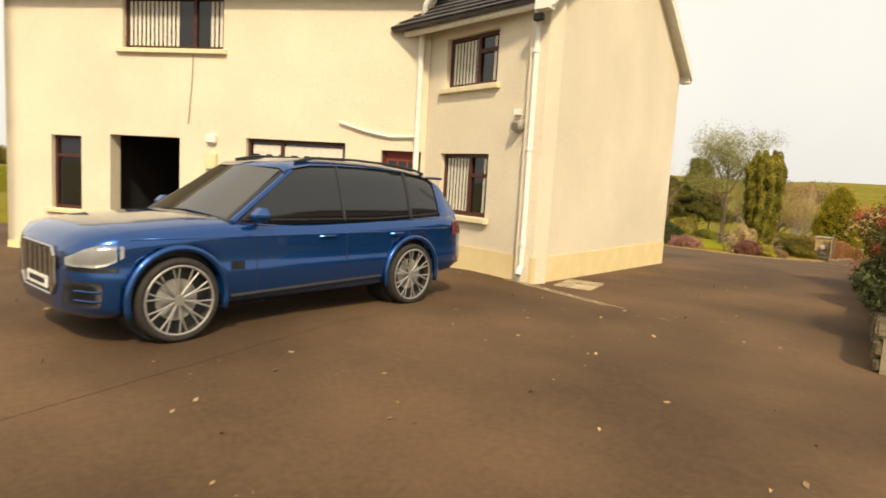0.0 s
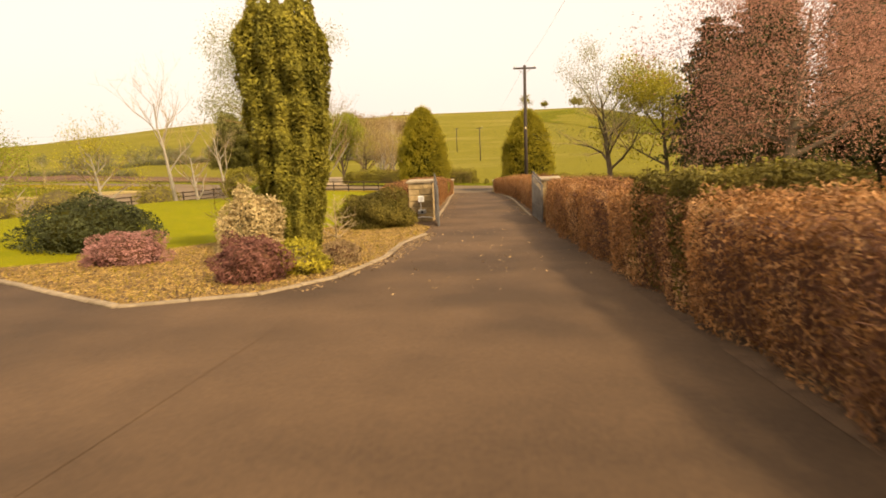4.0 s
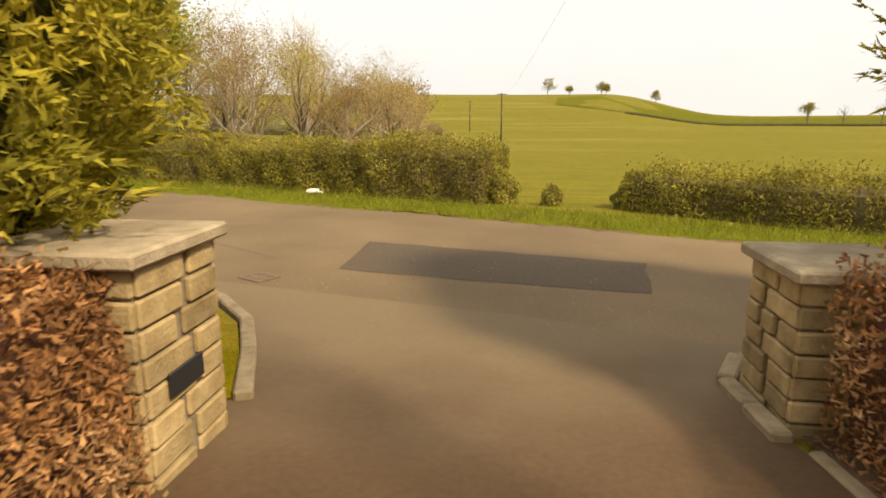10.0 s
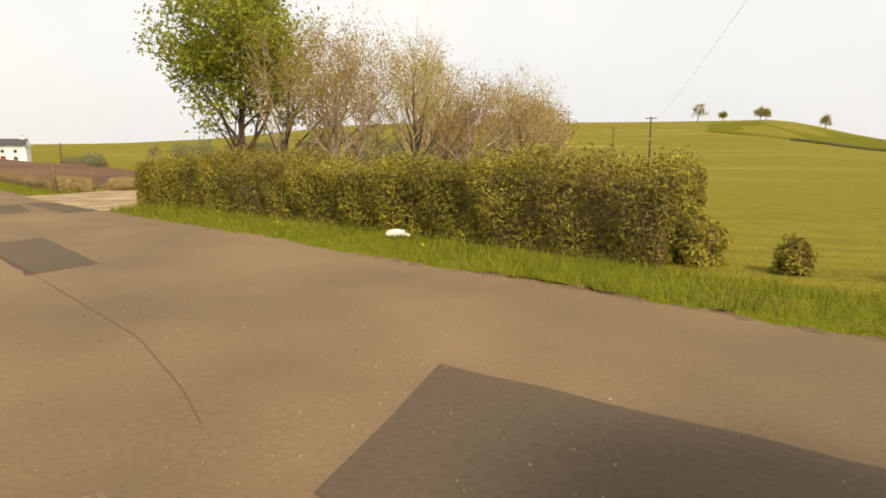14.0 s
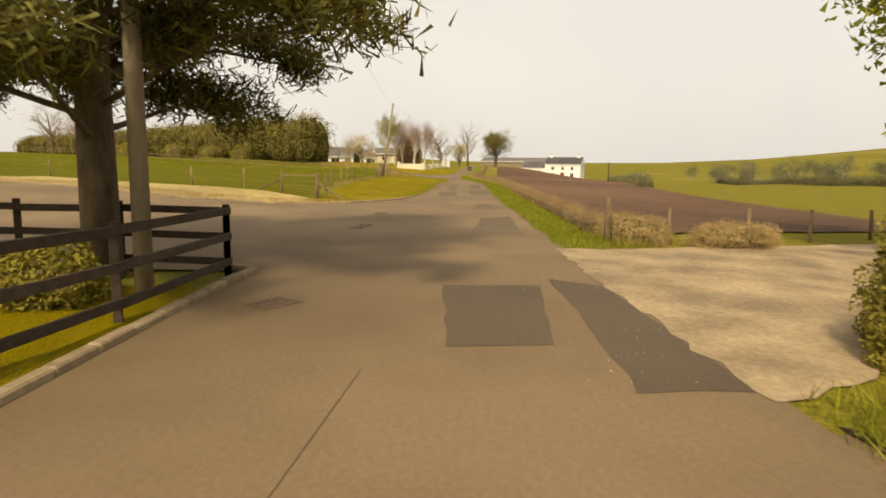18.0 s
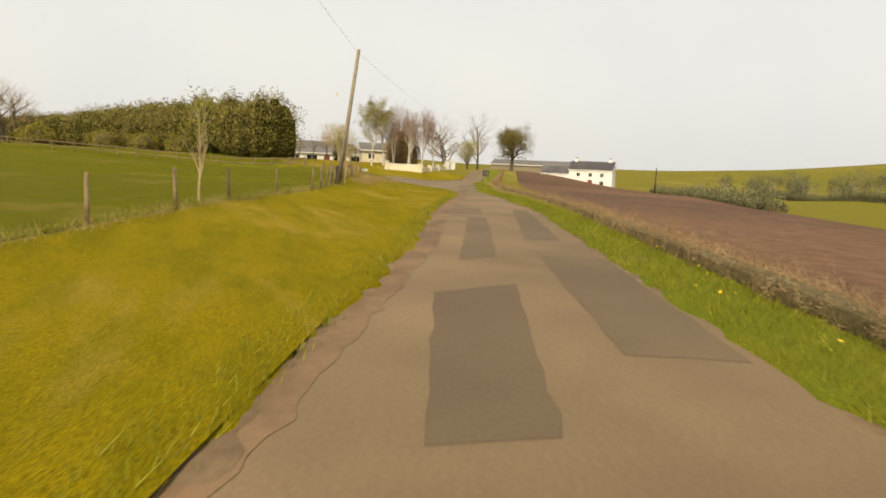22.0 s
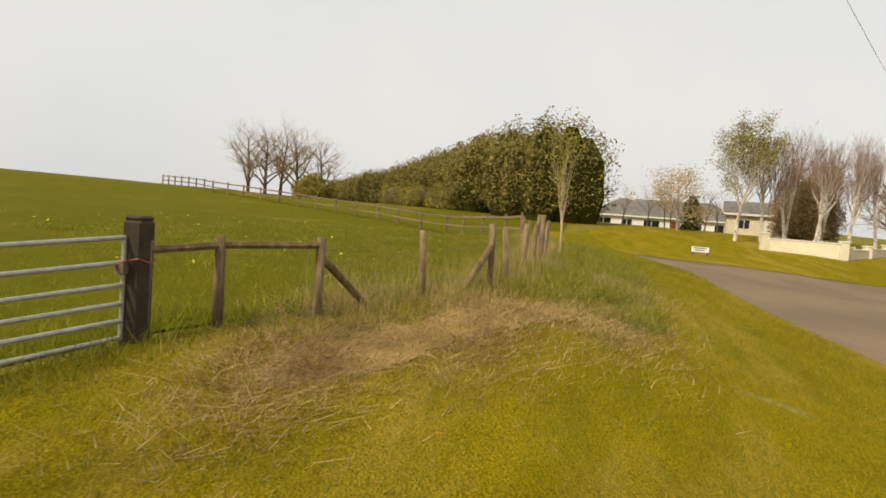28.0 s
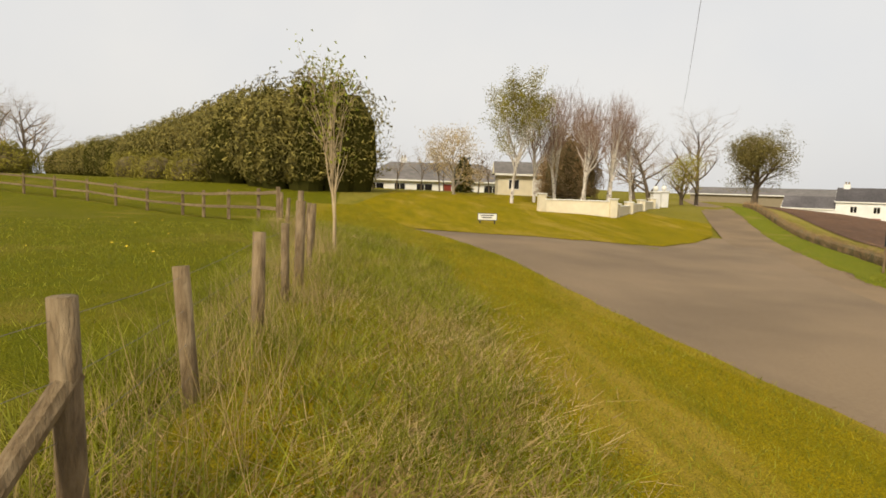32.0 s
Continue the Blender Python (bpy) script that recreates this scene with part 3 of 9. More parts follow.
def sheet(name, poly, material, dz, label, step=2.0, category="ground", kind="structure"):
    """A polygon of the plan laid on the land, dz above it."""
    bm = bmesh.new()
    vs = [bm.verts.new((x, y, 0)) for x, y in poly]
    es = [bm.edges.new((vs[i], vs[(i + 1) % len(vs)])) for i in range(len(vs))]
    bmesh.ops.triangle_fill(bm, edges=es, use_beauty=True)
    for axis_i in (0, 1):
        lo = min(p[axis_i] for p in poly)
        hi = max(p[axis_i] for p in poly)
        k = math.ceil(lo / step) * step
        while k < hi:
            no = Vector((1, 0, 0)) if axis_i == 0 else Vector((0, 1, 0))
            bmesh.ops.bisect_plane(bm, geom=bm.verts[:] + bm.edges[:] + bm.faces[:], plane_co=no * k, plane_no=no, dist=1e-4)
            k += step
    for v in bm.verts:
        v.co.z = float(land_z(v.co.x, v.co.y)) + 0.012 + dz
    bmesh.ops.recalc_face_normals(bm, faces=bm.faces[:])
    for f in bm.faces:
        if f.normal.z < 0:
            f.normal_flip()
    ob = part(name, bm, material, smooth=True)
    return tagged(ob, label, category, kind=kind)


def strip(name, left, right, material, dz, label, category="road", sub=3):
    """A band between two lines of the plan with equal point counts."""
    v, f = [], []
    k = sub
    rows = []
    for i in range(len(left) - 1):
        for s in range(k):
            u = s / k
            rows.append((np.array(left[i]) * (1 - u) + np.array(left[i + 1]) * u, np.array(right[i]) * (1 - u) + np.array(right[i + 1]) * u))
    rows.append((np.array(left[-1]), np.array(right[-1])))
    m = 4
    for a, b in rows:
        for j in range(m + 1):
            p = a * (1 - j / m) + b * j / m
            v.append((p[0], p[1], float(ground_z(p[0], p[1])) + dz))
    for i in range(len(rows) - 1):
        for j in range(m):
            q = i * (m + 1) + j
            f.append((q, q + 1, q + m + 2, q + m + 1))
    ob = raw(name, v, f, material, smooth=True)
    return tagged(ob, label, category, kind="structure")


strip("road", LEFT, RIGHT, M_ASPH, 0.0, "worn brownish asphalt country road with patched repairs")
DL = [(8.6, -100), (4.5, -80), (1.5, -62), (1.7, -46.4), (2.5, -45.2), (2.8, -43), (2.75, -40.5), (3.1, -38.4), (2.75, -33.5), (2.35, -24), (1.75, -14), (1.05, -4.1)]
DR = [(14, -100), (10.4, -80), (7.6, -64), (7.35, -60), (6.6, -46), (6.45, -43), (6.3, -40.5), (6.1, -38), (6.05, -33.5), (5.75, -24), (5.25, -14), (4.62, -4.1)]
MOUTH = [(1.06, -4.1), (0.99, -3.1), (0.95, -2.3), (0.58, -1.35), (0.2, -0.5), (-0.42, 0.25), (-1.2, 0.9), (-2.4, 1.42), (-2.4, 1.736), (-1.2, 1.1), (3.0, 0.0), (5.4, -1.056), (4.66, -1.2), (4.4, -1.7), (4.42, -2.6), (4.62, -4.1)]
# inward darkening of the mouth is tree shade put into the asphalt colour
sheet("drive_mouth", MOUTH, M_MOUTH, 0.003, "asphalt mouth of the driveway, darkened inward in place of tree shade", category="road")
drive = sheet("driveway", [(x - 0.12, y) for x, y in DL] + [(x + 0.12, y) for x, y in DR[::-1]], M_DRIVE, 0.004, "dark brown tarmac driveway sloping down between hedges", category="road")
sheet("yard", [(-30, -100), (9.2, -100), (5.2, -80), (2.2, -62), (2.6, -47), (1.6, -46.6), (0, -47.2), (-5, -44), (-9, -41), (-16, -36), (-30, -34)], M_DRIVE, 0.007,
             "dark brown tarmac yard round the house", category="yard")
sheet("side_road", [(-18.4, 9.0), (-19.6, 6.2), (-22, 1.5), (-27, -9), (-33, -22), (-41, -22), (-45, -8), (-41.5, 2.4), (-37.5, 5.6), (-34.4, 8.8), (-33.2, 11.6), (-33.5, 14.6), (-35.0, 17.0), (-37.2, 18.9), (-37.2, 19.4), (-26.5, 13.8), (-18.4, 9.6)],
              M_ASPH, -0.003, "wide asphalt mouth of a side road", category="road")
sheet("side_road_2", [(-70.2, 35.9), (-71.5, 36.3), (-73.7, 36.75), (-77.0, 37.15), (-80.0, 37.1), (-85.5, 36.75), (-90.4, 36.6), (-95.9, 36.2), (-99.6, 35.4), (-98.4, 38.2), (-97.3, 41.4), (-98.4, 45.8), (-101.0, 49.0), (-103.6, 51.8), (-103.0, 53.0), (-87.5, 44.6), (-79.0, 40.6), (-70.0, 36.2)],
              M_ASPHB, 0.003, "grey-brown asphalt junction of a minor lane", category="road")
def rough(poly, step=0.5, amp=0.06, seed=1):
    """The same outline with many small irregular steps."""
    r = random.Random(seed)
    out = []
    for (x0, y0), (x1, y1) in zip(poly, poly[1:] + poly[:1]):
        n = max(1, int(math.hypot(x1 - x0, y1 - y0) / step))
        out += [(x0 + (x1 - x0) * i / n + r.uniform(-amp, amp), y0 + (y1 - y0) * i / n + r.uniform(-amp, amp)) for i in range(n)]
    return out


sheet("gravel_lane", rough([(-11.75, 11.62), (-19.1, 14.78), (-18.6, 15.6), (-18.2, 18.5), (-18.4, 24), (-20, 34), (-15.6, 34), (-14.6, 24), (-13.8, 18.5), (-12.7, 14.4), (-11.9, 12.9)], 0.3, 0.07), M_GRAVEL, 0.006,
             "pale sandy gravel lane entrance", category="lane")
sheet("ploughed_field", [(-20.5, 18.6), (-36.5, 26.0), (-47.5, 31.4), (-60, 37.6), (-86, 50.6), (-107, 62.5), (-131, 76), (-150, 88), (-128, 102), (-107, 91), (-64, 58), (-40, 42), (-21, 33)], M_SOIL, 0.03,
             "bare reddish brown ploughed field", step=2.0, category="field")
sheet("lawn", [(-16, -36), (-9, -41), (-5, -44), (0, -43), (1.0, -33), (0.2, -6), (-8, 1.5), (-17, 5.6), (-21, -4), (-28, -20), (-34, -36)], M_LAWN, 0.008,
             "bright mown garden lawn", category="lawn")


# ---- verges and grass ----
def offset_line(line, step):
    """Even points along a line of the plan with their left-hand normals."""
    a = np.array(line, float)
    d = np.linalg.norm(np.diff(a, axis=0), axis=1)
    c = np.concatenate([[0], np.cumsum(d)])
    s = np.linspace(0, c[-1], max(2, int(c[-1] / step)))
    p = np.stack([np.interp(s, c, a[:, 0]), np.interp(s, c, a[:, 1])], 1)
    t = np.gradient(p, axis=0)
    t /= np.linalg.norm(t, axis=1)[:, None]
    return p, np.stack([-t[:, 1], t[:, 0]], 1)


def verge(name, line, side, width, h, material, label, seed=1, step=0.4, shift=0.0):
    """A raised grass verge with a crumbling edge: side +1 lies left of the line's direction."""
    r = np.random.default_rng(seed)
    p, nrm = offset_line(line, step)
    n = len(p)
    wob = np.convolve(r.normal(size=n + 8), np.ones(5) / 5, "same")[4:n + 4] * 0.16 + r.normal(size=n) * 0.03
    cols = [(-0.02, -0.02), (0.05, h * 0.75), (0.25, h), (width * 0.35, h * 1.05), (width * 0.7, h * 0.9), (width, -0.06)]
    v, f = [], []
    for i in range(n):
        for j, (o, z) in enumerate(cols):
            q = p[i] + nrm[i] * side * (o + shift + (wob[i] if j < 3 else 0))
            v.append((q[0], q[1], float(land_z(q[0], q[1])) + z + (r.normal() * 0.012 if 0 < j < 5 else 0)))
    m = len(cols)
    for i in range(n):
        k = min(1.0, i / 4, (n - 1 - i) / 4)
        for j in range(m):
            x, y, z = v[i * m + j]
            v[i * m + j] = (x, y, float(land_z(x, y)) - 0.03 + (z - float(land_z(x, y)) + 0.03) * k)
    for i in range(n - 1):
        for j in range(m - 1):
            q = (i * m + j, i * m + j + 1, (i + 1) * m + j + 1, (i + 1) * m + j)
            f.append(q if side < 0 else q[::-1])
    ob = raw(name, v, f, material, smooth=True)
    return tagged(ob, label, "verge", kind="structure")


def in_poly(poly, x, y):
    res = np.zeros(len(x), bool)
    for (x0, y0), (x1, y1) in zip(poly, poly[1:] + poly[:1]):
        c = (y0 > y) != (y1 > y)
        res ^= c & (x < (x1 - x0) * (y - y0) / (y1 - y0 + 1e-12) + x0)
    return res


def scatter(poly, per_m2, seed, avoid=()):
    """Random places inside a polygon of the plan."""
    r = np.random.default_rng(seed)
    a = np.array(poly)
    lo, hi = a.min(0), a.max(0)
    n = int((hi - lo).prod() * per_m2)
    x, y = r.uniform(lo[0], hi[0], n), r.uniform(lo[1], hi[1], n)
    ok = in_poly(poly, x, y)
    for q in avoid:
        ok &= ~in_poly(q, x, y)
    return np.stack([x[ok], y[ok]], 1)


def along(line, o0, o1, per_m2, seed):
    """Random places in a band left of a line."""
    r = np.random.default_rng(seed)
    p, nrm = offset_line(line, 0.1)
    n = int(len(p) * 0.1 * abs(o1 - o0) * per_m2)
    i = r.integers(0, len(p), n)
    return p[i] + nrm[i] * r.uniform(min(o0, o1), max(o0, o1), (n, 1)) + r.normal(size=(n, 2)) * 0.05


def blades(name, xy, h, w, material, label, lift=0.0, lean=0.5, seed=1, clump=0.0, category="grass"):
    """Single blades of grass standing on the land."""
    r = np.random.default_rng(seed)
    n = len(xy)
    if clump:
        k = r.integers(0, n, n)
        xy = np.where(r.uniform(size=(n, 1)) < 0.7, xy[k // 9 * 9 % n] + r.normal(size=(n, 2)) * clump, xy)
    z = land_z(xy[:, 0], xy[:, 1]) + lift - 0.02
    a = r.uniform(0, 6.283, n)
    hh = h * r.uniform(0.45, 1.25, n)
    ww = w * r.uniform(0.6, 1.4, n) / 2
    dx, dy = np.cos(a) * ww, np.sin(a) * ww
    lx, ly = r.normal(size=n) * lean * hh, r.normal(size=n) * lean * hh
    b0 = np.stack([xy[:, 0] - dx, xy[:, 1] - dy, z], 1)
    b1 = np.stack([xy[:, 0] + dx, xy[:, 1] + dy, z], 1)
    tp = np.stack([xy[:, 0] + lx, xy[:, 1] + ly, z + hh], 1)
    ob = fast(name, np.stack([b0, b1, tp], 1).reshape(-1, 3), 3, material)
    return tagged(ob, label, category, kind="stuff")


def litter(name, xy, size, label, lift=0.012, seed=1, material=None, category="leaf litter"):
    """Dry leaves lying on the ground."""
    r = np.random.default_rng(seed)
    p = np.column_stack([xy, land_z(xy[:, 0], xy[:, 1]) + 0.012 + lift + r.uniform(0, 0.02, len(xy))])
    ob = fast(name, cards(p, size, 1.5, np.tile([[0, 0, 1.0]], (len(p), 1)), 0.35), 4, material or M_LITTER)
    return tagged(ob, label, category, kind="stuff")


R_NEAR = [(20, -2.4), (7.5, 3.6), (3.4, 5.5), (-0.3, 7.0), (-5.0, 9.0), (-10.3, 11.1), (-11.7, 11.75)]
R_FAR = [(-19.0, 14.95), (-26.0, 18.2), (-34.5, 22.2), (-45.8, 27.7), (-54.3, 32.0), (-63.0, 35.4), (-73.4, 39.0), (-81.0, 43.0), (-89.2, 46.6), (-105.0, 56.0), (-131.0, 71.0)]
L_VERGE = [(-37.3, 18.95), (-46.3, 23.8), (-53.9, 27.4), (-61.9, 31.7), (-66.0, 34.0), (-70.3, 35.9), (-72.3, 36.4)]
verge("verge_right", R_NEAR, -1, 2.2, 0.07, M_GRASS, "long green grass verge under the hawthorn hedge", 2)
verge("verge_field", R_FAR, -1, 2.2, 0.08, M_GRASS, "rough green grass verge beside the ploughed field", 3)
verge("verge_left", L_VERGE, 1, 1.2, 0.07, M_MOWN, "mown golden grass verge with a crumbling edge", 4)
MOWN = [(-37.2, 18.9), (-46.3, 23.5), (-53.9, 27.1), (-61.9, 31.4), (-66.0, 33.7), (-70.3, 35.6), (-71.2, 35.9), (-70.8, 29.0), (-66.6, 27.1), (-61.8, 25.1), (-54.4, 21.0), (-43.4, 16.5), (-35.6, 13.9), (-34.0, 12.2), (-33.26, 12.0), (-33.54, 14.7), (-35.05, 17.08)]
sheet("mown_verge", MOWN, M_MOWN, 0.045, "mown golden grass verge between road and fence", category="verge")
TAIL = [(-69.6, 35.3), (-71.5, 36.4), (-73.7, 36.95), (-77.0, 37.35), (-80.0, 37.3), (-85.5, 36.95), (-90.4, 36.8), (-95.9, 36.4), (-99.8, 35.6), (-112, 34.5), (-112, 31), (-93.0, 31.0), (-86.0, 32.1), (-79.9, 31.9), (-77.1, 31.64), (-74.4, 30.2), (-73.2, 29.2), (-70.3, 28.2), (-68.5, 27.8), (-67.5, 29)]
sheet("tail_verge", rough(TAIL, 0.4, 0.05, 8), M_MOWN, 0.014, "rough grass verge where the lane meets the road", category="verge")
verge("earth_edge", L_VERGE, 1, 0.6, 0.025, M_DIRT, "crumbling brown earth at the road edge", 41, 0.2, -0.1)
verge("earth_edge_2", R_FAR, -1, 0.5, 0.02, M_DIRT, "crumbling brown earth at the road edge", 42, 0.2, -0.08)
verge("earth_edge_3", R_NEAR, -1, 0.45, 0.02, M_DIRT, "crumbling brown earth at the road edge", 43, 0.2, -0.07)
blades("verge_grass", along(R_NEAR, -0.02, -1.5, 420, 5), 0.2, 0.012, M_GBLADE, "long green verge grass below the hedge", 0.05, 0.5, 6)
blades("verge_grass", along(R_FAR[:9], -0.02, -1.9, 300, 7), 0.16, 0.013, M_GBLADE, "rough green verge grass beside the field", 0.06, 0.5, 8)
blades("dry_verge_grass", along(R_FAR[:9], -1.2, -2.4, 110, 9), 0.34, 0.012, M_DBLADE, "dry straw grass at the foot of the cut hedge", 0.04, 0.5, 10)
blades("mown_grass", scatter(MOWN, 620, 11), 0.04, 0.008, M_MBLADE, "short mown golden-green grass", 0.06, 0.8, 12)
blades("edge_grass", along(L_VERGE, 0.0, 0.5, 260, 13), 0.12, 0.012, M_GBLADE, "green grass fringe along the road edge", 0.06, 0.6, 14)
blades("tail_grass", scatter(TAIL, 330, 15), 0.07, 0.009, M_GBLADE, "rough green grass of the lane verge", 0.03, 0.7, 16)
blades("tail_grass", scatter(TAIL, 420, 45), 0.05, 0.009, M_MBLADE, "short golden grass of the lane verge", 0.03, 0.8, 46)
FENCE_LINE = [(-66, 26.7), (-73.2, 29.2), (-74.45, 30.25), (-77.1, 31.64), (-79.9, 31.9), (-86, 32.1), (-93.0, 31.0)]
r_long = np.random.default_rng(17)
long_xy = along(FENCE_LINE[3:], 0.9, -2.3, 900, 17)
tuft_f = np.sin(long_xy[:, 0] * 2.1 + 1.3 * np.sin(long_xy[:, 1] * 1.7)) * np.sin(long_xy[:, 1] * 2.9 + long_xy[:, 0] * 0.6) + r_long.normal(size=len(long_xy)) * 0.35
blades("long_grass", long_xy[tuft_f > -0.1], 0.25, 0.009, M_GBLADE, "long tufted green grass along the wire fence", 0.02, 0.75, 18, 0.08)
blades("short_grass", long_xy[tuft_f <= -0.1], 0.13, 0.008, M_GBLADE, "shorter trodden grass between the tufts", 0.02, 0.8, 28)
blades("dead_grass", along(FENCE_LINE[2:], 0.5, -2.2, 150, 29), 0.2, 0.007, M_DBLADE, "dead straw mixed into the long grass", 0.02, 0.9, 30, 0.16)
blades("straw_grass", along(FENCE_LINE[2:], 0.4, -0.45, 260, 19), 0.5, 0.004, M_DBLADE, "tall dry straw stalks along the wire fence", 0.02, 0.28, 20, 0.12)
blades("fence_grass", along(FENCE_LINE[:4], 0.6, -0.5, 420, 47), 0.2, 0.011, M_GBLADE, "tufted green grass under the field gate", 0.02, 0.5, 48, 0.12)
dry_xy = np.concatenate([np.random.default_rng(50 + i).normal(size=(n, 2)) * np.array(s) + np.array(c) for i, (c, s, n) in enumerate((((-73.6, 30.5), (0.8, 0.35), 9200), ((-75.6, 31.7), (0.9, 0.4), 8400), ((-77.2, 33.2), (1.1, 0.45), 7200), ((-80.5, 33.6), (1.4, 0.4), 5200)))])
sheet("straw_thatch", rough([(-72.9, 30.3), (-74.4, 30.8), (-76.2, 31.8), (-77.8, 32.8), (-77.6, 33.1), (-76.0, 32.5), (-74.4, 31.5), (-73.1, 30.9)], 0.1, 0.15, 21), M_STRAW, 0.022, "matted dry straw trodden flat before the field gate", category="straw")
blades("straw_patch", dry_xy, 0.1, 0.012, M_DBLADE, "flattened dry straw patch by the field gate", 0.02, 1.6, 22)
F_FOOT = [(-35.6, 13.8), (-43.4, 16.4), (-51.0, 19.4), (-58.2, 22.9), (-66.7, 27.0)]
blades("fence_grass", along(F_FOOT, 0.3, -0.3, 240, 147), 0.24, 0.01, M_GBLADE, "tufted grass at the foot of the fence posts", 0.02, 0.6, 148, 0.12)
blades("fence_straw", along(F_FOOT, 0.25, -0.35, 130, 149), 0.26, 0.008, M_DBLADE, "pale dead grass at the foot of the fence posts", 0.02, 0.7, 150, 0.14)
blades("field_tuft", along(FENCE_LINE, 1.0, 9.0, 170, 23), 0.1, 0.014, M_GBLADE, "green pasture grass inside the fence", 0.0, 0.6, 24)
ISL = [(-102.7, 34.9), (-100.0, 35.6), (-98.2, 38.3), (-97.1, 41.5), (-98.2, 45.9), (-100.8, 49.1), (-104.8, 52.6), (-111, 56.6), (-116, 55), (-128, 50), (-128, 38), (-112, 33.6)]
sheet("grass_island", rough(ISL, 0.4, 0.05, 9), M_MOWN, 0.018, "mown grass island before the bungalow", category="verge")
KSIDE = [(-48, -2.6), (-43.6, 0.9), (-41.5, 2.55), (-37.5, 5.75), (-34.4, 8.95), (-33.2, 11.75), (-33.5, 14.75)]
sheet("straw_corner", [(-43.7, 0.85), (-41.55, 2.6), (-37.55, 5.8), (-34.45, 9.0), (-33.26, 11.8), (-34.0, 12.6), (-35.9, 13.7), (-39.0, 11.1), (-44.2, 6.7), (-52.5, 1.4), (-50, -3)], M_DRYGR, 0.016, "dry straw-coloured verge between kerb and fence", category="verge")
blades("straw_verge", scatter([(0.3, -1.6), (0.0, -0.7), (-0.6, 0.0), (-1.3, 0.6), (-2.6, 1.2), (-3.6, 0.6), (-1.6, -1.2), (-0.4, -2.4)], 420, 301), 0.07, 0.014, M_DBLADE, "dry straw and moss on the drive corner behind the kerb", 0.05, 1.25, 302)
verge("verge_side", KSIDE, 1, 2.4, 0.05, M_DRYGR, "dry straw-coloured verge behind the kerb", 31)
blades("straw_verge", along(KSIDE, 0.05, 1.7, 260, 32), 0.09, 0.014, M_DBLADE, "flattened dry straw grass behind the kerb", 0.05, 1.2, 33)

# the land lies a little lower under the paved surfaces
under = np.zeros(nx * ny, bool)
for q in (LEFT + RIGHT[::-1], DL + DR[::-1], MOUTH,
          [(-18.4, 9.0), (-22, 1.5), (-27, -9), (-33, -22), (-41, -22), (-45, -8), (-41.5, 2.4), (-34.4, 8.8), (-33.2, 11.6), (-35.0, 17.0), (-37.2, 18.9)],
          [(-72.5, 37.0), (-80.0, 37.6), (-90.4, 37.1), (-96.0, 36.8), (-97.6, 38.0), (-96.8, 41.0), (-97.6, 45.6), (-103.0, 51.6), (-87.5, 44.6), (-79.0, 40.6)],
          [(-30, -100), (9.2, -100), (2.2, -62), (2.6, -47), (0, -47.2), (-9, -41), (-30, -34)]):
    if len(q) > 2:
        under |= in_poly(q, gv[:, 0], gv[:, 1])
co = gv.copy()
co[under, 2] -= 0.05
ground.data.vertices.foreach_set("co", co.astype(np.float32).ravel())
ground.data.update()
PADDOCK = [(-35.9, 13.6), (-43.4, 16.2), (-54.4, 20.7), (-61.8, 24.8), (-66.7, 26.8), (-73.2, 29.0), (-74.6, 30.1), (-77.1, 31.4), (-79.9, 31.7), (-86, 31.9), (-93.0, 30.8), (-96, 29.9), (-103, 25.9), (-109, 19.9), (-113.7, 11.9), (-121, 0), (-133, -14), (-150, -60), (-60, -60), (-52.5, 1.3), (-44.2, 6.5), (-39.0, 10.9)]
sheet("paddock", PADDOCK, M_PASTURE, 0.008, "green grazed pasture inside the wire fence", step=2.0, category="field")

sheet("far_field", [(62, 335), (92, 318), (132, 306), (195, 268), (300, 330), (330, 480), (200, 600), (90, 640), (40, 560), (30, 430)], M_PASTURE, 0.3, "darker green far field on the hillside", step=40.0, category="field")

litter("dandelion_heads", along(R_FAR[:9], -0.25, -1.7, 2.5, 71), 0.035, "yellow dandelion heads in the verge", 0.17, 72, M_YFLOWER, "flowers")
litter("dandelion_heads", along(R_NEAR, -0.3, -1.5, 1.5, 73), 0.035, "yellow dandelion heads in the verge", 0.2, 74, M_YFLOWER, "flowers")
litter("dandelion_heads", along(FENCE_LINE, 2.0, 12.0, 0.8, 75), 0.04, "pale yellow flower heads in the pasture", 0.08, 76, M_YFLOWER, "flowers")
litter("road_grit", scatter([(-4, 1.5), (0, 0.4), (3, -0.6), (5.5, 0.2), (5.5, 3.0), (0, 4.5), (-4, 6.0)], 22, 77), 0.014, "loose pale grit at the drive mouth", -0.004, 78, M_GRAVEL, "grit")
litter("road_grit", scatter([(-19.4, 13.6), (-11.6, 10.2), (-11.4, 11.9), (-19.0, 15.2)], 40, 79), 0.016, "loose pale grit dragged out of the lane", -0.004, 80, M_GRAVEL, "grit")
litter("yard_debris", scatter([(-4, -78), (9, -78), (7.2, -62), (2.4, -62), (2.4, -66), (-4, -68)], 2.2, 81), 0.035, "scattered pale leaf scraps on the yard", 0.0, 82, M_SCRAP)

sheet("rough_pasture", [(-93.2, 30.9), (-96.1, 30.1), (-103.1, 26.1), (-109.1, 20.1), (-113.8, 12.1), (-121.1, 0.2), (-133.1, -13.8), (-170, -30), (-185, 4), (-124, 33), (-112, 32.5)], M_PASTURE, 0.012, "rough olive grass before the plantation", step=2.0, category="field")

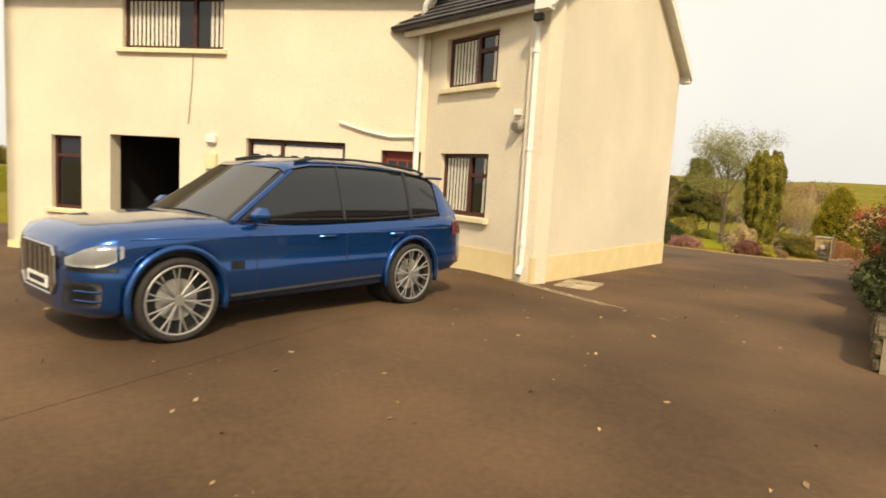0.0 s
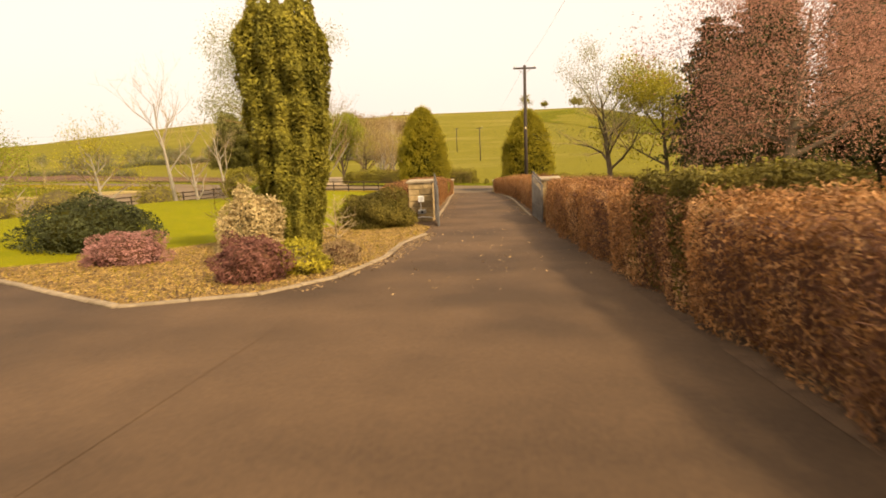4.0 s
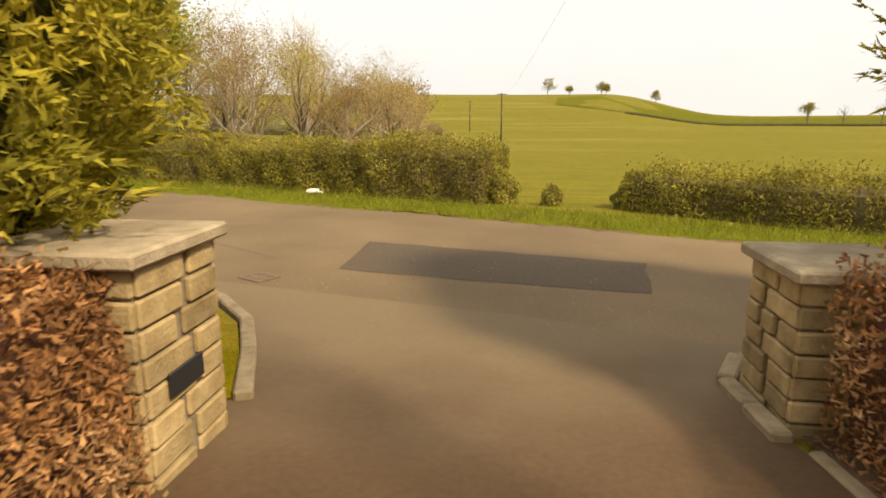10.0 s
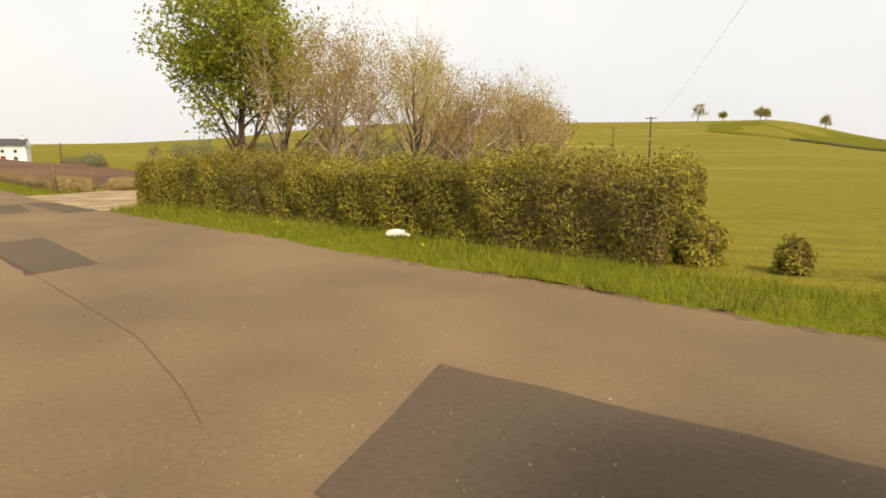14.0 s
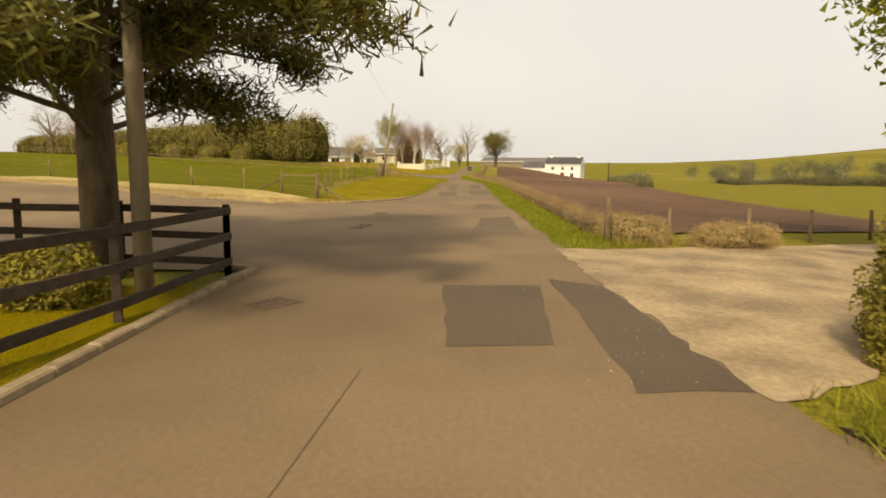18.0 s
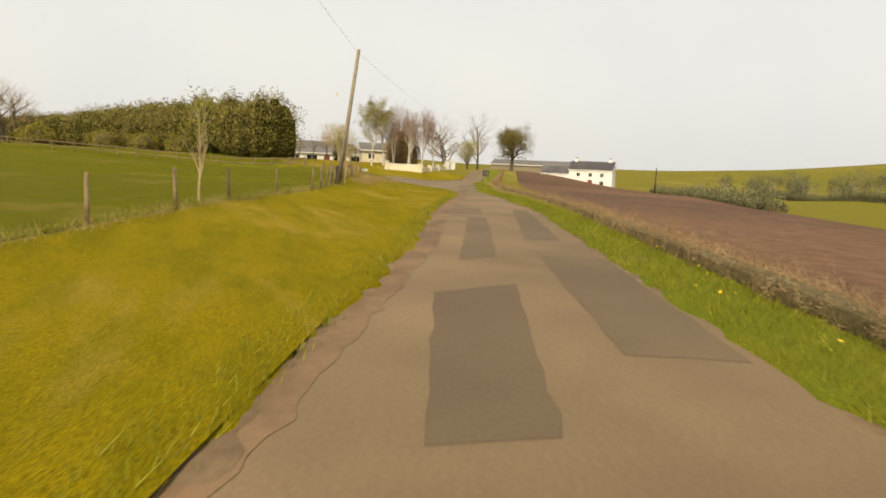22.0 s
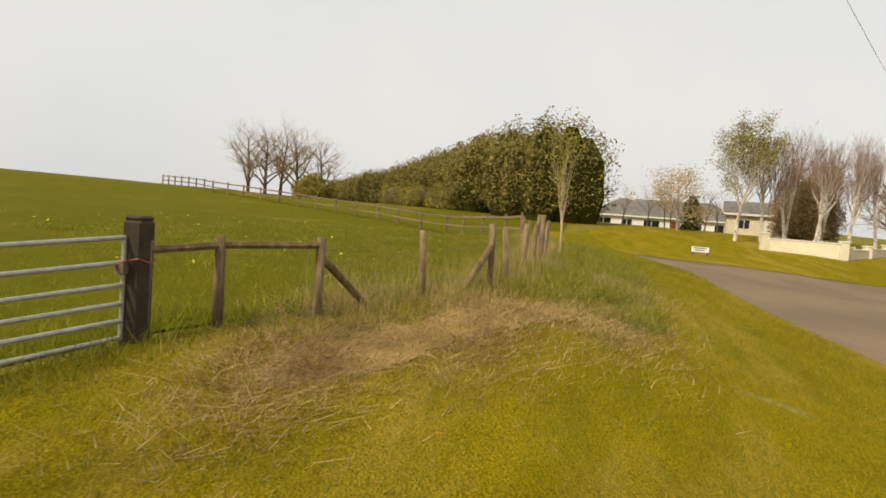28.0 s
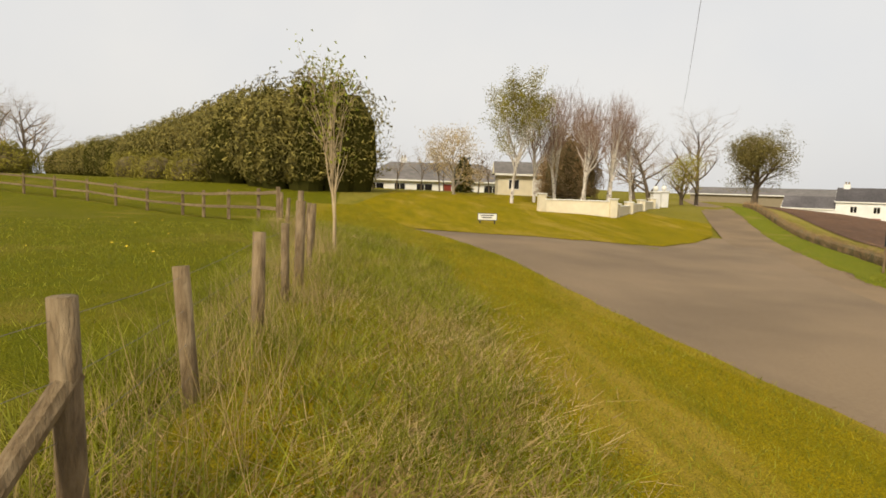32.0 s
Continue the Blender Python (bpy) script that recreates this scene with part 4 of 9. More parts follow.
# ---- trees ----
def skeleton_tree(height, spread, seed, levels=4, trunk_r=0.16, first=0.25, kids=(7, 5, 4, 4), up=0.35, lean=(0, 0), shrink=0.62):
    """Tapered trunk and limbs. Returns tube segments (p0, p1, r0, r1, level) and the twig ends."""
    r = np.random.default_rng(seed)
    segs, ends = [], []

    def grow(p, d, length, rad, lev):
        n = 4 if lev == 0 else 3
        pts = [p]
        cur, dd = p.copy(), d.copy()
        for i in range(n):
            dd = dd + r.normal(size=3) * (0.06 if lev == 0 else 0.16) + np.array([0, 0, up * 0.12 * (lev > 0)])
            dd /= np.linalg.norm(dd)
            nxt = cur + dd * length / n
            r0 = rad * (1 - 0.75 * i / n)
            r1 = rad * (1 - 0.75 * (i + 1) / n)
            segs.append((cur, nxt, r0, r1, lev))
            cur = nxt
            pts.append(cur)
        if lev >= levels - 1:
            ends.append(cur)
            ends.append(pts[-2])
            return
        k = kids[lev]
        for j in range(k):
            f = first + (1 - first) * (j + r.uniform(0.1, 0.9)) / k if lev == 0 else r.uniform(0.25, 1.0)
            q = min(int(f * n), n - 1)
            u = f * n - q
            base = pts[q] * (1 - u) + pts[q + 1] * u
            ang = r.uniform(0, 2 * math.pi) if lev else j * 2.4 + r.uniform(-0.4, 0.4)
            side = np.array([math.cos(ang), math.sin(ang), 0.0])
            nd = side * spread + dd * (0.55 if lev else 0.3) + np.array([0, 0, up])
            if lev:
                nd = dd * 0.75 + (side + r.normal(size=3) * 0.4) * spread * 0.9 + np.array([0, 0, up * 0.4])
            nd /= np.linalg.norm(nd)
            ln = length * shrink * r.uniform(0.75, 1.15) * ((1.15 - 0.55 * f) if lev == 0 else 1)
            grow(base, nd, ln, max(rad * (1 - 0.75 * f) * 0.62, 0.006), lev + 1)

    d0 = np.array([lean[0], lean[1], 1.0])
    grow(np.zeros(3), d0 / np.linalg.norm(d0), height * 0.72, trunk_r, 0)
    return segs, np.array(ends)


def tubes_fast(segs, sides):
    out = []
    for n in set(sides.values()):
        sel = [s for s in segs if sides[min(s[4], max(sides))] == n]
        if not sel:
            continue
        p0 = np.array([s[0] for s in sel])
        p1 = np.array([s[1] for s in sel])
        r0 = np.array([s[2] for s in sel])[:, None]
        r1 = np.array([s[3] for s in sel])[:, None]
        d = p1 - p0
        d /= np.linalg.norm(d, axis=1)[:, None] + 1e-9
        ref = np.where(np.abs(d[:, 2:3]) > 0.9, np.array([[1.0, 0, 0]]), np.array([[0, 0, 1.0]]))
        a = np.cross(d, ref)
        a /= np.linalg.norm(a, axis=1)[:, None] + 1e-9
        b = np.cross(d, a)
        for k in range(n):
            t0, t1 = 2 * math.pi * k / n, 2 * math.pi * (k + 1) / n
            e0 = a * math.cos(t0) + b * math.sin(t0)
            e1 = a * math.cos(t1) + b * math.sin(t1)
            out.append(np.stack([p0 + e0 * r0, p0 + e1 * r0, p1 + e1 * r1, p1 + e0 * r1], 1).reshape(-1, 3))
    return np.concatenate(out)


def tree(name, at, height, label, bark, leaf=None, spread=0.8, seed=1, leaf_size=0.14, per_end=10, cloud=0.35, levels=4,
         trunk_r=0.16, first=0.25, kids=(8, 5, 4, 4), up=0.35, group="", twig=None, lean=(0, 0), shrink=0.62, rz=0.0, category="tree", flower=None):
    segs, ends = skeleton_tree(height, spread, seed, levels, trunk_r, first, kids, up, lean, shrink)
    top = max(e[2] for e in ends)
    k = height / top
    segs = [(a * k, b * k, r0, r1, lv) for a, b, r0, r1, lv in segs]
    ends = ends * k
    root = empty(name, (at[0], at[1], float(ground_z(at[0], at[1])) - 0.08 if len(at) < 3 else at[2]), rz)
    fast("trunk", tubes_fast([s for s in segs if s[4] < 2], {0: 10, 1: 6}), 4, bark, root)
    fine = [s for s in segs if s[4] >= 2]
    if fine:
        tw = fast("twig_mass", tubes_fast(fine, {2: 4, 3: 3}), 4, twig or bark, root)
        tw["kind"] = "stuff"
    per_end, leaf_size = int(per_end * 2.2 + 0.5), leaf_size * 0.64
    if leaf:
        pts = np.repeat(ends, per_end, 0) + rng.normal(size=(len(ends) * per_end, 3)) * cloud
        cr = fast("crown", cards(pts, leaf_size * 1.15, 1.3, None, 1.0, True), 3, leaf, root)
        cr["kind"] = "stuff"
    if flower:
        pts = np.repeat(ends, 3, 0) + rng.normal(size=(len(ends) * 3, 3)) * cloud
        fl = fast("blossom", cards(pts, leaf_size * 0.8), 4, flower, root)
        fl["kind"] = "stuff"
    return tagged(root, label, category, group)


def blob_points(n, radii, seed=0, lump=0.18, freq=1.6, shell=0.25, zmin=-1.0):
    """Points in the outer shell of a lumpy ellipsoid, with outward normals."""
    r = np.random.default_rng(seed)
    d = r.normal(size=(int(n * 1.6) + 8, 3))
    d /= np.linalg.norm(d, axis=1)[:, None]
    d = d[d[:, 2] > zmin][:n]
    ph = r.uniform(0, 6, 3)
    bumpy = 1 + lump * (np.sin(d[:, 0] * freq * 3 + ph[0]) * np.sin(d[:, 1] * freq * 3 + ph[1]) + 0.6 * np.sin(d[:, 2] * freq * 5 + ph[2] + d[:, 0] * 4))
    rad = bumpy * (1 - shell * r.uniform(0, 1, len(d)) ** 1.5)
    return d * rad[:, None] * np.array(radii), d


def shrub(name, at, radii, label, leaf, n=1500, size=0.08, seed=1, inner=None, category="shrub", extra=None, group="", zmin=-0.45, lump=0.18, aspect=1.6):
    z = float(ground_z(at[0], at[1])) if len(at) < 3 else at[2]
    root = empty(name, (at[0], at[1], z))
    n, size = int(n * 2.8), size * 0.58
    p, d = blob_points(n, radii, seed, zmin=zmin, lump=lump)
    lift = radii[2] * min(1.0, -zmin * 0.95)
    p[:, 2] += lift
    fo = fast("foliage", cards(p, size, aspect, d, 0.9, True), 3, leaf, root)
    fo["kind"] = "stuff"
    if extra:
        p2, d2 = blob_points(n // 9, [q * 1.02 for q in radii], seed + 5, zmin=-0.1, shell=0.08)
        p2[:, 2] += lift
        e2 = fast("flower_mass", cards(p2, size * 0.7, 1.4, d2, 0.9), 4, extra, root)
        e2["kind"] = "stuff"
    bm = bmesh.new()
    bmesh.ops.create_icosphere(bm, subdivisions=2, radius=1.0)
    for v in bm.verts:
        v.co = Vector((v.co.x * radii[0] * 0.78, v.co.y * radii[1] * 0.78, max(v.co.z, zmin - 0.05) * radii[2] * 0.78 + lift))
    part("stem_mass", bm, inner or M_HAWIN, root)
    return tagged(root, label, category, group)


def tufts(root, name, radii, n, material, zlo, zhi, seed, r=0.09, each=34, size=0.03, side=None):
    """Rosettes of small leaves or flowers standing on the surface of a shrub."""
    rr = np.random.default_rng(seed)
    lift = radii[2] * 0.4275
    p, d = blob_points(n * 12, radii, seed, zmin=-0.4, shell=0.05)
    keep = (d[:, 2] > zlo) & (d[:, 2] < zhi)
    p, d = p[keep][:n], d[keep][:n]
    q = np.repeat(p * 1.03, each, 0) + rr.normal(size=(len(p) * each, 3)) * r * np.repeat(rr.uniform(0.5, 1.15, len(p)), each)[:, None]
    q[:, 2] += lift
    ob = fast(name, cards(q, size, 2.0, np.repeat(d, each, 0), 0.9), 4, material, root)
    ob["kind"] = "stuff"
    return ob


# ---- hedges ----
def hedge(name, line, width, height, leaf, inner, label, per_m2=600, size=0.045, seed=3, low=0.0, ragged=0.05, group="", aspect=1.7, twigs=None, tri=True, thin=2.0, lumpy=0.0):
    """Clipped hedge along a line of the plan: a twiggy core under a coat of single leaves."""
    r = np.random.default_rng(seed)
    line = np.array(line, float)
    root = empty(name, (line[0][0], line[0][1], float(ground_z(*line[0]))))
    off = np.array([line[0][0], line[0][1], float(ground_z(*line[0]))])
    seg = np.diff(line, axis=0)
    ln = np.linalg.norm(seg, axis=1)
    cum = np.concatenate([[0], np.cumsum(ln)])

    def at(s):
        i = np.clip(np.searchsorted(cum, s, side="right") - 1, 0, len(seg) - 1)
        u = (s - cum[i]) / ln[i]
        p = line[i] + seg[i] * u[:, None]
        t = seg[i] / ln[i][:, None]
        return p, np.stack([-t[:, 1], t[:, 0]], 1)

    total = cum[-1]
    # core
    ns = max(2, int(total / 0.7))
    s = np.linspace(0.08, total - 0.08, ns + 1)
    p, nrm = at(s)
    prof = [(-0.44, low), (-0.46, 0.5), (-0.42, 0.86), (-0.25, 0.95), (0.25, 0.95), (0.42, 0.86), (0.46, 0.5), (0.44, low)]
    v, f = [], []
    for i in range(ns + 1):
        for a, b in prof:
            q = p[i] + nrm[i] * a * 0.9 * width * (1 + r.uniform(-0.06, 0.06))
            v.append((q[0] - off[0], q[1] - off[1], float(ground_z(q[0], q[1])) - off[2] + b * height * (1 + r.uniform(-0.03, 0.03)) - 0.05))
    m = len(prof)
    for i in range(ns):
        for j in range(m - 1):
            f.append((i * m + j, i * m + j + 1, (i + 1) * m + j + 1, (i + 1) * m + j))
    f.append(tuple(range(m))[::-1])
    f.append(tuple(ns * m + j for j in range(m)))
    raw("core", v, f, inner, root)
    # leaves
    area = total * (2 * height + width) + 2 * width * height
    n = int(area * per_m2)
    peri = 2 * height + width
    w = r.uniform(0, peri, n)
    s = r.uniform(0, total, n)
    p, nrm = at(s)
    lum = 0.06 * np.sin(s * 2.3 + seed) + 0.05 * np.sin(s * 5.1 + w * 3)
    depth = r.uniform(0, 1, n) ** 2 * 0.16
    left = w < height
    right = w > height + width
    swell = 1 + lumpy * (np.sin(s * 0.7 + seed) * 0.6 + np.sin(s * 1.9 + 2) * 0.4)
    h = np.where(left, w * swell, np.where(right, (peri - w) * swell, height * swell)) + np.where(left | right, 0, lum + r.normal(size=n) * ragged - depth)
    a = np.where(left, -width / 2 + depth - lum, np.where(right, width / 2 - depth + lum, w - height - width / 2))
    taper = 1 - 0.10 * np.clip((h / height - 0.75) / 0.25, 0, 1)
    q = p + nrm * (a * taper)[:, None]
    pts = np.stack([q[:, 0], q[:, 1], ground_z(q[:, 0], q[:, 1]) + np.maximum(h, low * height)], 1)
    nor = np.where(left[:, None], -np.pad(nrm, ((0, 0), (0, 1))), np.where(right[:, None], np.pad(nrm, ((0, 0), (0, 1))), np.array([[0, 0, 1.0]])))
    # ends
    ne = int(width * height * per_m2)
    for s_end, sg in ((0.0, -1), (total, 1)):
        pe, nn = at(np.full(ne, s_end))
        tdir = np.stack([nn[:, 1], -nn[:, 0]], 1) * sg
        qe = pe + nn * r.uniform(-width / 2, width / 2, (ne, 1)) * 0.95 - tdir * (r.uniform(0, 1, (ne, 1)) ** 2 * 0.12)
        pts = np.concatenate([pts, np.stack([qe[:, 0], qe[:, 1], ground_z(qe[:, 0], qe[:, 1]) + r.uniform(low, 1, ne) * height], 1)])
        nor = np.concatenate([nor, np.pad(tdir, ((0, 0), (0, 1)))])
    if twigs:
        pick = (np.sin(pts[:, 0] * 0.9 + 1) + np.sin(pts[:, 1] * 1.7) + r.normal(size=len(pts)) * 0.8) > thin
        tw = fast("twig_mass", cards(pts[pick] - off, 0.009, 16, nor[pick] * 0.3 + np.array([[1.0, 0.5, 0]]), 1.0), 4, twigs, root)
        tw["kind"] = "stuff"
        pts, nor = pts[~pick], nor[~pick]
    fo = fast("leaves", cards(pts - off, size, aspect, nor, 1.0, tri), 3 if tri else 4, leaf, root)
    fo["kind"] = "stuff"
    return tagged(root, label, "hedge", group)


# ---- farmhouse ----
HX0, HY0 = 3.4, -67.6          # outer corner of the wing
HB = 4.2                        # ground at the wing
house = empty("farmhouse", (HX0, HY0, HB))
tagged(house, "two-storey cream roughcast farmhouse with brown windows and slate roof", "house")


def hp(x, y, z):
    return Vector((x - HX0, y - HY0, z - HB))


def wall_with_holes(name, a, b, z0, z1, holes, material, thick=0.32, label=""):
    """Wall from a to b (plan), its outer face on that line; holes as (s0, s1, z0, z1) along it. The inside lies to the left of a to b."""
    a, b = Vector((*a, 0)), Vector((*b, 0))
    ln = (b - a).length
    t = (b - a) / ln
    nrm = Vector((-t.y, t.x, 0))
    ss = sorted({0, ln, *[h[0] for h in holes], *[h[1] for h in holes]})
    zs = sorted({z0, z1, *[h[2] for h in holes], *[h[3] for h in holes]})
    bm = bmesh.new()

    def inside(s, z):
        return any(h[0] < s < h[1] and h[2] < z < h[3] for h in holes)

    cache = {}

    def vert(s, z, d):
        key = (round(s, 4), round(z, 4), d)
        if key not in cache:
            q = a + t * s + nrm * (thick * d)
            cache[key] = bm.verts.new(hp(q.x, q.y, z))
        return cache[key]

    for i in range(len(ss) - 1):
        for j in range(len(zs) - 1):
            sm, zm = (ss[i] + ss[i + 1]) / 2, (zs[j] + zs[j + 1]) / 2
            if inside(sm, zm):
                continue
            for d in (0, 1):
                bm.faces.new([vert(ss[i], zs[j], d), vert(ss[i + 1], zs[j], d), vert(ss[i + 1], zs[j + 1], d), vert(ss[i], zs[j + 1], d)])
            for (s0, q0), (s1, q1), ds, dq in (((ss[i], zs[j]), (ss[i + 1], zs[j]), 0, -1), ((ss[i], zs[j + 1]), (ss[i + 1], zs[j + 1]), 0, 1),
                                               ((ss[i], zs[j]), (ss[i], zs[j + 1]), -1, 0), ((ss[i + 1], zs[j]), (ss[i + 1], zs[j + 1]), 1, 0)):
                ni, nj = i + ds, j + dq
                out = ni < 0 or nj < 0 or ni >= len(ss) - 1 or nj >= len(zs) - 1 or inside((ss[ni] + ss[ni + 1]) / 2, (zs[nj] + zs[nj + 1]) / 2)
                if out:
                    bm.faces.new([vert(s0, q0, 0), vert(s1, q1, 0), vert(s1, q1, 1), vert(s0, q0, 1)])
    bmesh.ops.recalc_face_normals(bm, faces=bm.faces[:])
    return part(name, bm, material, house, label)


def wall_frame(a, b):
    a, b = Vector((*a, 0)), Vector((*b, 0))
    t = (b - a).normalized()
    return a, t, Vector((-t.y, t.x, 0))


def house_box(name, fr, s0, s1, d0, d1, z0, z1, material, parent=None, label="", bevel=0.0):
    """A box on a wall: s along it, d inwards from its face (negative: proud)."""
    a, t, n = fr
    m = Matrix(((t.x, n.x, 0, a.x - HX0), (t.y, n.y, 0, a.y - HY0), (0, 0, 1, -HB), (0, 0, 0, 1)))
    return part(name, box(bmesh.new(), s0, s1, d0, d1, z0, z1, m=m, bevel=bevel), material, parent or house, label)


def window(fr, s0, s1, z0, z1, mullions=(), transom=None, blind=None, sill=True, depth=0.1):
    w = house_box("window", fr, s0, s1, depth + 0.05, depth + 0.065, z0, z1, M_GLASS)
    for nm, q in (("frame", (s0, s0 + 0.06, z0, z1)), ("frame", (s1 - 0.06, s1, z0, z1)), ("frame", (s0 + 0.06, s1 - 0.06, z0, z0 + 0.07)), ("frame", (s0 + 0.06, s1 - 0.06, z1 - 0.06, z1))):
        house_box(nm, fr, q[0], q[1], depth, depth + 0.049, q[2], q[3], M_FRAME, w, bevel=0.006)
    for s in mullions:
        house_box("mullion", fr, s - 0.04, s + 0.04, depth + 0.002, depth + 0.048, z0 + 0.07, z1 - 0.06, M_FRAME, w, bevel=0.005)
    if transom:
        ta, tb, tz = transom
        house_box("transom", fr, ta, tb, depth + 0.004, depth + 0.047, tz - 0.035, tz + 0.035, M_FRAME, w, bevel=0.005)
    if sill:
        house_box("sill", fr, s0 - 0.1, s1 + 0.1, -0.09, depth, z0 - 0.1, z0 - 0.004, M_SILL, w, bevel=0.012)
    if blind == "vertical":
        n = max(3, int((s1 - s0) / 0.1))
        for i in range(n):
            s = s0 + 0.07 + (s1 - s0 - 0.14) * (i + 0.5) / n
            if 0.56 < (i + 0.5) / n < 0.86:
                continue
            house_box("blind_slat", fr, s - 0.036, s + 0.026, depth + 0.030, depth + 0.0325, z0 + 0.08, z1 - 0.08, M_BLIND, w)
    if blind == "valance":
        n = 14
        for i in range(n):
            s = s0 + 0.1 + (s1 - s0 - 0.2) * (i + 0.5) / n
            house_box("lace_scallop", fr, s - 0.07, s + 0.07, depth + 0.034, depth + 0.038, z1 - 0.3 - 0.05 * (i % 2), z1 - 0.11, M_BLIND, w)
    return w


# wing: front wall faces the yard, gable faces the drive
WL = (0.35, -66.95)
WC = (HX0, HY0)
WG = (HX0 - 0.32, -61.3)
EAVE, RIDGE = HB + 4.45, HB + 6.6
fr_f = wall_frame(WL, WC)
len_f = (Vector(WC) - Vector(WL)).length
w2 = (0.55, 1.9, HB + 0.95, HB + 2.06)
w1 = (0.56, 1.98, HB + 3.24, HB + 4.14)
wall_with_holes("wing_front_wall", WL, WC, HB - 0.6, EAVE, [w2, w1], M_RENDER)
wall_with_holes("gable_wall", WC, WG, HB - 0.6, EAVE, [], M_RENDER)
window(fr_f, *w2, mullions=(1.3,), transom=(1.34, 1.84, HB + 1.68), blind="vertical")
window(fr_f, *w1, mullions=(1.36,), transom=(1.4, 1.92, HB + 3.84), blind="vertical")
# gable triangle
ga, gb = Vector((*WC, 0)), Vector((*WG, 0))
gt = (gb - ga).normalized()
gn = Vector((-gt.y, gt.x, 0))
glen = (gb - ga).length
bm = bmesh.new()
tri = [(0, EAVE), (glen, EAVE), (glen / 2, RIDGE)]
fr_ = [bm.verts.new(hp(*(ga + gt * s).xy, z)) for s, z in tri]
bk_ = [bm.verts.new(hp(*(ga + gt * s + gn * 0.32).xy, z)) for s, z in tri]
bm.faces.new(fr_), bm.faces.new(bk_[::-1])
for i in range(3):
    bm.faces.new((fr_[i], fr_[(i + 1) % 3], bk_[(i + 1) % 3], bk_[i]))
bmesh.ops.recalc_face_normals(bm, faces=bm.faces[:])
part("gable_peak", bm, M_RENDER, house)
# plinths, 8 mm proud
house_box("plinth", fr_f, 0.0, len_f, -0.018, -0.002, HB - 0.5, HB + 0.42, M_PLINTH, label="yellow painted plinth")
fr_g = wall_frame(WC, WG)
house_box("plinth", fr_g, -0.018, glen, -0.018, -0.002, HB - 0.6, HB + 0.42, M_PLINTH, label="yellow painted plinth")
# back walls close the wing
wall_with_holes("back_wall", WG, (-6.0, -61.1), HB - 0.6, EAVE, [], M_RENDER)


def roof_slope(name, e0, e1, r0, r1, thick=0.09, course=0.24, label=""):
    """A slated slope between an eave and a ridge, in overlapping courses."""
    e0, e1, r0, r1 = Vector(e0), Vector(e1), Vector(r0), Vector(r1)
    up = ((r0 - e0) + (r1 - e1)) / 2
    n = max(2, int(up.length / course))
    nor = (e1 - e0).cross(up).normalized()
    if nor.z < 0:
        nor = -nor
    root = None
    for i in range(n):
        u0, u1 = i / n, min(1.0, (i + 1.25) / n)
        bm = bmesh.new()
        a, b = e0.lerp(r0, u0), e1.lerp(r1, u0)
        c, d = e1.lerp(r1, u1), e0.lerp(r0, u1)
        lo = [a + nor * 0.02, b + nor * 0.02, c - nor * 0.012, d - nor * 0.012]
        vs = [bm.verts.new(hp(*p)) for p in lo] + [bm.verts.new(hp(*(p + nor * 0.016))) for p in lo]
        for q in ((0, 1, 2, 3), (7, 6, 5, 4), (0, 4, 5, 1), (1, 5, 6, 2), (2, 6, 7, 3), (3, 7, 4, 0)):
            bm.faces.new([vs[k] for k in q])
        bmesh.ops.recalc_face_normals(bm, faces=bm.faces[:])
        if root is None:
            bm2 = bmesh.new()
            base = [a - nor * 0.06, b - nor * 0.06, e1.lerp(r1, 1) - nor * 0.06, e0.lerp(r0, 1) - nor * 0.06]
            vb = [bm2.verts.new(hp(*p)) for p in base] + [bm2.verts.new(hp(*(p + nor * 0.06))) for p in base]
            for q in ((0, 1, 2, 3), (7, 6, 5, 4), (0, 4, 5, 1), (1, 5, 6, 2), (2, 6, 7, 3), (3, 7, 4, 0)):
                bm2.faces.new([vb[k] for k in q])
            bmesh.ops.recalc_face_normals(bm2, faces=bm2.faces[:])
            root = part(name, bm2, M_SLATE, house, label)
        part("slate_course", bm, M_SLATE, root)
    return root


mid_g = ga + gt * glen / 2
over = 0.08
ev_f0 = Vector((HX0 + over, HY0 - 0.28, EAVE - 0.1))
ev_f1 = Vector((-0.2, HY0 + 0.42 - 0.28, EAVE - 0.1))
rd0 = Vector((mid_g.x + over, mid_g.y, RIDGE + 0.12))
rd1 = Vector((-4.0, mid_g.y + 0.4, RIDGE + 0.12))
roof_slope("roof", ev_f0, ev_f1, rd0, rd1, label="dark grey slate roof slope")
ev_b0 = Vector((WG[0] + over, WG[1] + 0.28, EAVE - 0.1))
ev_b1 = Vector((-6.0, -60.8, EAVE - 0.1))
roof_slope("roof", ev_b1, ev_b0, rd1, rd0, label="dark grey slate roof slope")
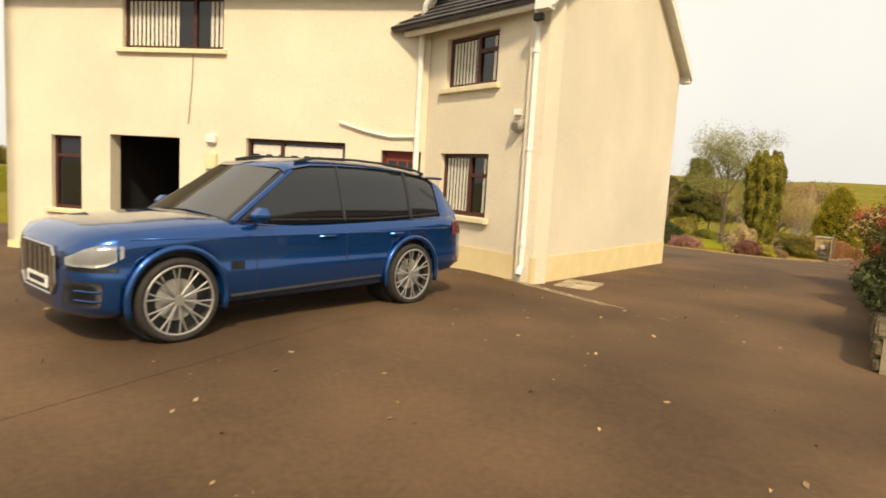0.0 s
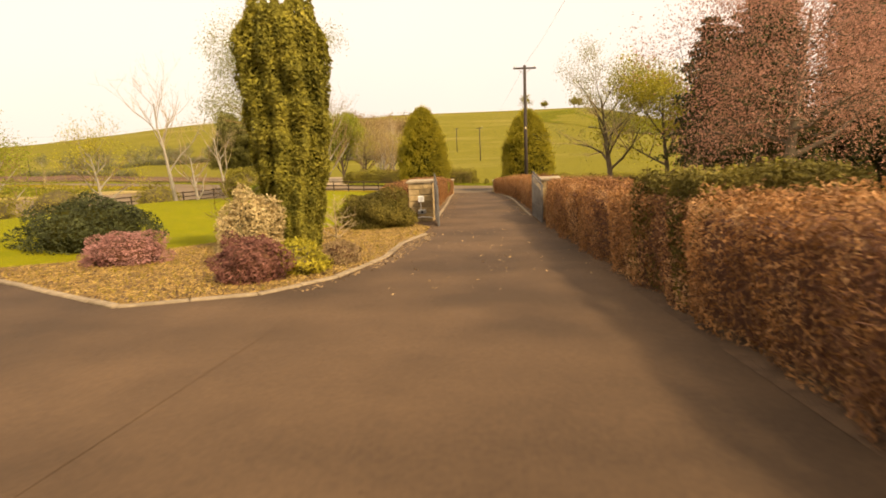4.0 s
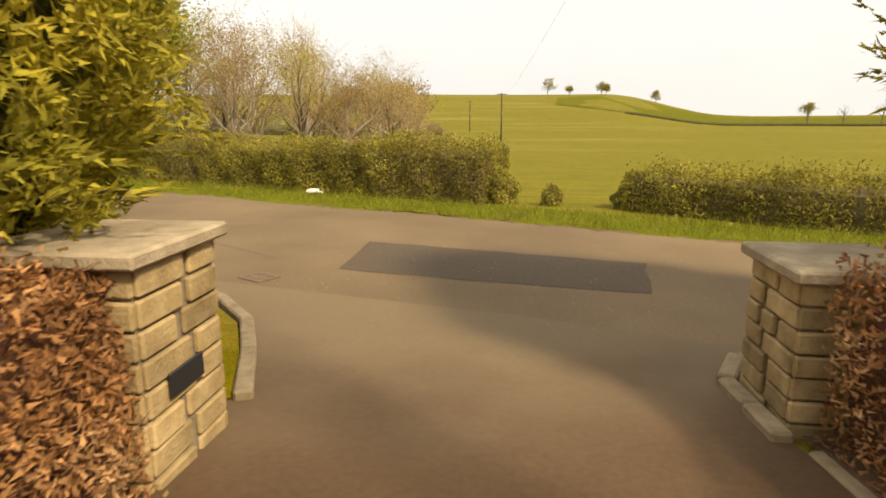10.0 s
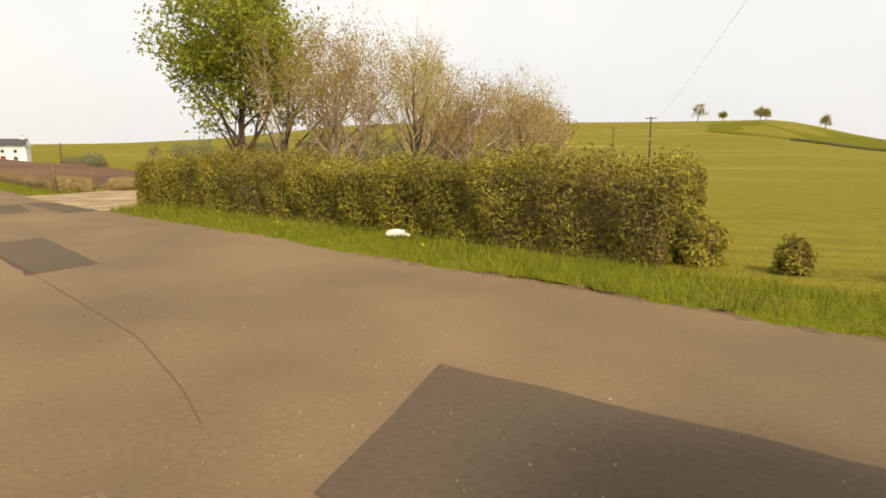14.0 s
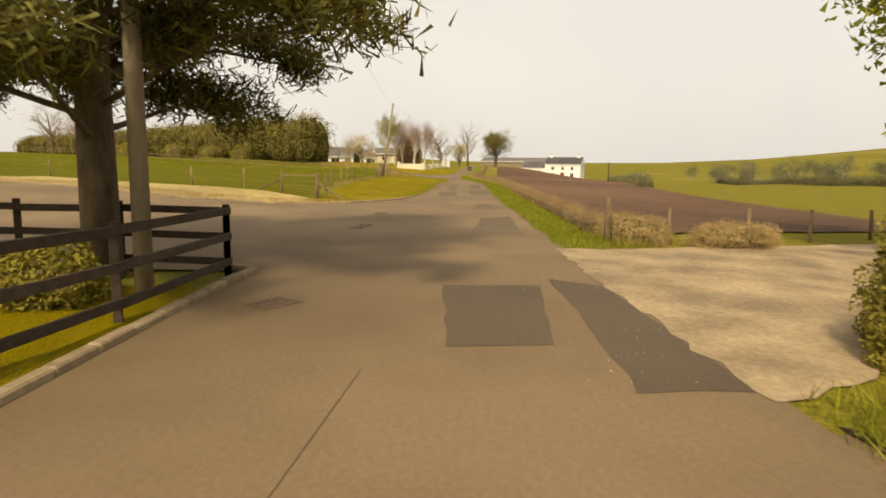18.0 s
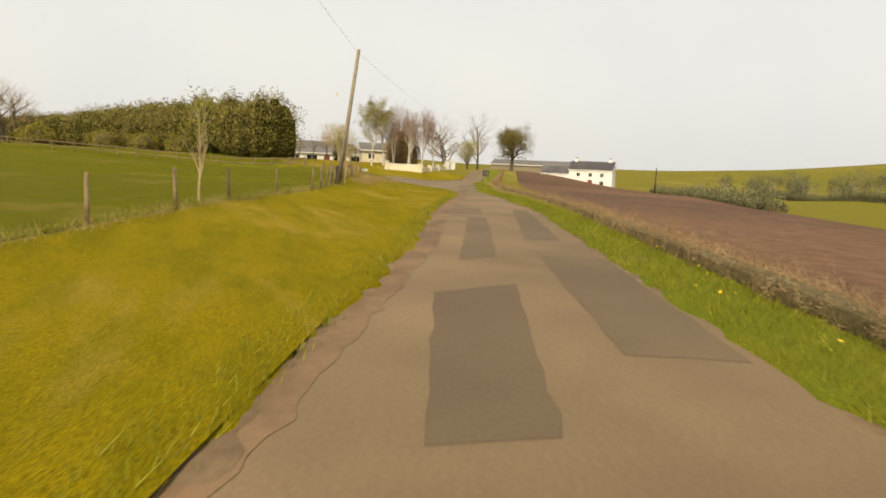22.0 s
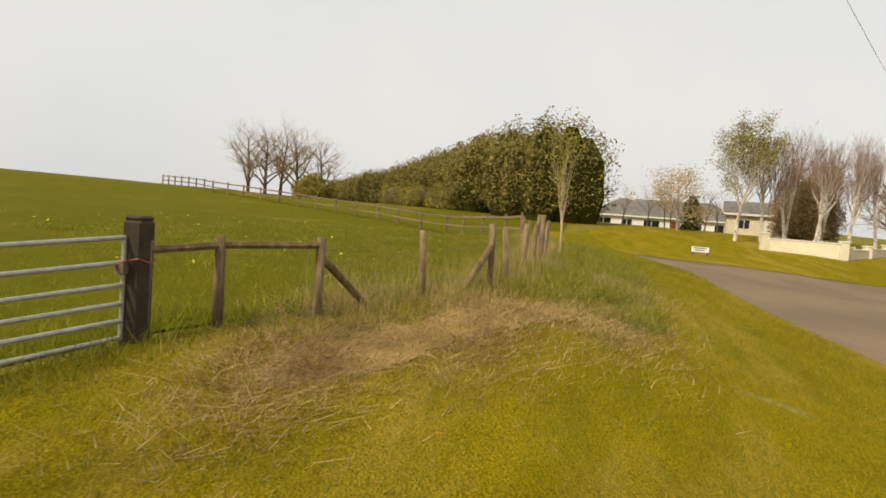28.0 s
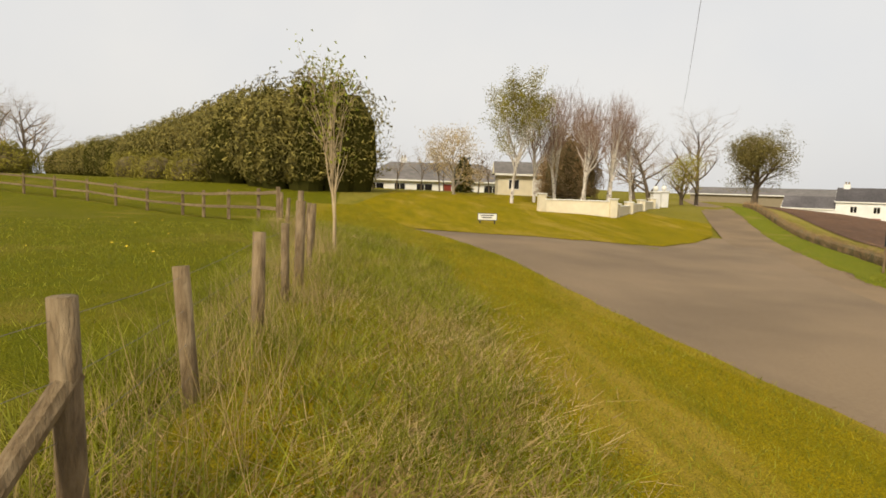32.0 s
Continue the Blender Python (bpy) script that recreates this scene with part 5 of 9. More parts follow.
# white barge boards on the gable
for e in (ev_f0, ev_b0):
    bm = bmesh.new()
    d = (rd0 - e).normalized()
    up = Vector((0, 0, 1))
    q = [e - up * 0.15, rd0 - up * 0.15, rd0 + up * 0.06, e + up * 0.06]
    vs = [bm.verts.new(hp(*(p + Vector((0.09, 0, 0))))) for p in q] + [bm.verts.new(hp(*(p + Vector((0.125, 0, 0))))) for p in q]
    for k in ((0, 1, 2, 3), (7, 6, 5, 4), (0, 4, 5, 1), (1, 5, 6, 2), (2, 6, 7, 3), (3, 7, 4, 0)):
        bm.faces.new([vs[i] for i in k])
    bmesh.ops.recalc_face_normals(bm, faces=bm.faces[:])
    part("bargeboard", bm, M_WHITE, house, "white painted bargeboard")
    bm = bmesh.new()
    q = [e - up * 0.11, rd0 - up * 0.11, rd0 - up * 0.09, e - up * 0.09]
    vs = [bm.verts.new(hp(*(p - Vector((over + 0.06, 0, 0))))) for p in q] + [bm.verts.new(hp(*(p + Vector((0.088, 0, 0))))) for p in q]
    for k in ((0, 1, 2, 3), (7, 6, 5, 4), (0, 4, 5, 1), (1, 5, 6, 2), (2, 6, 7, 3), (3, 7, 4, 0)):
        bm.faces.new([vs[i] for i in k])
    bmesh.ops.recalc_face_normals(bm, faces=bm.faces[:])
    part("verge_soffit", bm, M_WHITE, house)
    part("eave_box", bx(*(hp(e.x - 0.16, e.y - 0.07, e.z - 0.2)[i // 2] if i % 2 == 0 else hp(e.x + 0.08, e.y + 0.1, e.z - 0.04)[i // 2] for i in range(6))), M_WHITE, house)
# gutter and downpipe of the wing front
bm = tube(bmesh.new(), [hp(HX0 + 0.15, HY0 - 0.16, EAVE - 0.16), hp(0.0, HY0 + 0.38 - 0.02, EAVE - 0.16)], 0.065, 10)
part("gutter", bm, M_WHITE, house, "white rainwater gutter")
dpx, dpy = HX0 - 0.2, HY0 + 0.04
bm = tube(bmesh.new(), [hp(dpx, dpy - 0.14, EAVE - 0.2), hp(dpx, dpy - 0.06, EAVE - 0.45), hp(dpx, dpy - 0.06, HB + 0.28), hp(dpx + 0.02, dpy - 0.16, HB + 0.14)], 0.045, 10)
pipe = part("downpipe", bm, M_WHITE, house, "white round downpipe")
for z in (HB + 0.6, HB + 2.1, HB + 3.6):
    part("pipe_clip", tube(bmesh.new(), [hp(dpx, dpy - 0.06, z), hp(dpx, dpy - 0.06, z + 0.06)], 0.058, 10), M_WHITE, pipe)
# floodlight under the eave, round vent on the front
part("floodlight", bx(*(v for p0, p1 in zip(hp(HX0 - 0.2, HY0 - 0.2, EAVE - 0.42), hp(HX0 - 0.04, HY0 - 0.1, EAVE - 0.3)) for v in (p0, p1)), bevel=0.02), M_BLACK, house, "dark floodlight under the eave")
bm = tube(bmesh.new(), [hp(2.9, -67.5, HB + 2.48), hp(2.9, -67.56, HB + 2.48), hp(2.9, -67.64, HB + 2.48)], [0.085, 0.1, 0.07], 14)
part("wall_vent", bm, M_GALV, house, "round grey wall vent")
for i in range(5):
    z = HB + 2.43 + i * 0.024
    part("vent_louvre", bx(*(v for p0, p1 in zip(hp(2.84, -67.65, z), hp(2.96, -67.62, z + 0.012)) for v in (p0, p1))), M_IRON, house)
part("junction_box", bx(*(v for p0, p1 in zip(hp(2.85, -67.62, HB + 2.66), hp(2.94, -67.5, HB + 2.76)) for v in (p0, p1)), bevel=0.008), M_WHITE, house)

# main block, set back at an angle to the left
MA_ = radians(30)
M1 = (0.42, -67.0)
ML = 9.5
M0 = (M1[0] - ML * math.cos(MA_), M1[1] - ML * math.sin(MA_))
fr_m = wall_frame(M0, M1)
MB = HB - 1.5
S = lambda s: ML - s                       # distance from the inner corner
door = (S(0.88), S(0.08), MB, HB + 2.08)
wm1 = (S(3.75), S(1.62), HB + 0.95, HB + 2.18)
gar = (S(6.9), S(5.25), MB, HB + 2.12)
wm2 = (S(8.35), S(7.6), HB + 0.46, HB + 2.05)
wu = (S(6.6), S(4.3), HB + 3.92, HB + 4.98)
MEAVE = HB + 5.22
wall_with_holes("main_wall", M0, M1, MB - 0.2, MEAVE, [door, wm1, gar, wm2, wu], M_RENDER)
window(fr_m, *wm1, mullions=(S(3.0),), transom=(S(3.68), S(3.04), HB + 1.8), blind="valance")
window(fr_m, *wm2, transom=(S(8.3), S(7.65), HB + 1.62))
window(fr_m, *wu, mullions=(S(5.0),), blind="vertical")
house_box("plinth", fr_m, 0, S(6.9), -0.018, -0.002, MB, HB - 0.35, M_PLINTH, label="yellow painted plinth")
house_box("plinth", fr_m, S(5.25), S(0.88), -0.018, -0.002, MB, HB + 0.35, M_PLINTH, label="yellow painted plinth")
# red door with six small panes
dd = house_box("red_door", fr_m, door[0], door[1], 0.16, 0.2, HB - 0.15, door[3], M_REDDOOR, label="dark red panelled door with six panes")
for i in range(3):
    for j in range(2):
        s0 = door[0] + 0.12 + i * 0.2
        house_box("door_pane", fr_m, s0, s0 + 0.16, 0.152, 0.159, HB + 1.28 + j * 0.33, HB + 1.56 + j * 0.33, M_GLASS, dd)
for j in range(2):
    house_box("door_panel", fr_m, door[0] + 0.1 + j * 0.31, door[0] + 0.38 + j * 0.31, 0.148, 0.159, HB + 0.1, HB + 1.05, M_REDDOOR, dd, bevel=0.01)
house_box("door_handle", fr_m, door[1] - 0.13, door[1] - 0.09, 0.11, 0.159, HB + 0.95, HB + 1.1, M_GALV, dd)
house_box("door_frame", fr_m, door[0], door[0] + 0.05, 0.1, 0.2, HB - 0.15, door[3], M_FRAME, dd)
house_box("door_frame", fr_m, door[1] - 0.05, door[1], 0.1, 0.2, HB - 0.15, door[3], M_FRAME, dd)
house_box("door_step", fr_m, door[0] - 0.1, door[1] + 0.1, -0.25, 0.15, HB - 0.4, HB - 0.15, M_KERB, dd, "concrete doorstep")
# store behind the open garage doorway, its shade mostly painted on as near-black
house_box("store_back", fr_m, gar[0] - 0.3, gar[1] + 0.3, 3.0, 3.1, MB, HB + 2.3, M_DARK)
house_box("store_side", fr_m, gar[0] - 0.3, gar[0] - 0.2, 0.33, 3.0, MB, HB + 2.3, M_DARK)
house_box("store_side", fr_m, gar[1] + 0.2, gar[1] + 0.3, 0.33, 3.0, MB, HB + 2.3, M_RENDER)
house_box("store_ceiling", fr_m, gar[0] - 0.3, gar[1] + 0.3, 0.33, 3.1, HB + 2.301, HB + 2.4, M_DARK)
# meter box, alarm box and cables
house_box("meter_box", fr_m, S(4.62), S(4.38), -0.09, -0.002, HB + 1.52, HB + 1.82, M_SILL, label="cream meter box")
house_box("meter_hatch", fr_m, S(4.58), S(4.42), -0.096, -0.091, HB + 1.55, HB + 1.73, M_PLINTH)
house_box("alarm_box", fr_m, S(4.6), S(4.4), -0.11, -0.002, HB + 2.04, HB + 2.22, M_WHITE, label="white alarm box", bevel=0.02)
a_, t_, n_ = fr_m


def on_wall(s, d, z):
    q = a_ + t_ * s + n_ * d
    return hp(q.x, q.y, z)


part("cable", tube(bmesh.new(), [on_wall(S(4.95), -0.02, HB + 3.85), on_wall(S(4.98), -0.02, HB + 3.2), on_wall(S(5.05), -0.02, HB + 2.4)], 0.008, 5), M_IRON, house)
part("cable", tube(bmesh.new(), [on_wall(S(4.5), -0.02, HB + 2.4), on_wall(S(4.68), -0.02, HB + 0.9)], 0.009, 5), M_WHITE, house)
part("waste_pipe", tube(bmesh.new(), [on_wall(S(1.75), -0.05, HB + 2.58), on_wall(S(1.2), -0.05, HB + 2.42), on_wall(S(0.7), -0.05, HB + 2.34), on_wall(S(0.25), -0.05, HB + 2.36)], 0.028, 8), M_WHITE, house, "white plastic waste pipe")
bm = tube(bmesh.new(), [on_wall(S(-0.15), -0.3, MEAVE - 0.1), on_wall(S(0.1), -0.18, MEAVE - 0.45), on_wall(S(0.16), -0.07, MEAVE - 0.7), on_wall(S(0.16), -0.07, HB - 0.1)], 0.055, 10)
pipe2 = part("downpipe", bm, M_WHITE, house, "white round downpipe")
for z in (HB + 0.7, HB + 2.35, HB + 3.9):
    part("pipe_clip", tube(bmesh.new(), [on_wall(S(0.16), -0.07, z), on_wall(S(0.16), -0.07, z + 0.07)], 0.07, 10), M_WHITE, pipe2)
# main roof and gutter
me0 = a_ + t_ * -0.2 - n_ * 0.32
me1 = a_ + t_ * (ML + 0.35) - n_ * 0.32
mr0 = a_ + t_ * -0.2 + n_ * 3.4
mr1 = a_ + t_ * (ML + 0.35) + n_ * 3.4
roof_slope("roof", (me0.x, me0.y, MEAVE - 0.1), (me1.x, me1.y, MEAVE - 0.1), (mr0.x, mr0.y, MEAVE + 2.2), (mr1.x, mr1.y, MEAVE + 2.2), label="dark grey slate roof slope")
part("gutter", tube(bmesh.new(), [on_wall(-0.2, -0.3, MEAVE - 0.12), on_wall(ML + 0.25, -0.3, MEAVE - 0.12)], 0.07, 10), M_WHITE, house, "white rainwater gutter")
wall_with_holes("main_end_wall", ((a_ + n_ * 6).x, (a_ + n_ * 6).y), (a_.x, a_.y), MB - 0.2, MEAVE, [], M_RENDER)
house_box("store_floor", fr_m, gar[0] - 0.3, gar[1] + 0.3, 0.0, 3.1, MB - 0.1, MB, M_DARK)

# ---- parked car in the yard ----
M_BLUE = bpy.data.materials.new("metallic_blue_paint")
M_BLUE.use_nodes = True
p_ = M_BLUE.node_tree.nodes["Principled BSDF"]
p_.inputs["Base Color"].default_value = (0.003, 0.058, 0.225, 1)
p_.inputs["Metallic"].default_value, p_.inputs["Roughness"].default_value, p_.inputs["Coat Weight"].default_value = 0.7, 0.26, 1.0
M_CGLASS = plain("tinted_car_glass", (0.014, 0.015, 0.017), 0.06, 0, 0.6)
M_SCREEN = plain("windscreen_glass", (0.045, 0.04, 0.03), 0.04, 0, 0.6)
M_TYRE = mat("tyre_rubber", [(0.3, (0.02, 0.018, 0.016)), (0.7, (0.04, 0.034, 0.03))], 20, 0.85, 0.2)
M_ALLOY = plain("alloy_rim", (0.36, 0.34, 0.31), 0.35, 0.6)
M_CHROME = plain("chrome_trim", (0.6, 0.58, 0.55), 0.2, 0.9)
M_LAMP = plain("clear_headlamp", (0.5, 0.5, 0.48), 0.12, 0.3)
M_RED = plain("red_tail_lamp", (0.24, 0.012, 0.01), 0.2)
car = empty("parked_car", (2.58, -71.93, 4.25), -90)
car.scale = (0.96, 0.96, 0.96)
tagged(car, "large metallic blue estate car with dark windows and alloy wheels", "car")


def loft(stations, closed=False):
    """Skin over mirrored half sections: each station (x, [(y, z), ...]) from the bottom middle to the top middle."""
    bm = bmesh.new()
    rows = []
    for x, half in stations:
        full = [(y, z) for y, z in half] + [(-y, z) for y, z in half[::-1] if y > 1e-6]
        rows.append([bm.verts.new((x, y, z)) for y, z in full])
    m = len(rows[0])
    for i in range(len(rows) - 1):
        for j in range(m):
            q = [rows[i][j], rows[i][(j + 1) % m], rows[i + 1][(j + 1) % m], rows[i + 1][j]]
            if len(set(q)) == 4:
                bm.faces.new(q)
    bm.faces.new(rows[0][::-1])
    bm.faces.new(rows[-1])
    bmesh.ops.remove_doubles(bm, verts=bm.verts[:], dist=1e-4)
    bmesh.ops.recalc_face_normals(bm, faces=bm.faces[:])
    return bm


def bodysec(x):
    w = float(np.interp(x, [-2.63, -2.55, -2.3, -1.5, 0, 1.5, 2.0, 2.17, 2.258, 2.292], [0.70, 0.86, 0.95, 0.985, 0.975, 0.985, 0.95, 0.86, 0.70, 0.5]))
    top = float(np.interp(x, [-2.63, -2.5, -2.2, 0, 0.95, 1.3, 1.9, 2.136, 2.245, 2.292], [0.95, 1.08, 1.12, 1.06, 1.06, 1.05, 1.0, 0.95, 0.88, 0.8]))
    bot = float(np.interp(x, [-2.63, -2.4, -1.0, 1.0, 2.068, 2.292], [0.45, 0.33, 0.25, 0.25, 0.24, 0.3]))
    sh = top - 0.03
    return (x, [(0, bot), (w * 0.8, bot), (w * 0.95, bot + 0.07), (w * 0.985, 0.46), (w, 0.6), (w * 0.982, 0.7), (w * 0.985, sh - 0.14), (w * 0.985, sh - 0.1), (w * 0.955, sh - 0.02), (w * 0.88, top), (w * 0.5, top + 0.04), (0, top + 0.05)])


def flank(x, z, out=0.006):
    """Half width of the body at a station and height."""
    s = bodysec(x)[1][2:10]
    return float(np.interp(z, [c for _, c in s], [a for a, _ in s])) + out


def glasswork(name, material, sy, xs, lo, hi, label=""):
    """A panel that follows the flank between two lines of height."""
    bm = bmesh.new()
    n = 5
    rows = [[bm.verts.new((x, sy * flank(x, lo(x) + (hi(x) - lo(x)) * j / n), lo(x) + (hi(x) - lo(x)) * j / n)) for j in range(n + 1)] for x in xs]
    for i in range(len(xs) - 1):
        for j in range(n):
            bm.faces.new((rows[i][j], rows[i + 1][j], rows[i + 1][j + 1], rows[i][j + 1]))
    bmesh.ops.solidify(bm, geom=bm.faces[:], thickness=0.004)
    bmesh.ops.recalc_face_normals(bm, faces=bm.faces[:])
    return part(name, bm, material, car, label, smooth=True)


def arched(bm):
    """Push the flanks in behind the wheels."""
    for v in bm.verts:
        if abs(v.co.y) > 0.69 and min(math.hypot(v.co.x - ax, v.co.z - 0.4) for ax in (1.5, -1.49)) < 0.44:
            v.co.y = math.copysign(0.68, v.co.y)
    return bm


def fine_section(x):
    h = bodysec(x)[1]
    out = h[:2]
    for (y0, z0), (y1, z1) in zip(h[1:9], h[2:10]):
        n = 3
        out += [(y0 + (y1 - y0) * k / n, z0 + (z1 - z0) * k / n) for k in range(1, n + 1)]
    return (x, out + h[10:])


xs = [-2.63, -2.6, -2.55, -2.45, -2.3, -2.1, -1.9, -1.5, -1.0, -0.5, 0, 0.5, 0.9, 1.2, 1.5, 1.8, 2.0, 2.082, 2.17, 2.218, 2.258, 2.279, 2.292]
xs = sorted(set(xs) | {round(ax + k * 0.035, 4) for ax in (1.5, -1.49) for k in range(-14, 15)})
part("body", arched(loft([fine_section(x) for x in xs])), M_BLUE, car, smooth=True)


def cabsec(x):
    top = float(np.interp(x, [-2.5, -2.25, -2.0, -1.4, -0.6, -0.1, 0.2, 0.55, 0.98], [1.15, 1.5, 1.64, 1.71, 1.735, 1.71, 1.65, 1.4, 1.09]))
    base = 1.04
    wb = float(np.interp(x, [-2.5, -2.2, -1.5, 0.3, 0.98], [0.8, 0.88, 0.925, 0.915, 0.86]))
    f = (top - base) / 0.69
    wt = wb - 0.27 * f
    return (x, [(0, base), (wb, base), (wb - 0.08 * f, base + 0.3 * (top - base)), (wb - 0.18 * f, base + 0.68 * (top - base)), (wt, top - 0.07 * f), (wt - 0.1 * f, top - 0.012), (0, top)])


cxs = [-2.5, -2.36, -2.2, -2.05, -1.9, -1.6, -1.2, -0.8, -0.4, -0.1, 0.2, 0.4, 0.55, 0.75, 0.98]
part("cabin_glass", loft([cabsec(x) for x in cxs]), M_CGLASS, car, "dark tinted side windows", smooth=True)


def cabin_skin(name, xs, js, material, label="", out=0.012, both=True, sy=1):
    """A panel lying on the cabin between two rails of its section."""
    bm = bmesh.new()
    rows = []
    for x in xs:
        h = cabsec(x)[1]
        pts = [(h[j][0] + (out if j < 5 else 0), h[j][1] + (out if j > 3 else 0)) for j in js]
        full = pts + [(-a, b) for a, b in pts[::-1] if a > 1e-6] if both else [(sy * a, b) for a, b in pts]
        rows.append([bm.verts.new((x, a, b)) for a, b in full])
    for r0, r1 in zip(rows[:-1], rows[1:]):
        for j in range(len(r0) - 1):
            bm.faces.new((r0[j], r0[j + 1], r1[j + 1], r1[j]))
    bmesh.ops.recalc_face_normals(bm, faces=bm.faces[:])
    return part(name, bm, material, car, label, smooth=True)


cabin_skin("roof", [-2.34, -2.25, -2.15, -2.0, -1.6, -1.2, -0.8, -0.4, -0.1, 0.1, 0.2, 0.26], [4, 5, 6], M_BLUE)
part("rear_spoiler", bx(-2.46, -2.12, -0.56, 0.56, 1.575, 1.61, bevel=0.014), M_BLUE, car)
# windscreen panel
bm = bmesh.new()
rows = []
for x in [0.26, 0.4, 0.55, 0.75, 0.95]:
    h = cabsec(x)[1]
    w_ = h[4][0] - 0.05
    rows.append([bm.verts.new((x + 0.012, y, np.interp(abs(y), [0, w_], [h[6][1], h[5][1] - 0.02]) + 0.012)) for y in np.linspace(-w_, w_, 7)])
for i in range(4):
    for j in range(6):
        bm.faces.new((rows[i][j], rows[i][j + 1], rows[i + 1][j + 1], rows[i + 1][j]))
part("windscreen", bm, M_SCREEN, car, smooth=True)
for sy in (1, -1):
    cabin_skin("rear_pillar", [-2.5, -2.4, -2.3, -2.2, -2.08], [1, 2, 3, 4], M_BLUE, both=False, sy=sy)
    a0, a1 = cabsec(0.94)[1][1], cabsec(0.16)[1][4]
    part("front_pillar", tube(bmesh.new(), [(0.94, sy * (a0[0] - 0.005), a0[1] + 0.02), (0.16, sy * (a1[0] - 0.004), a1[1] - 0.01)], 0.034, 6), M_BLUE, car)
    for x in (-0.42, -1.5):
        a0, a1 = cabsec(x)[1][1], cabsec(x)[1][4]
        part("door_post", tube(bmesh.new(), [(x, sy * (a0[0] - 0.012), a0[1] + 0.02), (x - 0.03, sy * (cabsec(x)[1][3][0] - 0.004), cabsec(x)[1][3][1]), (x - 0.05, sy * (a1[0] - 0.012), a1[1])], 0.022, 6), M_BLACK, car)
    part("window_trim", tube(bmesh.new(), [(x, sy * (cabsec(x)[1][1][0] + 0.006), 1.085 + 0.05 * (x < -0.9) * (-0.9 - x)) for x in (0.85, 0.3, -0.3, -0.9, -1.5, -2.06)], 0.008, 6), M_BLACK, car, "black window trim")
    part("roof_rail", tube(bmesh.new(), [(x, sy * (cabsec(x)[1][5][0] + 0.02), cabsec(x)[1][5][1] + (0.015 if x in (0.05, -2.0) else 0.034)) for x in (0.05, -0.2, -0.8, -1.4, -1.85, -2.0)], 0.017, 6), M_BLACK, car, "black roof rail")
    mi = part("wing_mirror", bx(0.62, 0.8, sy * 1.02 - 0.13, sy * 1.02 + 0.1, 1.06, 1.21, bevel=0.065), M_BLUE, car)
    part("mirror_foot", tube(bmesh.new(), [(0.72, sy * 0.9, 1.06), (0.72, sy * 1.0, 1.09)], 0.025, 6), M_BLACK, mi)
    for x in (-0.15, -1.2):
        part("door_handle", tube(bmesh.new(), [(x + 0.11, sy * flank(x, 0.9, -0.005), 0.9), (x + 0.08, sy * flank(x, 0.9, 0.02), 0.905), (x - 0.08, sy * flank(x, 0.9, 0.02), 0.91), (x - 0.11, sy * flank(x, 0.9, -0.005), 0.91)], 0.015, 6), M_BLUE, car)
    for x in (0.72, -0.42, -1.42):
        part("door_gap", tube(bmesh.new(), [(x, sy * flank(x, z, -0.003), z) for z in (0.4, 0.5, 0.6, 0.7, 0.8, 0.92, 1.0)], 0.006, 4), M_BLACK, car)
    part("sill_strip", tube(bmesh.new(), [(x, sy * flank(x, 0.38, -0.004), 0.38 - 0.02 * x) for x in (1.0, 0.5, 0.0, -0.5, -0.98)], 0.026, 6), M_BLACK, car, "black lower door strip")
    part("shoulder_crease", tube(bmesh.new(), [(x, sy * flank(x, 0.93, -0.006), 0.93 + 0.02 * (x < -1)) for x in (1.9, 1.5, 1.0, 0.5, 0, -0.5, -1, -1.5, -2, -2.3)], 0.012, 6), M_BLUE, car, smooth=True)
    # lamps that follow the corners of the body
    glasswork("headlamp", M_LAMP, sy, [1.96, 2.034, 2.082, 2.136, 2.17, 2.218, 2.258, 2.279], lambda x: 0.82 - 0.12 * min(1, (x - 1.9) / 0.2), lambda x: min(0.88, bodysec(x)[1][8][1] - 0.01), "clear headlamp")
    # black strip laid on the body as a painted shadow below the headlamp
    glasswork("headlamp_shadow", M_BLACK, sy, [2.0, 2.068, 2.136, 2.17, 2.218, 2.258, 2.279], lambda x: 0.66, lambda x: 0.7)
    glasswork("tail_lamp", M_RED, sy, [-2.61, -2.55, -2.45, -2.36, -2.28], lambda x: 0.86, lambda x: min(1.03, bodysec(x)[1][8][1] - 0.01), "dark red tail lamp")
    glasswork("side_vent", M_BLACK, sy, [0.86, 0.95, 1.0], lambda x: 0.62, lambda x: 0.7)
    glasswork("bumper_reflector", M_RED, sy, [-2.56, -2.48, -2.4], lambda x: 0.5, lambda x: 0.55)
    glasswork("bumper_intake", M_BLACK, sy, [2.109, 2.17, 2.218, 2.258, 2.286], lambda x: 0.36, lambda x: 0.58, "black bumper intake")
    for z in (0.42, 0.5):
        part("intake_bar", tube(bmesh.new(), [(x, sy * flank(x, z, 0.012), z) for x in (2.122, 2.17, 2.218, 2.258)], 0.008, 4), M_BLUE, car)
    # wheels with arches
    for ax in (1.5, -1.49):
        arch = bmesh.new()
        bmesh.ops.create_cone(arch, cap_ends=True, segments=32, radius1=0.43, radius2=0.43, depth=0.3, matrix=pose(ax, sy * 0.7, 0.4, 90))
        part("wheel_well", arch, M_BLACK, car)
        lip = tube(bmesh.new(), [(ax + 0.45 * math.cos(a), sy * 0.975, 0.4 + 0.45 * math.sin(a)) for a in np.linspace(-0.3, math.pi + 0.3, 24)], 0.032, 8)
        part("arch_lip", lip, M_BLUE, car, smooth=True)
        ty = bmesh.new()
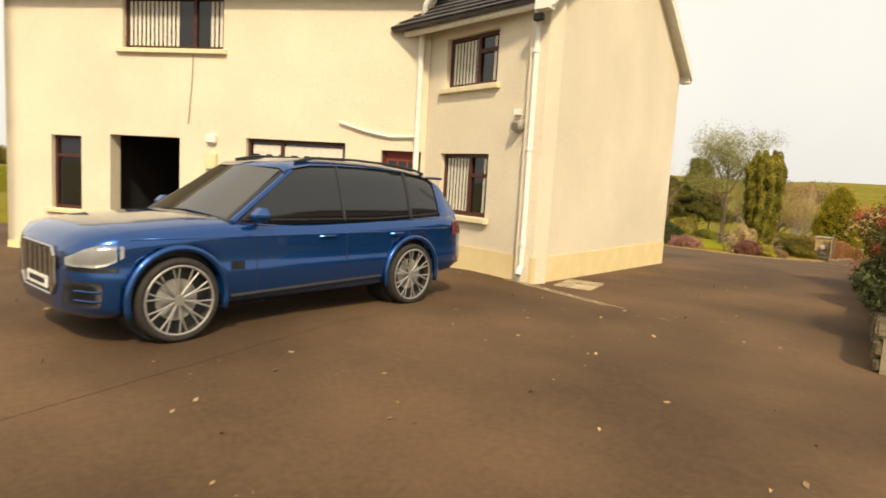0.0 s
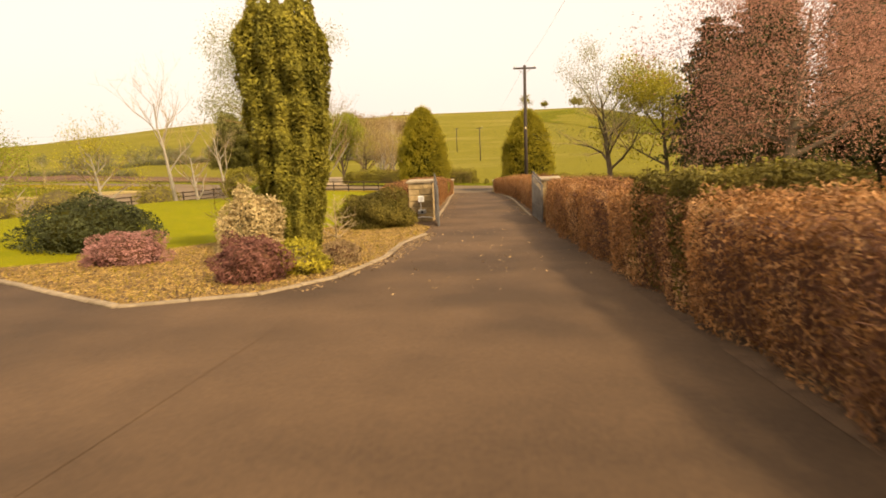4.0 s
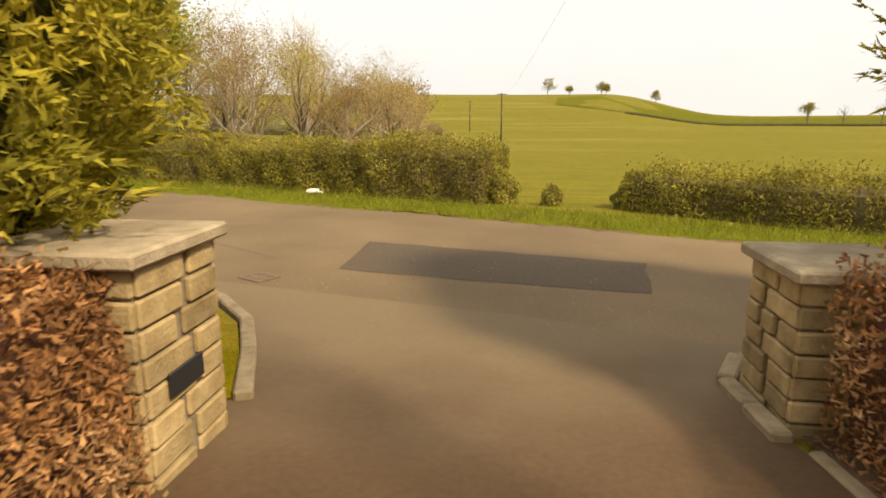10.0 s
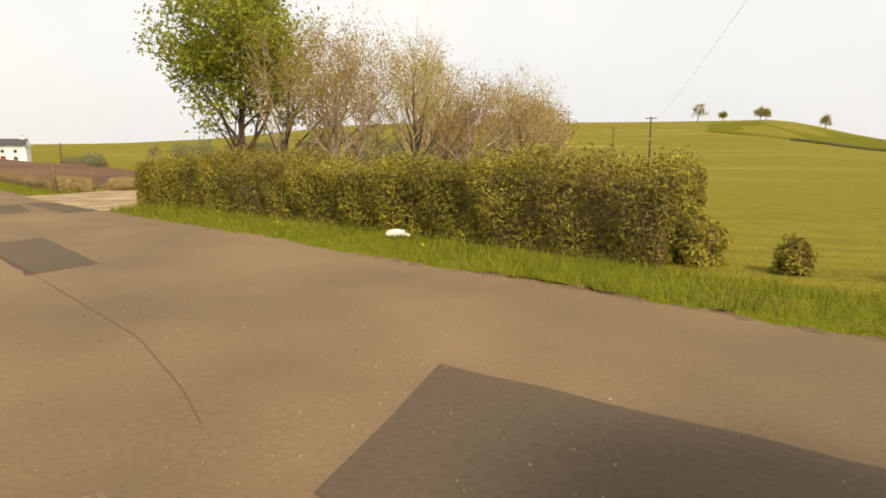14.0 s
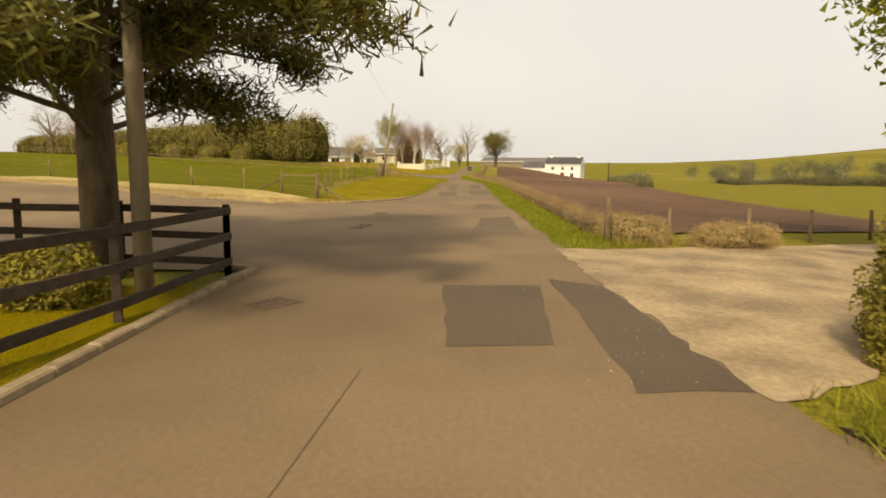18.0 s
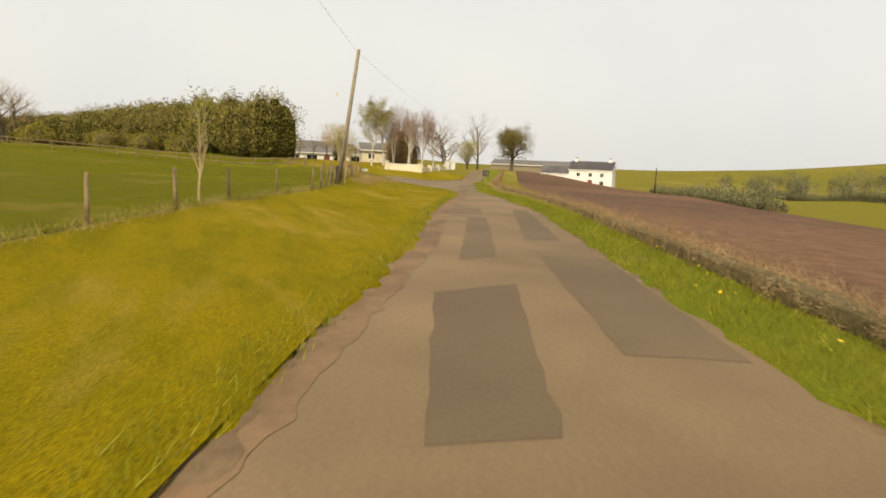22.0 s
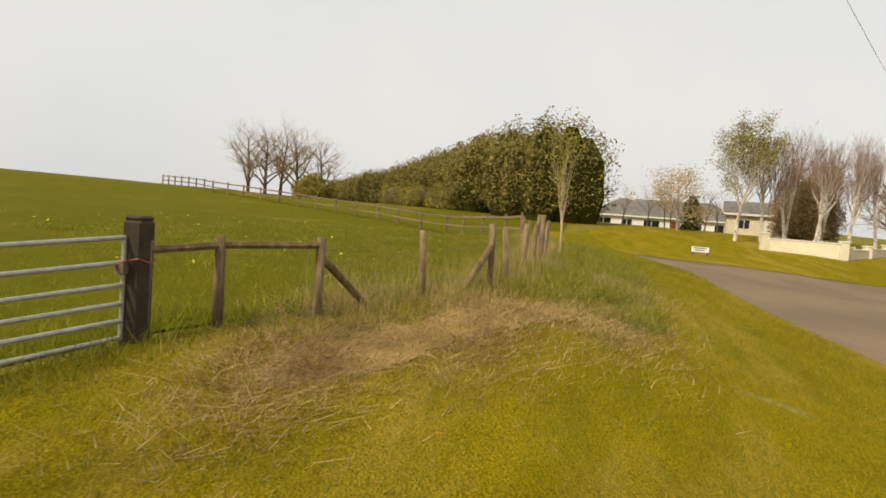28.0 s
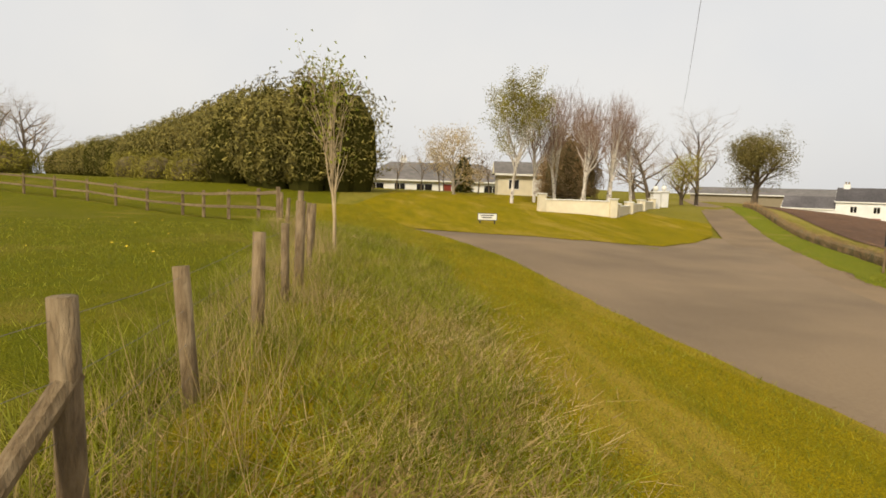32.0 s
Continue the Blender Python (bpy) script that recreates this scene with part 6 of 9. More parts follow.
        prof = [(0.312, -0.12), (0.35, -0.125), (0.378, -0.10), (0.384, 0), (0.378, 0.10), (0.355, 0.128), (0.322, 0.12), (0.3, 0.0)]
        ring = []
        for k in range(40):
            a = 2 * math.pi * k / 40
            ring.append([ty.verts.new((ax + r_ * math.cos(a), sy * (0.872 + d_), 0.382 + r_ * math.sin(a))) for r_, d_ in prof])
        for k in range(40):
            for j in range(len(prof)):
                ty.faces.new((ring[k][j], ring[(k + 1) % 40][j], ring[(k + 1) % 40][(j + 1) % len(prof)], ring[k][(j + 1) % len(prof)]))
        bmesh.ops.recalc_face_normals(ty, faces=ty.faces[:])
        wheel = part("tyre", ty, M_TYRE, car, smooth=True)
        rim = bmesh.new()
        bmesh.ops.create_cone(rim, cap_ends=True, segments=36, radius1=0.305, radius2=0.305, depth=0.04, matrix=pose(ax, sy * 0.88, 0.382, 90))
        part("wheel_back", rim, M_BLACK, wheel)
        disc = bmesh.new()
        bmesh.ops.create_cone(disc, cap_ends=True, segments=30, radius1=0.19, radius2=0.19, depth=0.02, matrix=pose(ax, sy * 0.91, 0.382, 90))
        part("brake_disc", disc, M_GALV, wheel)
        part("rim_ring", tube(bmesh.new(), [(ax + 0.309 * math.cos(a), sy * 0.987, 0.382 + 0.309 * math.sin(a)) for a in np.linspace(0, 2 * math.pi, 41)], 0.013, 6, cap=False), M_ALLOY, wheel)
        for k in range(10):
            for da in (-0.11, 0.11):
                a0 = 2 * math.pi * k / 10 + 0.2
                a1 = a0 + da
                part("spoke", tube(bmesh.new(), [(ax + 0.05 * math.cos(a0), sy * 0.962, 0.382 + 0.05 * math.sin(a0)), (ax + 0.17 * math.cos(a0 + da * 0.4), sy * 0.975, 0.382 + 0.17 * math.sin(a0 + da * 0.4)), (ax + 0.303 * math.cos(a1), sy * 0.982, 0.382 + 0.303 * math.sin(a1))], [0.015, 0.008, 0.009], 6), M_ALLOY, wheel)
        hub = bmesh.new()
        bmesh.ops.create_cone(hub, cap_ends=True, segments=16, radius1=0.05, radius2=0.05, depth=0.05, matrix=pose(ax, sy * 0.955, 0.382, 90))
        part("hub_cap", hub, M_ALLOY, wheel)
grille = part("grille", bx(2.204, 2.309, -0.43, 0.43, 0.4, 0.84, bevel=0.05), M_BLACK, car, "black front grille in a bright frame")
part("grille_frame", tube(bmesh.new(), [(2.311, y, z) for y, z in ((-0.34, 0.42), (-0.42, 0.52), (-0.42, 0.76), (-0.36, 0.83), (0.36, 0.83), (0.42, 0.76), (0.42, 0.52), (0.34, 0.42), (-0.34, 0.42))], 0.012, 6, cap=False), M_CHROME, grille)
for i in range(6):
    y = -0.33 + i * 0.132
    part("grille_bar", tube(bmesh.new(), [(2.311, y, 0.44), (2.313, y, 0.81)], 0.007, 6), M_IRON, grille)
part("number_plate_front", bx(2.31, 2.32, -0.26, 0.26, 0.46, 0.56), M_WHITE, car)
part("number_plate_bar", bx(2.32, 2.322, -0.2, 0.2, 0.485, 0.535), M_BLACK, car)
part("roof_aerial", tube(bmesh.new(), [(-1.78, 0, 1.67), (-1.94, 0, 1.75)], [0.04, 0.008], 6), M_BLUE, car)

# ---- drive: piers, gates, kerbs, hedges ----
def gz(x, y):
    return float(ground_z(x, y))


def stone_pier(name, x0, x1, y0, y1, h, label, cap=0.08, course=0.19, plaque=False):
    """A square pier of coursed sandstone blocks under a thick coping."""
    z = min(gz(x0, y0), gz(x1, y1)) - 0.05
    root = empty(name, ((x0 + x1) / 2, (y0 + y1) / 2, z))
    w, d = (x1 - x0) / 2, (y1 - y0) / 2
    part("mortar_core", bx(-w + 0.025, w - 0.025, -d + 0.025, d - 0.025, 0, h - 0.001), M_MORTAR, root)
    n = int(h / course)
    ch = h / n
    r = random.Random(name + str(x0))
    for i in range(n):
        for axis_i, (ln, off) in enumerate(((w, d), (d, w))):
            for sg in (-1, 1):
                edges = [-ln]
                while edges[-1] < ln - 0.01:
                    edges.append(min(ln, edges[-1] + r.uniform(0.22, 0.5)))
                    if ln - edges[-1] < 0.12:
                        edges[-1] = ln
                for a, b in zip(edges[:-1], edges[1:]):
                    if b - a < 0.03:
                        continue
                    pr = r.uniform(0.0, 0.018)
                    lo, hi = sorted((sg * (off - 0.03), sg * (off + pr)))
                    g = 0.007
                    if axis_i == 0:
                        bm = bx(a + g, b - g, lo, hi, i * ch + g, (i + 1) * ch - g, bevel=0.012)
                    else:
                        bm = bx(lo, hi, a + g + 0.026, b - g - 0.026, i * ch + g, (i + 1) * ch - g, bevel=0.012)
                    part("stone_block", bm, M_STONE, root)
    part("coping", bx(-w - 0.06, w + 0.06, -d - 0.06, d + 0.06, h, h + cap, bevel=0.015), M_CAP, root, "flat pale coping slab")
    if plaque:
        part("slate_plaque", bx(w + 0.019, w + 0.035, -0.22, 0.1, h * 0.42, h * 0.42 + 0.13, bevel=0.004), M_BLACK, root, "small dark slate plaque")
    return tagged(root, label, "gate pier")


stone_pier("gate_pier", 1.98, 2.76, -34.5, -33.72, 1.36, "square sandstone gate pier with flat coping")
stone_pier("gate_pier", 6.12, 6.9, -34.5, -33.72, 1.3, "square sandstone gate pier with flat coping")
stone_pier("entrance_pier", 0.42, 1.15, -3.52, -2.74, 1.2, "coursed sandstone entrance pier beside the beech hedge", course=0.135, plaque=True)
stone_pier("entrance_pier", 4.44, 5.16, -2.42, -1.66, 1.0, "coursed sandstone entrance pier in shade", course=0.135)


def iron_gate(hinge, end, h0, h1, label):
    """An open ornamental gate leaf: frame, bars, finials, scrolls and a solid lower panel."""
    hx, hy = hinge
    ex, ey = end
    ln = math.hypot(ex - hx, ey - hy)
    z = gz(hx, hy) + 0.1
    root = empty("iron_gate", (hx, hy, z), math.degrees(math.atan2(ey - hy, ex - hx)))

    def top(s):
        return h0 + (h1 - h0) * (0.5 - 0.5 * math.cos(math.pi * s / ln))

    part("hinge_stile", bx(0, 0.05, -0.025, 0.025, 0, top(0), bevel=0.004), M_GATE, root)
    part("lock_stile", bx(ln - 0.06, ln, -0.03, 0.03, 0, top(ln), bevel=0.004), M_GATE, root)
    part("top_rail", tube(bmesh.new(), [(s, 0, top(s)) for s in np.linspace(0, ln, 14)], 0.022, 6), M_GATE, root)
    part("mid_rail", bx(0.05, ln - 0.06, -0.018, 0.018, 0.42, 0.46), M_GATE, root)
    part("bottom_rail", bx(0.05, ln - 0.06, -0.018, 0.018, 0.02, 0.06), M_GATE, root)
    n = 9
    for i in range(n):
        s = 0.05 + (ln - 0.11) * (i + 0.5) / n
        part("bar", bx(s - 0.009, s + 0.009, -0.009, 0.009, 0.46, top(s)), M_GATE, root)
        part("finial", tube(bmesh.new(), [(s, 0, top(s)), (s, 0, top(s) + 0.06), (s, 0, top(s) + 0.1), (s, 0, top(s) + 0.16)], [0.009, 0.01, 0.024, 0.003], 6), M_GATE, root, "spear finial")
    for i in range(26):
        s = 0.06 + (ln - 0.13) * (i + 0.5) / 26
        part("panel_slat", bx(s - 0.017, s + 0.017, -0.006 - 0.006 * (i % 2), 0.006, 0.06, top(s) - 0.2), M_GATE, root)
    for c, zz in ((0.32, 0.78), (0.68, 0.74)):
        for dx, dz, rr in ((-0.07, 0, 0.075), (0.07, 0, 0.075), (0, 0.12, 0.08), (0, -0.13, 0.06)):
            part("scroll", tube(bmesh.new(), [(ln * c + dx + rr * (1 - 0.025 * k) * math.cos(k * 0.42), 0, zz + dz + rr * (1 - 0.025 * k) * math.sin(k * 0.42)) for k in range(17)], 0.008, 5), M_GATE, root)
    return tagged(root, label, "gate", "driveway gates")


iron_gate((2.86, -34.55), (3.12, -36.3), 1.34, 1.2, "grey wrought-iron gate leaf standing open")
iron_gate((6.02, -34.55), (6.2, -36.3), 1.3, 1.16, "grey wrought-iron gate leaf standing open")
gm = empty("gate_motor", (2.42, -34.62, gz(2.42, -34.6)))
part("control_box", bx(-0.1, 0.08, -0.12, 0.0, 0.66, 0.86, bevel=0.015), M_WHITE, gm)
part("motor_box", bx(-0.12, 0.14, -0.16, 0.0, 0.28, 0.42, bevel=0.02), M_GALV, gm)
part("motor_knob", tube(bmesh.new(), [(0.02, -0.16, 0.35), (0.02, -0.19, 0.35)], 0.035, 10), M_BLACK, gm)
part("arm", tube(bmesh.new(), [(-0.14, -0.14, 0.16), (0.0, -0.2, 0.2), (0.38, -0.42, 0.2)], 0.016, 6), M_WHITE, gm)
part("conduit", tube(bmesh.new(), [(-0.03, -0.02, 0.42), (-0.03, -0.02, 0.66)], 0.012, 6), M_WHITE, gm)
tagged(gm, "white gate motor boxes fixed to the pier", "gate motor")


def kerb_run(name, line, label, length=0.9, w=0.13, h=0.09, material=None, up=0.07):
    """Separate kerb stones along a line of the plan."""
    root = empty(name, (line[0][0], line[0][1], gz(*line[0])))
    root["kind"] = "structure"
    line = [Vector(p) for p in line]
    for a, b in zip(line[:-1], line[1:]):
        n = max(1, round((b - a).length / length))
        for i in range(n):
            p, q = a.lerp(b, i / n), a.lerp(b, (i + 1) / n)
            mid = (p + q) / 2
            d = q - p
            zz = [gz(p.x, p.y), gz(q.x, q.y)]
            m = Matrix.Translation((mid.x - line[0].x, mid.y - line[0].y, (zz[0] + zz[1]) / 2 - gz(*line[0]))) @ Matrix.Rotation(math.atan2(d.y, d.x), 4, "Z") @ Matrix.Rotation(-math.atan2(zz[1] - zz[0], d.length), 4, "Y")
            part("kerb_stone", box(bmesh.new(), -d.length / 2 + 0.006, d.length / 2 - 0.006, -w / 2, w / 2, -0.1, up + random.uniform(-0.008, 0.008), m=m, bevel=0.018), material or M_KERB, root)
    return tagged(root, label, "kerb", kind="structure")


kerb_run("kerb_drive", [(2.78, -33.6), (2.37, -24), (1.77, -14), (1.15, -3.9)], "sandy concrete edging beside the driveway", w=0.11, up=0.05)
kerb_run("kerb_drive_right", [(6.02, -33.6), (5.72, -24), (5.22, -14), (4.48, -2.7)], "sandy concrete edging beside the driveway", w=0.09, up=0.03)
kerb_run("kerb_corner", [(1.08, -2.4), (0.72, -1.5), (0.3, -0.6), (-0.35, 0.2), (-1.2, 0.85), (-3.0, 1.7), (-7.8, 4.55), (-13.7, 6.78), (-17.4, 8.5), (-18.3, 9.0), (-18.9, 8.6)], "concrete kerb curving out of the driveway", length=0.6)
kerb_run("kerb_corner_right", [(4.36, -2.6), (4.34, -1.7), (4.6, -1.15), (5.3, -1.05), (6.2, -1.5), (8.0, -2.3), (14, -5.1)], "concrete kerb curving out of the driveway", length=0.6)
kerb_run("kerb_side_road", [(-43.6, 0.8), (-41.5, 2.5), (-37.5, 5.7), (-34.4, 8.9), (-33.2, 11.7), (-33.5, 14.7), (-35.0, 17.1), (-37.2, 18.95)], "concrete kerb round the corner of a side road", length=0.7)
kerb_run("kerb_bed", [(2.98, -38.6), (2.68, -40.6), (2.72, -43), (2.35, -45.2), (1.6, -46.5), (0, -47.2), (-5, -44), (-9, -41), (-16, -36)], "low edging of the planted bed", length=0.7, up=0.04)
# grassed corners outside the piers, and beds
sheet("verge_corner", [(1.0, -2.4), (0.64, -1.5), (0.22, -0.64), (-0.4, 0.1), (-1.25, 0.75), (-7.8, 4.45), (-13.7, 6.68), (-17.4, 8.4), (-17.6, 6.4), (-8, 2.6), (-1.5, -1.2), (-0.4, -3.0)], M_MOWN, 0.02, "mossy yellow grass corner inside the kerb", category="verge")
sheet("bed", [(3.08, -38.4), (2.75, -40.5), (2.8, -43), (2.45, -45.2), (1.55, -46.4), (0, -47.1), (-5, -43.9), (-3.5, -41.5), (-1.5, -37), (1.2, -33.6), (2.75, -33.5), (2.95, -36)], M_EARTH, 0.010, "planted bed strewn with dry leaves", category="bed")

HEDGE_L = [(1.6, -33.3), (1.22, -24), (0.62, -14), (0.24, -3.56)]
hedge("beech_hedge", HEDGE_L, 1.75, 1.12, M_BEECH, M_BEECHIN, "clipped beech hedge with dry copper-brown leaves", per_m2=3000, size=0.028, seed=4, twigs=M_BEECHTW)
# fewer leaves here, so the dark core stands in for this hedge's shade
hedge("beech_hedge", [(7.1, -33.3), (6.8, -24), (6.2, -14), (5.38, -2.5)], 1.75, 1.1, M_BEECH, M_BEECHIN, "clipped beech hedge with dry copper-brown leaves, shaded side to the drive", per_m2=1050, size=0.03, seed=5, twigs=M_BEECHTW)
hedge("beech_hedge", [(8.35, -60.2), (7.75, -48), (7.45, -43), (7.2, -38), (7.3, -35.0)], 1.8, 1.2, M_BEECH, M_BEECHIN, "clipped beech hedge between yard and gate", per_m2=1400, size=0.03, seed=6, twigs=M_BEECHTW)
hedge("garden_hedge", [(8.0, -47.6), (7.8, -45.4)], 2.0, 1.42, M_JUN, M_LEYLIN, "dark green evergreen bush grown into the hedge", per_m2=1500, size=0.04, seed=8)


def cone_tree(name, at, r, h, label, n=26000, seed=1, leaf=None, size=0.13, base=0.0, power=0.62, lump=0.12):
    """Dense clipped conifer: drooping sprays over an inner body painted shade-dark."""
    rr = np.random.default_rng(seed)
    z0 = gz(*at)
    root = empty(name, (at[0], at[1], z0 - 0.05))
    u = rr.uniform(0, 1, n) ** 0.8
    a = rr.uniform(0, 2 * math.pi, n)

    def radius(u_, a_):
        body = np.clip(1 - u_ ** 2.3, 0, 1) ** 0.66 * np.where(u_ < 0.12, 0.85 + 1.2 * u_, 1)
        return r * body * (1 + lump * np.sin(a_ * 5 + u_ * 9 + seed) * np.sin(u_ * 23 + a_ * 2) + 0.05 * np.sin(a_ * 13 + u_ * 31))

    k = 26
    m = n // k
    u, a = u[:m], a[:m]
    rad = radius(u, a) * (1 - 0.10 * rr.uniform(0, 1, m)) + rr.normal(size=m) * 0.05 - 0.1
    c = np.stack([rad * np.cos(a), rad * np.sin(a), base + u * (h - base)], 1)
    out = np.stack([np.cos(a), np.sin(a), rr.uniform(-0.1, 0.9, m)], 1) + rr.normal(size=(m, 3)) * 0.35
    out /= np.linalg.norm(out, axis=1)[:, None]
    s = np.tile(np.linspace(0, 1, k), m)[:, None]
    ln = np.repeat(rr.uniform(0.16, 0.34, m), k)[:, None]
    o = np.repeat(out, k, 0)
    curl = np.repeat(rr.normal(size=(m, 3)) * 0.35, k, 0)
    pts = np.repeat(c, k, 0) + o * s * ln + curl * ln * s * s + rr.normal(size=(m * k, 3)) * 0.035 * (1.2 - s)
    pts[:, 2] = np.clip(pts[:, 2], 0.02, None)
    nor = np.repeat(np.stack([np.cos(a), np.sin(a), np.full(m, 0.6)], 1), k, 0)
    ax = o + curl * s * 1.5 + rr.normal(size=o.shape) * 0.45
    ax /= np.linalg.norm(ax, axis=1)[:, None]
    wd = np.cross(ax, rr.normal(size=o.shape) + nor)
    wd /= np.linalg.norm(wd, axis=1)[:, None] + 1e-9
    lg = size * rr.uniform(0.8, 1.8, (m * k, 1))
    fo = fast("sprays", np.stack([pts - wd * size * 0.32, pts + ax * lg * 1.35, pts + wd * size * 0.32], 1).reshape(-1, 3), 3, leaf or M_LEYL, root)
    fo["kind"] = "stuff"
    v, f = [], []
    nr, na = 12, 18
    for i in range(nr + 1):
        ui = i / nr
        for k in range(na):
            ak = 2 * math.pi * k / na
            q = float(radius(np.array(ui), np.array(ak))) * 0.8
            v.append((q * math.cos(ak), q * math.sin(ak), base + ui * (h - base) * 0.985))
    for i in range(nr):
        for k in range(na):
            f.append((i * na + k, i * na + (k + 1) % na, (i + 1) * na + (k + 1) % na, (i + 1) * na + k))
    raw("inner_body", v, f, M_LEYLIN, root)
    part("trunk", tube(bmesh.new(), [(0, 0, -0.1), (0, 0, max(base, 0.3) + 0.4)], 0.14, 8), M_BARK, root)
    return tagged(root, label, "conifer", "pair of conifers")


cone_tree("clipped_conifer", (-1.25, -3.2), 2.02, 7.1, "tall clipped golden-green conifer by the entrance", seed=2, base=1.0, n=200000, size=0.045, power=0.46)
cone_tree("clipped_conifer", (7.4, -2.4), 2.1, 6.6, "tall clipped dark green conifer beside a pole", seed=3, base=0.95, n=160000, size=0.046, power=0.46)


def column_tree(name, at, r, h, label, leaf, seed=1, n=52000):
    rr = np.random.default_rng(seed)
    root = empty(name, (at[0], at[1], gz(*at) - 0.05))
    u, a = rr.uniform(0, 1, n), rr.uniform(0, 2 * math.pi, n)
    prof = np.interp(u, [0, 0.1, 0.5, 0.85, 1], [0.42, 0.55, 0.92, 1.0, 0.6])
    rad = r * prof * (1 + 0.13 * np.sin(a * 11 + 1.5 * np.sin(u * 9)) + 0.06 * np.sin(a * 4 + u * 6) + 0.06 * np.sin(u * 40 + a * 3)) * (1 - 0.15 * rr.uniform(0, 1, n) ** 2)
    pts = np.stack([rad * np.cos(a), rad * np.sin(a), u * h * (1 + 0.03 * np.sin(a * 7))], 1)
    nor = np.stack([np.cos(a), np.sin(a), np.full(n, 0.6)], 1)
    fo = fast("foliage", cards(pts, 0.045, 2.6, nor, 0.8), 4, leaf, root)
    fo["kind"] = "stuff"
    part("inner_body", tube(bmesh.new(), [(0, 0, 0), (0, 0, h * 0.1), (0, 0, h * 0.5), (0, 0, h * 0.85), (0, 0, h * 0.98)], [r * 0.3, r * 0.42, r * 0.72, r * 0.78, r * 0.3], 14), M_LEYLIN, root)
    return tagged(root, label, "yew tree")


column_tree("columnar_yew", (0.6, -41.7), 0.86, 5.2, "upright columnar yew with olive-green foliage", M_OLIVE, 5)
shrub("flowering_shrub", (0.28, -43.45), (0.64, 0.62, 0.92), "cream and pale orange leaved shrub", M_CREAMFL, 2600, 0.09, 2)
shrub("low_shrub", (1.45, -44.6), (0.62, 0.55, 0.4), "low yellow-green shrub in the leaf-strewn bed", M_LEYL, 1500, 0.07, 3)
shrub("heather_mound", (2.0, -43.6), (0.4, 0.38, 0.3), "brown twiggy heather mound", M_TWIG, 1400, 0.05, 4, M_BEECHIN)
shrub("red_shrub", (1.02, -45.3), (0.6, 0.55, 0.52), "low red-brown leaved shrub", M_COPPER, 1500, 0.07, 5, M_BEECHIN)
shrub("pink_heather", (-2.6, -42.9), (0.9, 0.7, 0.45), "low pink flowering heather", M_BLOSSOM, 1800, 0.06, 6, M_BEECHIN)
shrub("juniper", (1.25, -36.0), (1.15, 1.0, 0.78), "spreading dark green juniper beside the gate pier", M_JUN, 9000, 0.05, 7, M_LEYLIN, aspect=2.6)
shrub("red_twig_shrub", (1.75, -33.0), (0.4, 0.4, 0.75), "small red-leaved shrub behind the gate pier", M_COPPER, 700, 0.06, 8, M_BEECHIN)
shrub("dark_shrub", (-5.0, -40.5), (1.5, 1.3, 0.9), "dense dark evergreen shrub on the lawn edge", M_YEW, 3200, 0.1, 9, M_LEYLIN)
tree("bare_shrub", (0.7, -39.0), 1.3, "low bare shrub with pale spreading branches in the bed", M_TWIGP, None, 1.7, 91, first=0.03, trunk_r=0.03, twig=M_TWIGP, kids=(15, 7, 5), levels=3, up=0.35, category="shrub")
tree("bare_shrub", (-1.6, -39.4), 1.9, "low bare shrub with pale spreading branches in the bed", M_TWIGP, None, 1.5, 92, first=0.03, trunk_r=0.03, twig=M_TWIG, kids=(15, 7, 5), levels=3, up=0.4, category="shrub")
for i, (x, y, h, lf) in enumerate([(-22.0, -15.0, 7.0, M_YELL), (-25.5, -22.0, 8.0, None), (-20.5, -25.5, 6.0, M_GREENL), (-28.0, -30.0, 8.5, M_YELL), (-18.5, -8.5, 5.5, None), (-23.0, -33.0, 7.0, None)]):
    tree("boundary_tree", (x, y), h, "scrubby half-bare tree on the garden boundary", M_BARKP, lf, 0.75, 300 + i, 0.11, 4, 0.25, first=0.1, trunk_r=0.13, twig=M_TWIG, kids=(10, 5, 4, 3), up=0.45, group="boundary trees")
for i, (x, y, r_) in enumerate([(-19.5, -12.5, 1.6), (-22.5, -18.5, 1.9), (-24.0, -26.0, 2.0), (-17.5, -30.0, 1.5)]):
    shrub("boundary_bush", (x, y), (r_, r_, r_ * 0.8), "olive scrub along the garden boundary", M_HAWL, 1300, 0.13, 310 + i, group="boundary scrub")
tree("blossom_tree", (-6.3, -23.8), 9.6, "spreading garden tree with pale buds on bare limbs", M_BARK, M_BUDS, 0.95, 11, 0.085, 22, 0.26, first=0.2, trunk_r=0.2, twig=M_TWIG, kids=(11, 7, 5, 4), up=0.5)
tree("fan_tree", (-10.2, -2.64), 9.4, "bare fan-shaped tree near the road fence", M_BARKP, None, 0.68, 13, first=0.12, trunk_r=0.16, twig=M_TWIG, kids=(14, 7, 5, 4), up=0.8)
tree("bare_tree", (-19.5, -1.5), 9.0, "slender bare tree inside the fence", M_BARKP, None, 0.5, 14, first=0.3, trunk_r=0.12, twig=M_TWIGP, kids=(8, 5, 4, 3), up=0.6)
tree("bare_tree", (-14.0, -20.0), 8.5, "slender bare tree on the lawn", M_BARKP, None, 0.6, 15, first=0.3, trunk_r=0.12, twig=M_TWIGP, kids=(8, 5, 4, 3), up=0.5)
shrub("laurel_bush", (-13.5, -11.5), (1.5, 1.4, 1.5), "rounded dark laurel bush on the lawn", M_HAWL, 3600, 0.13, 11)
shrub("small_bush", (-9.5, -17.5), (1.2, 0.9, 0.6), "pale green low shrub on the lawn", M_GREENL, 1800, 0.1, 12)

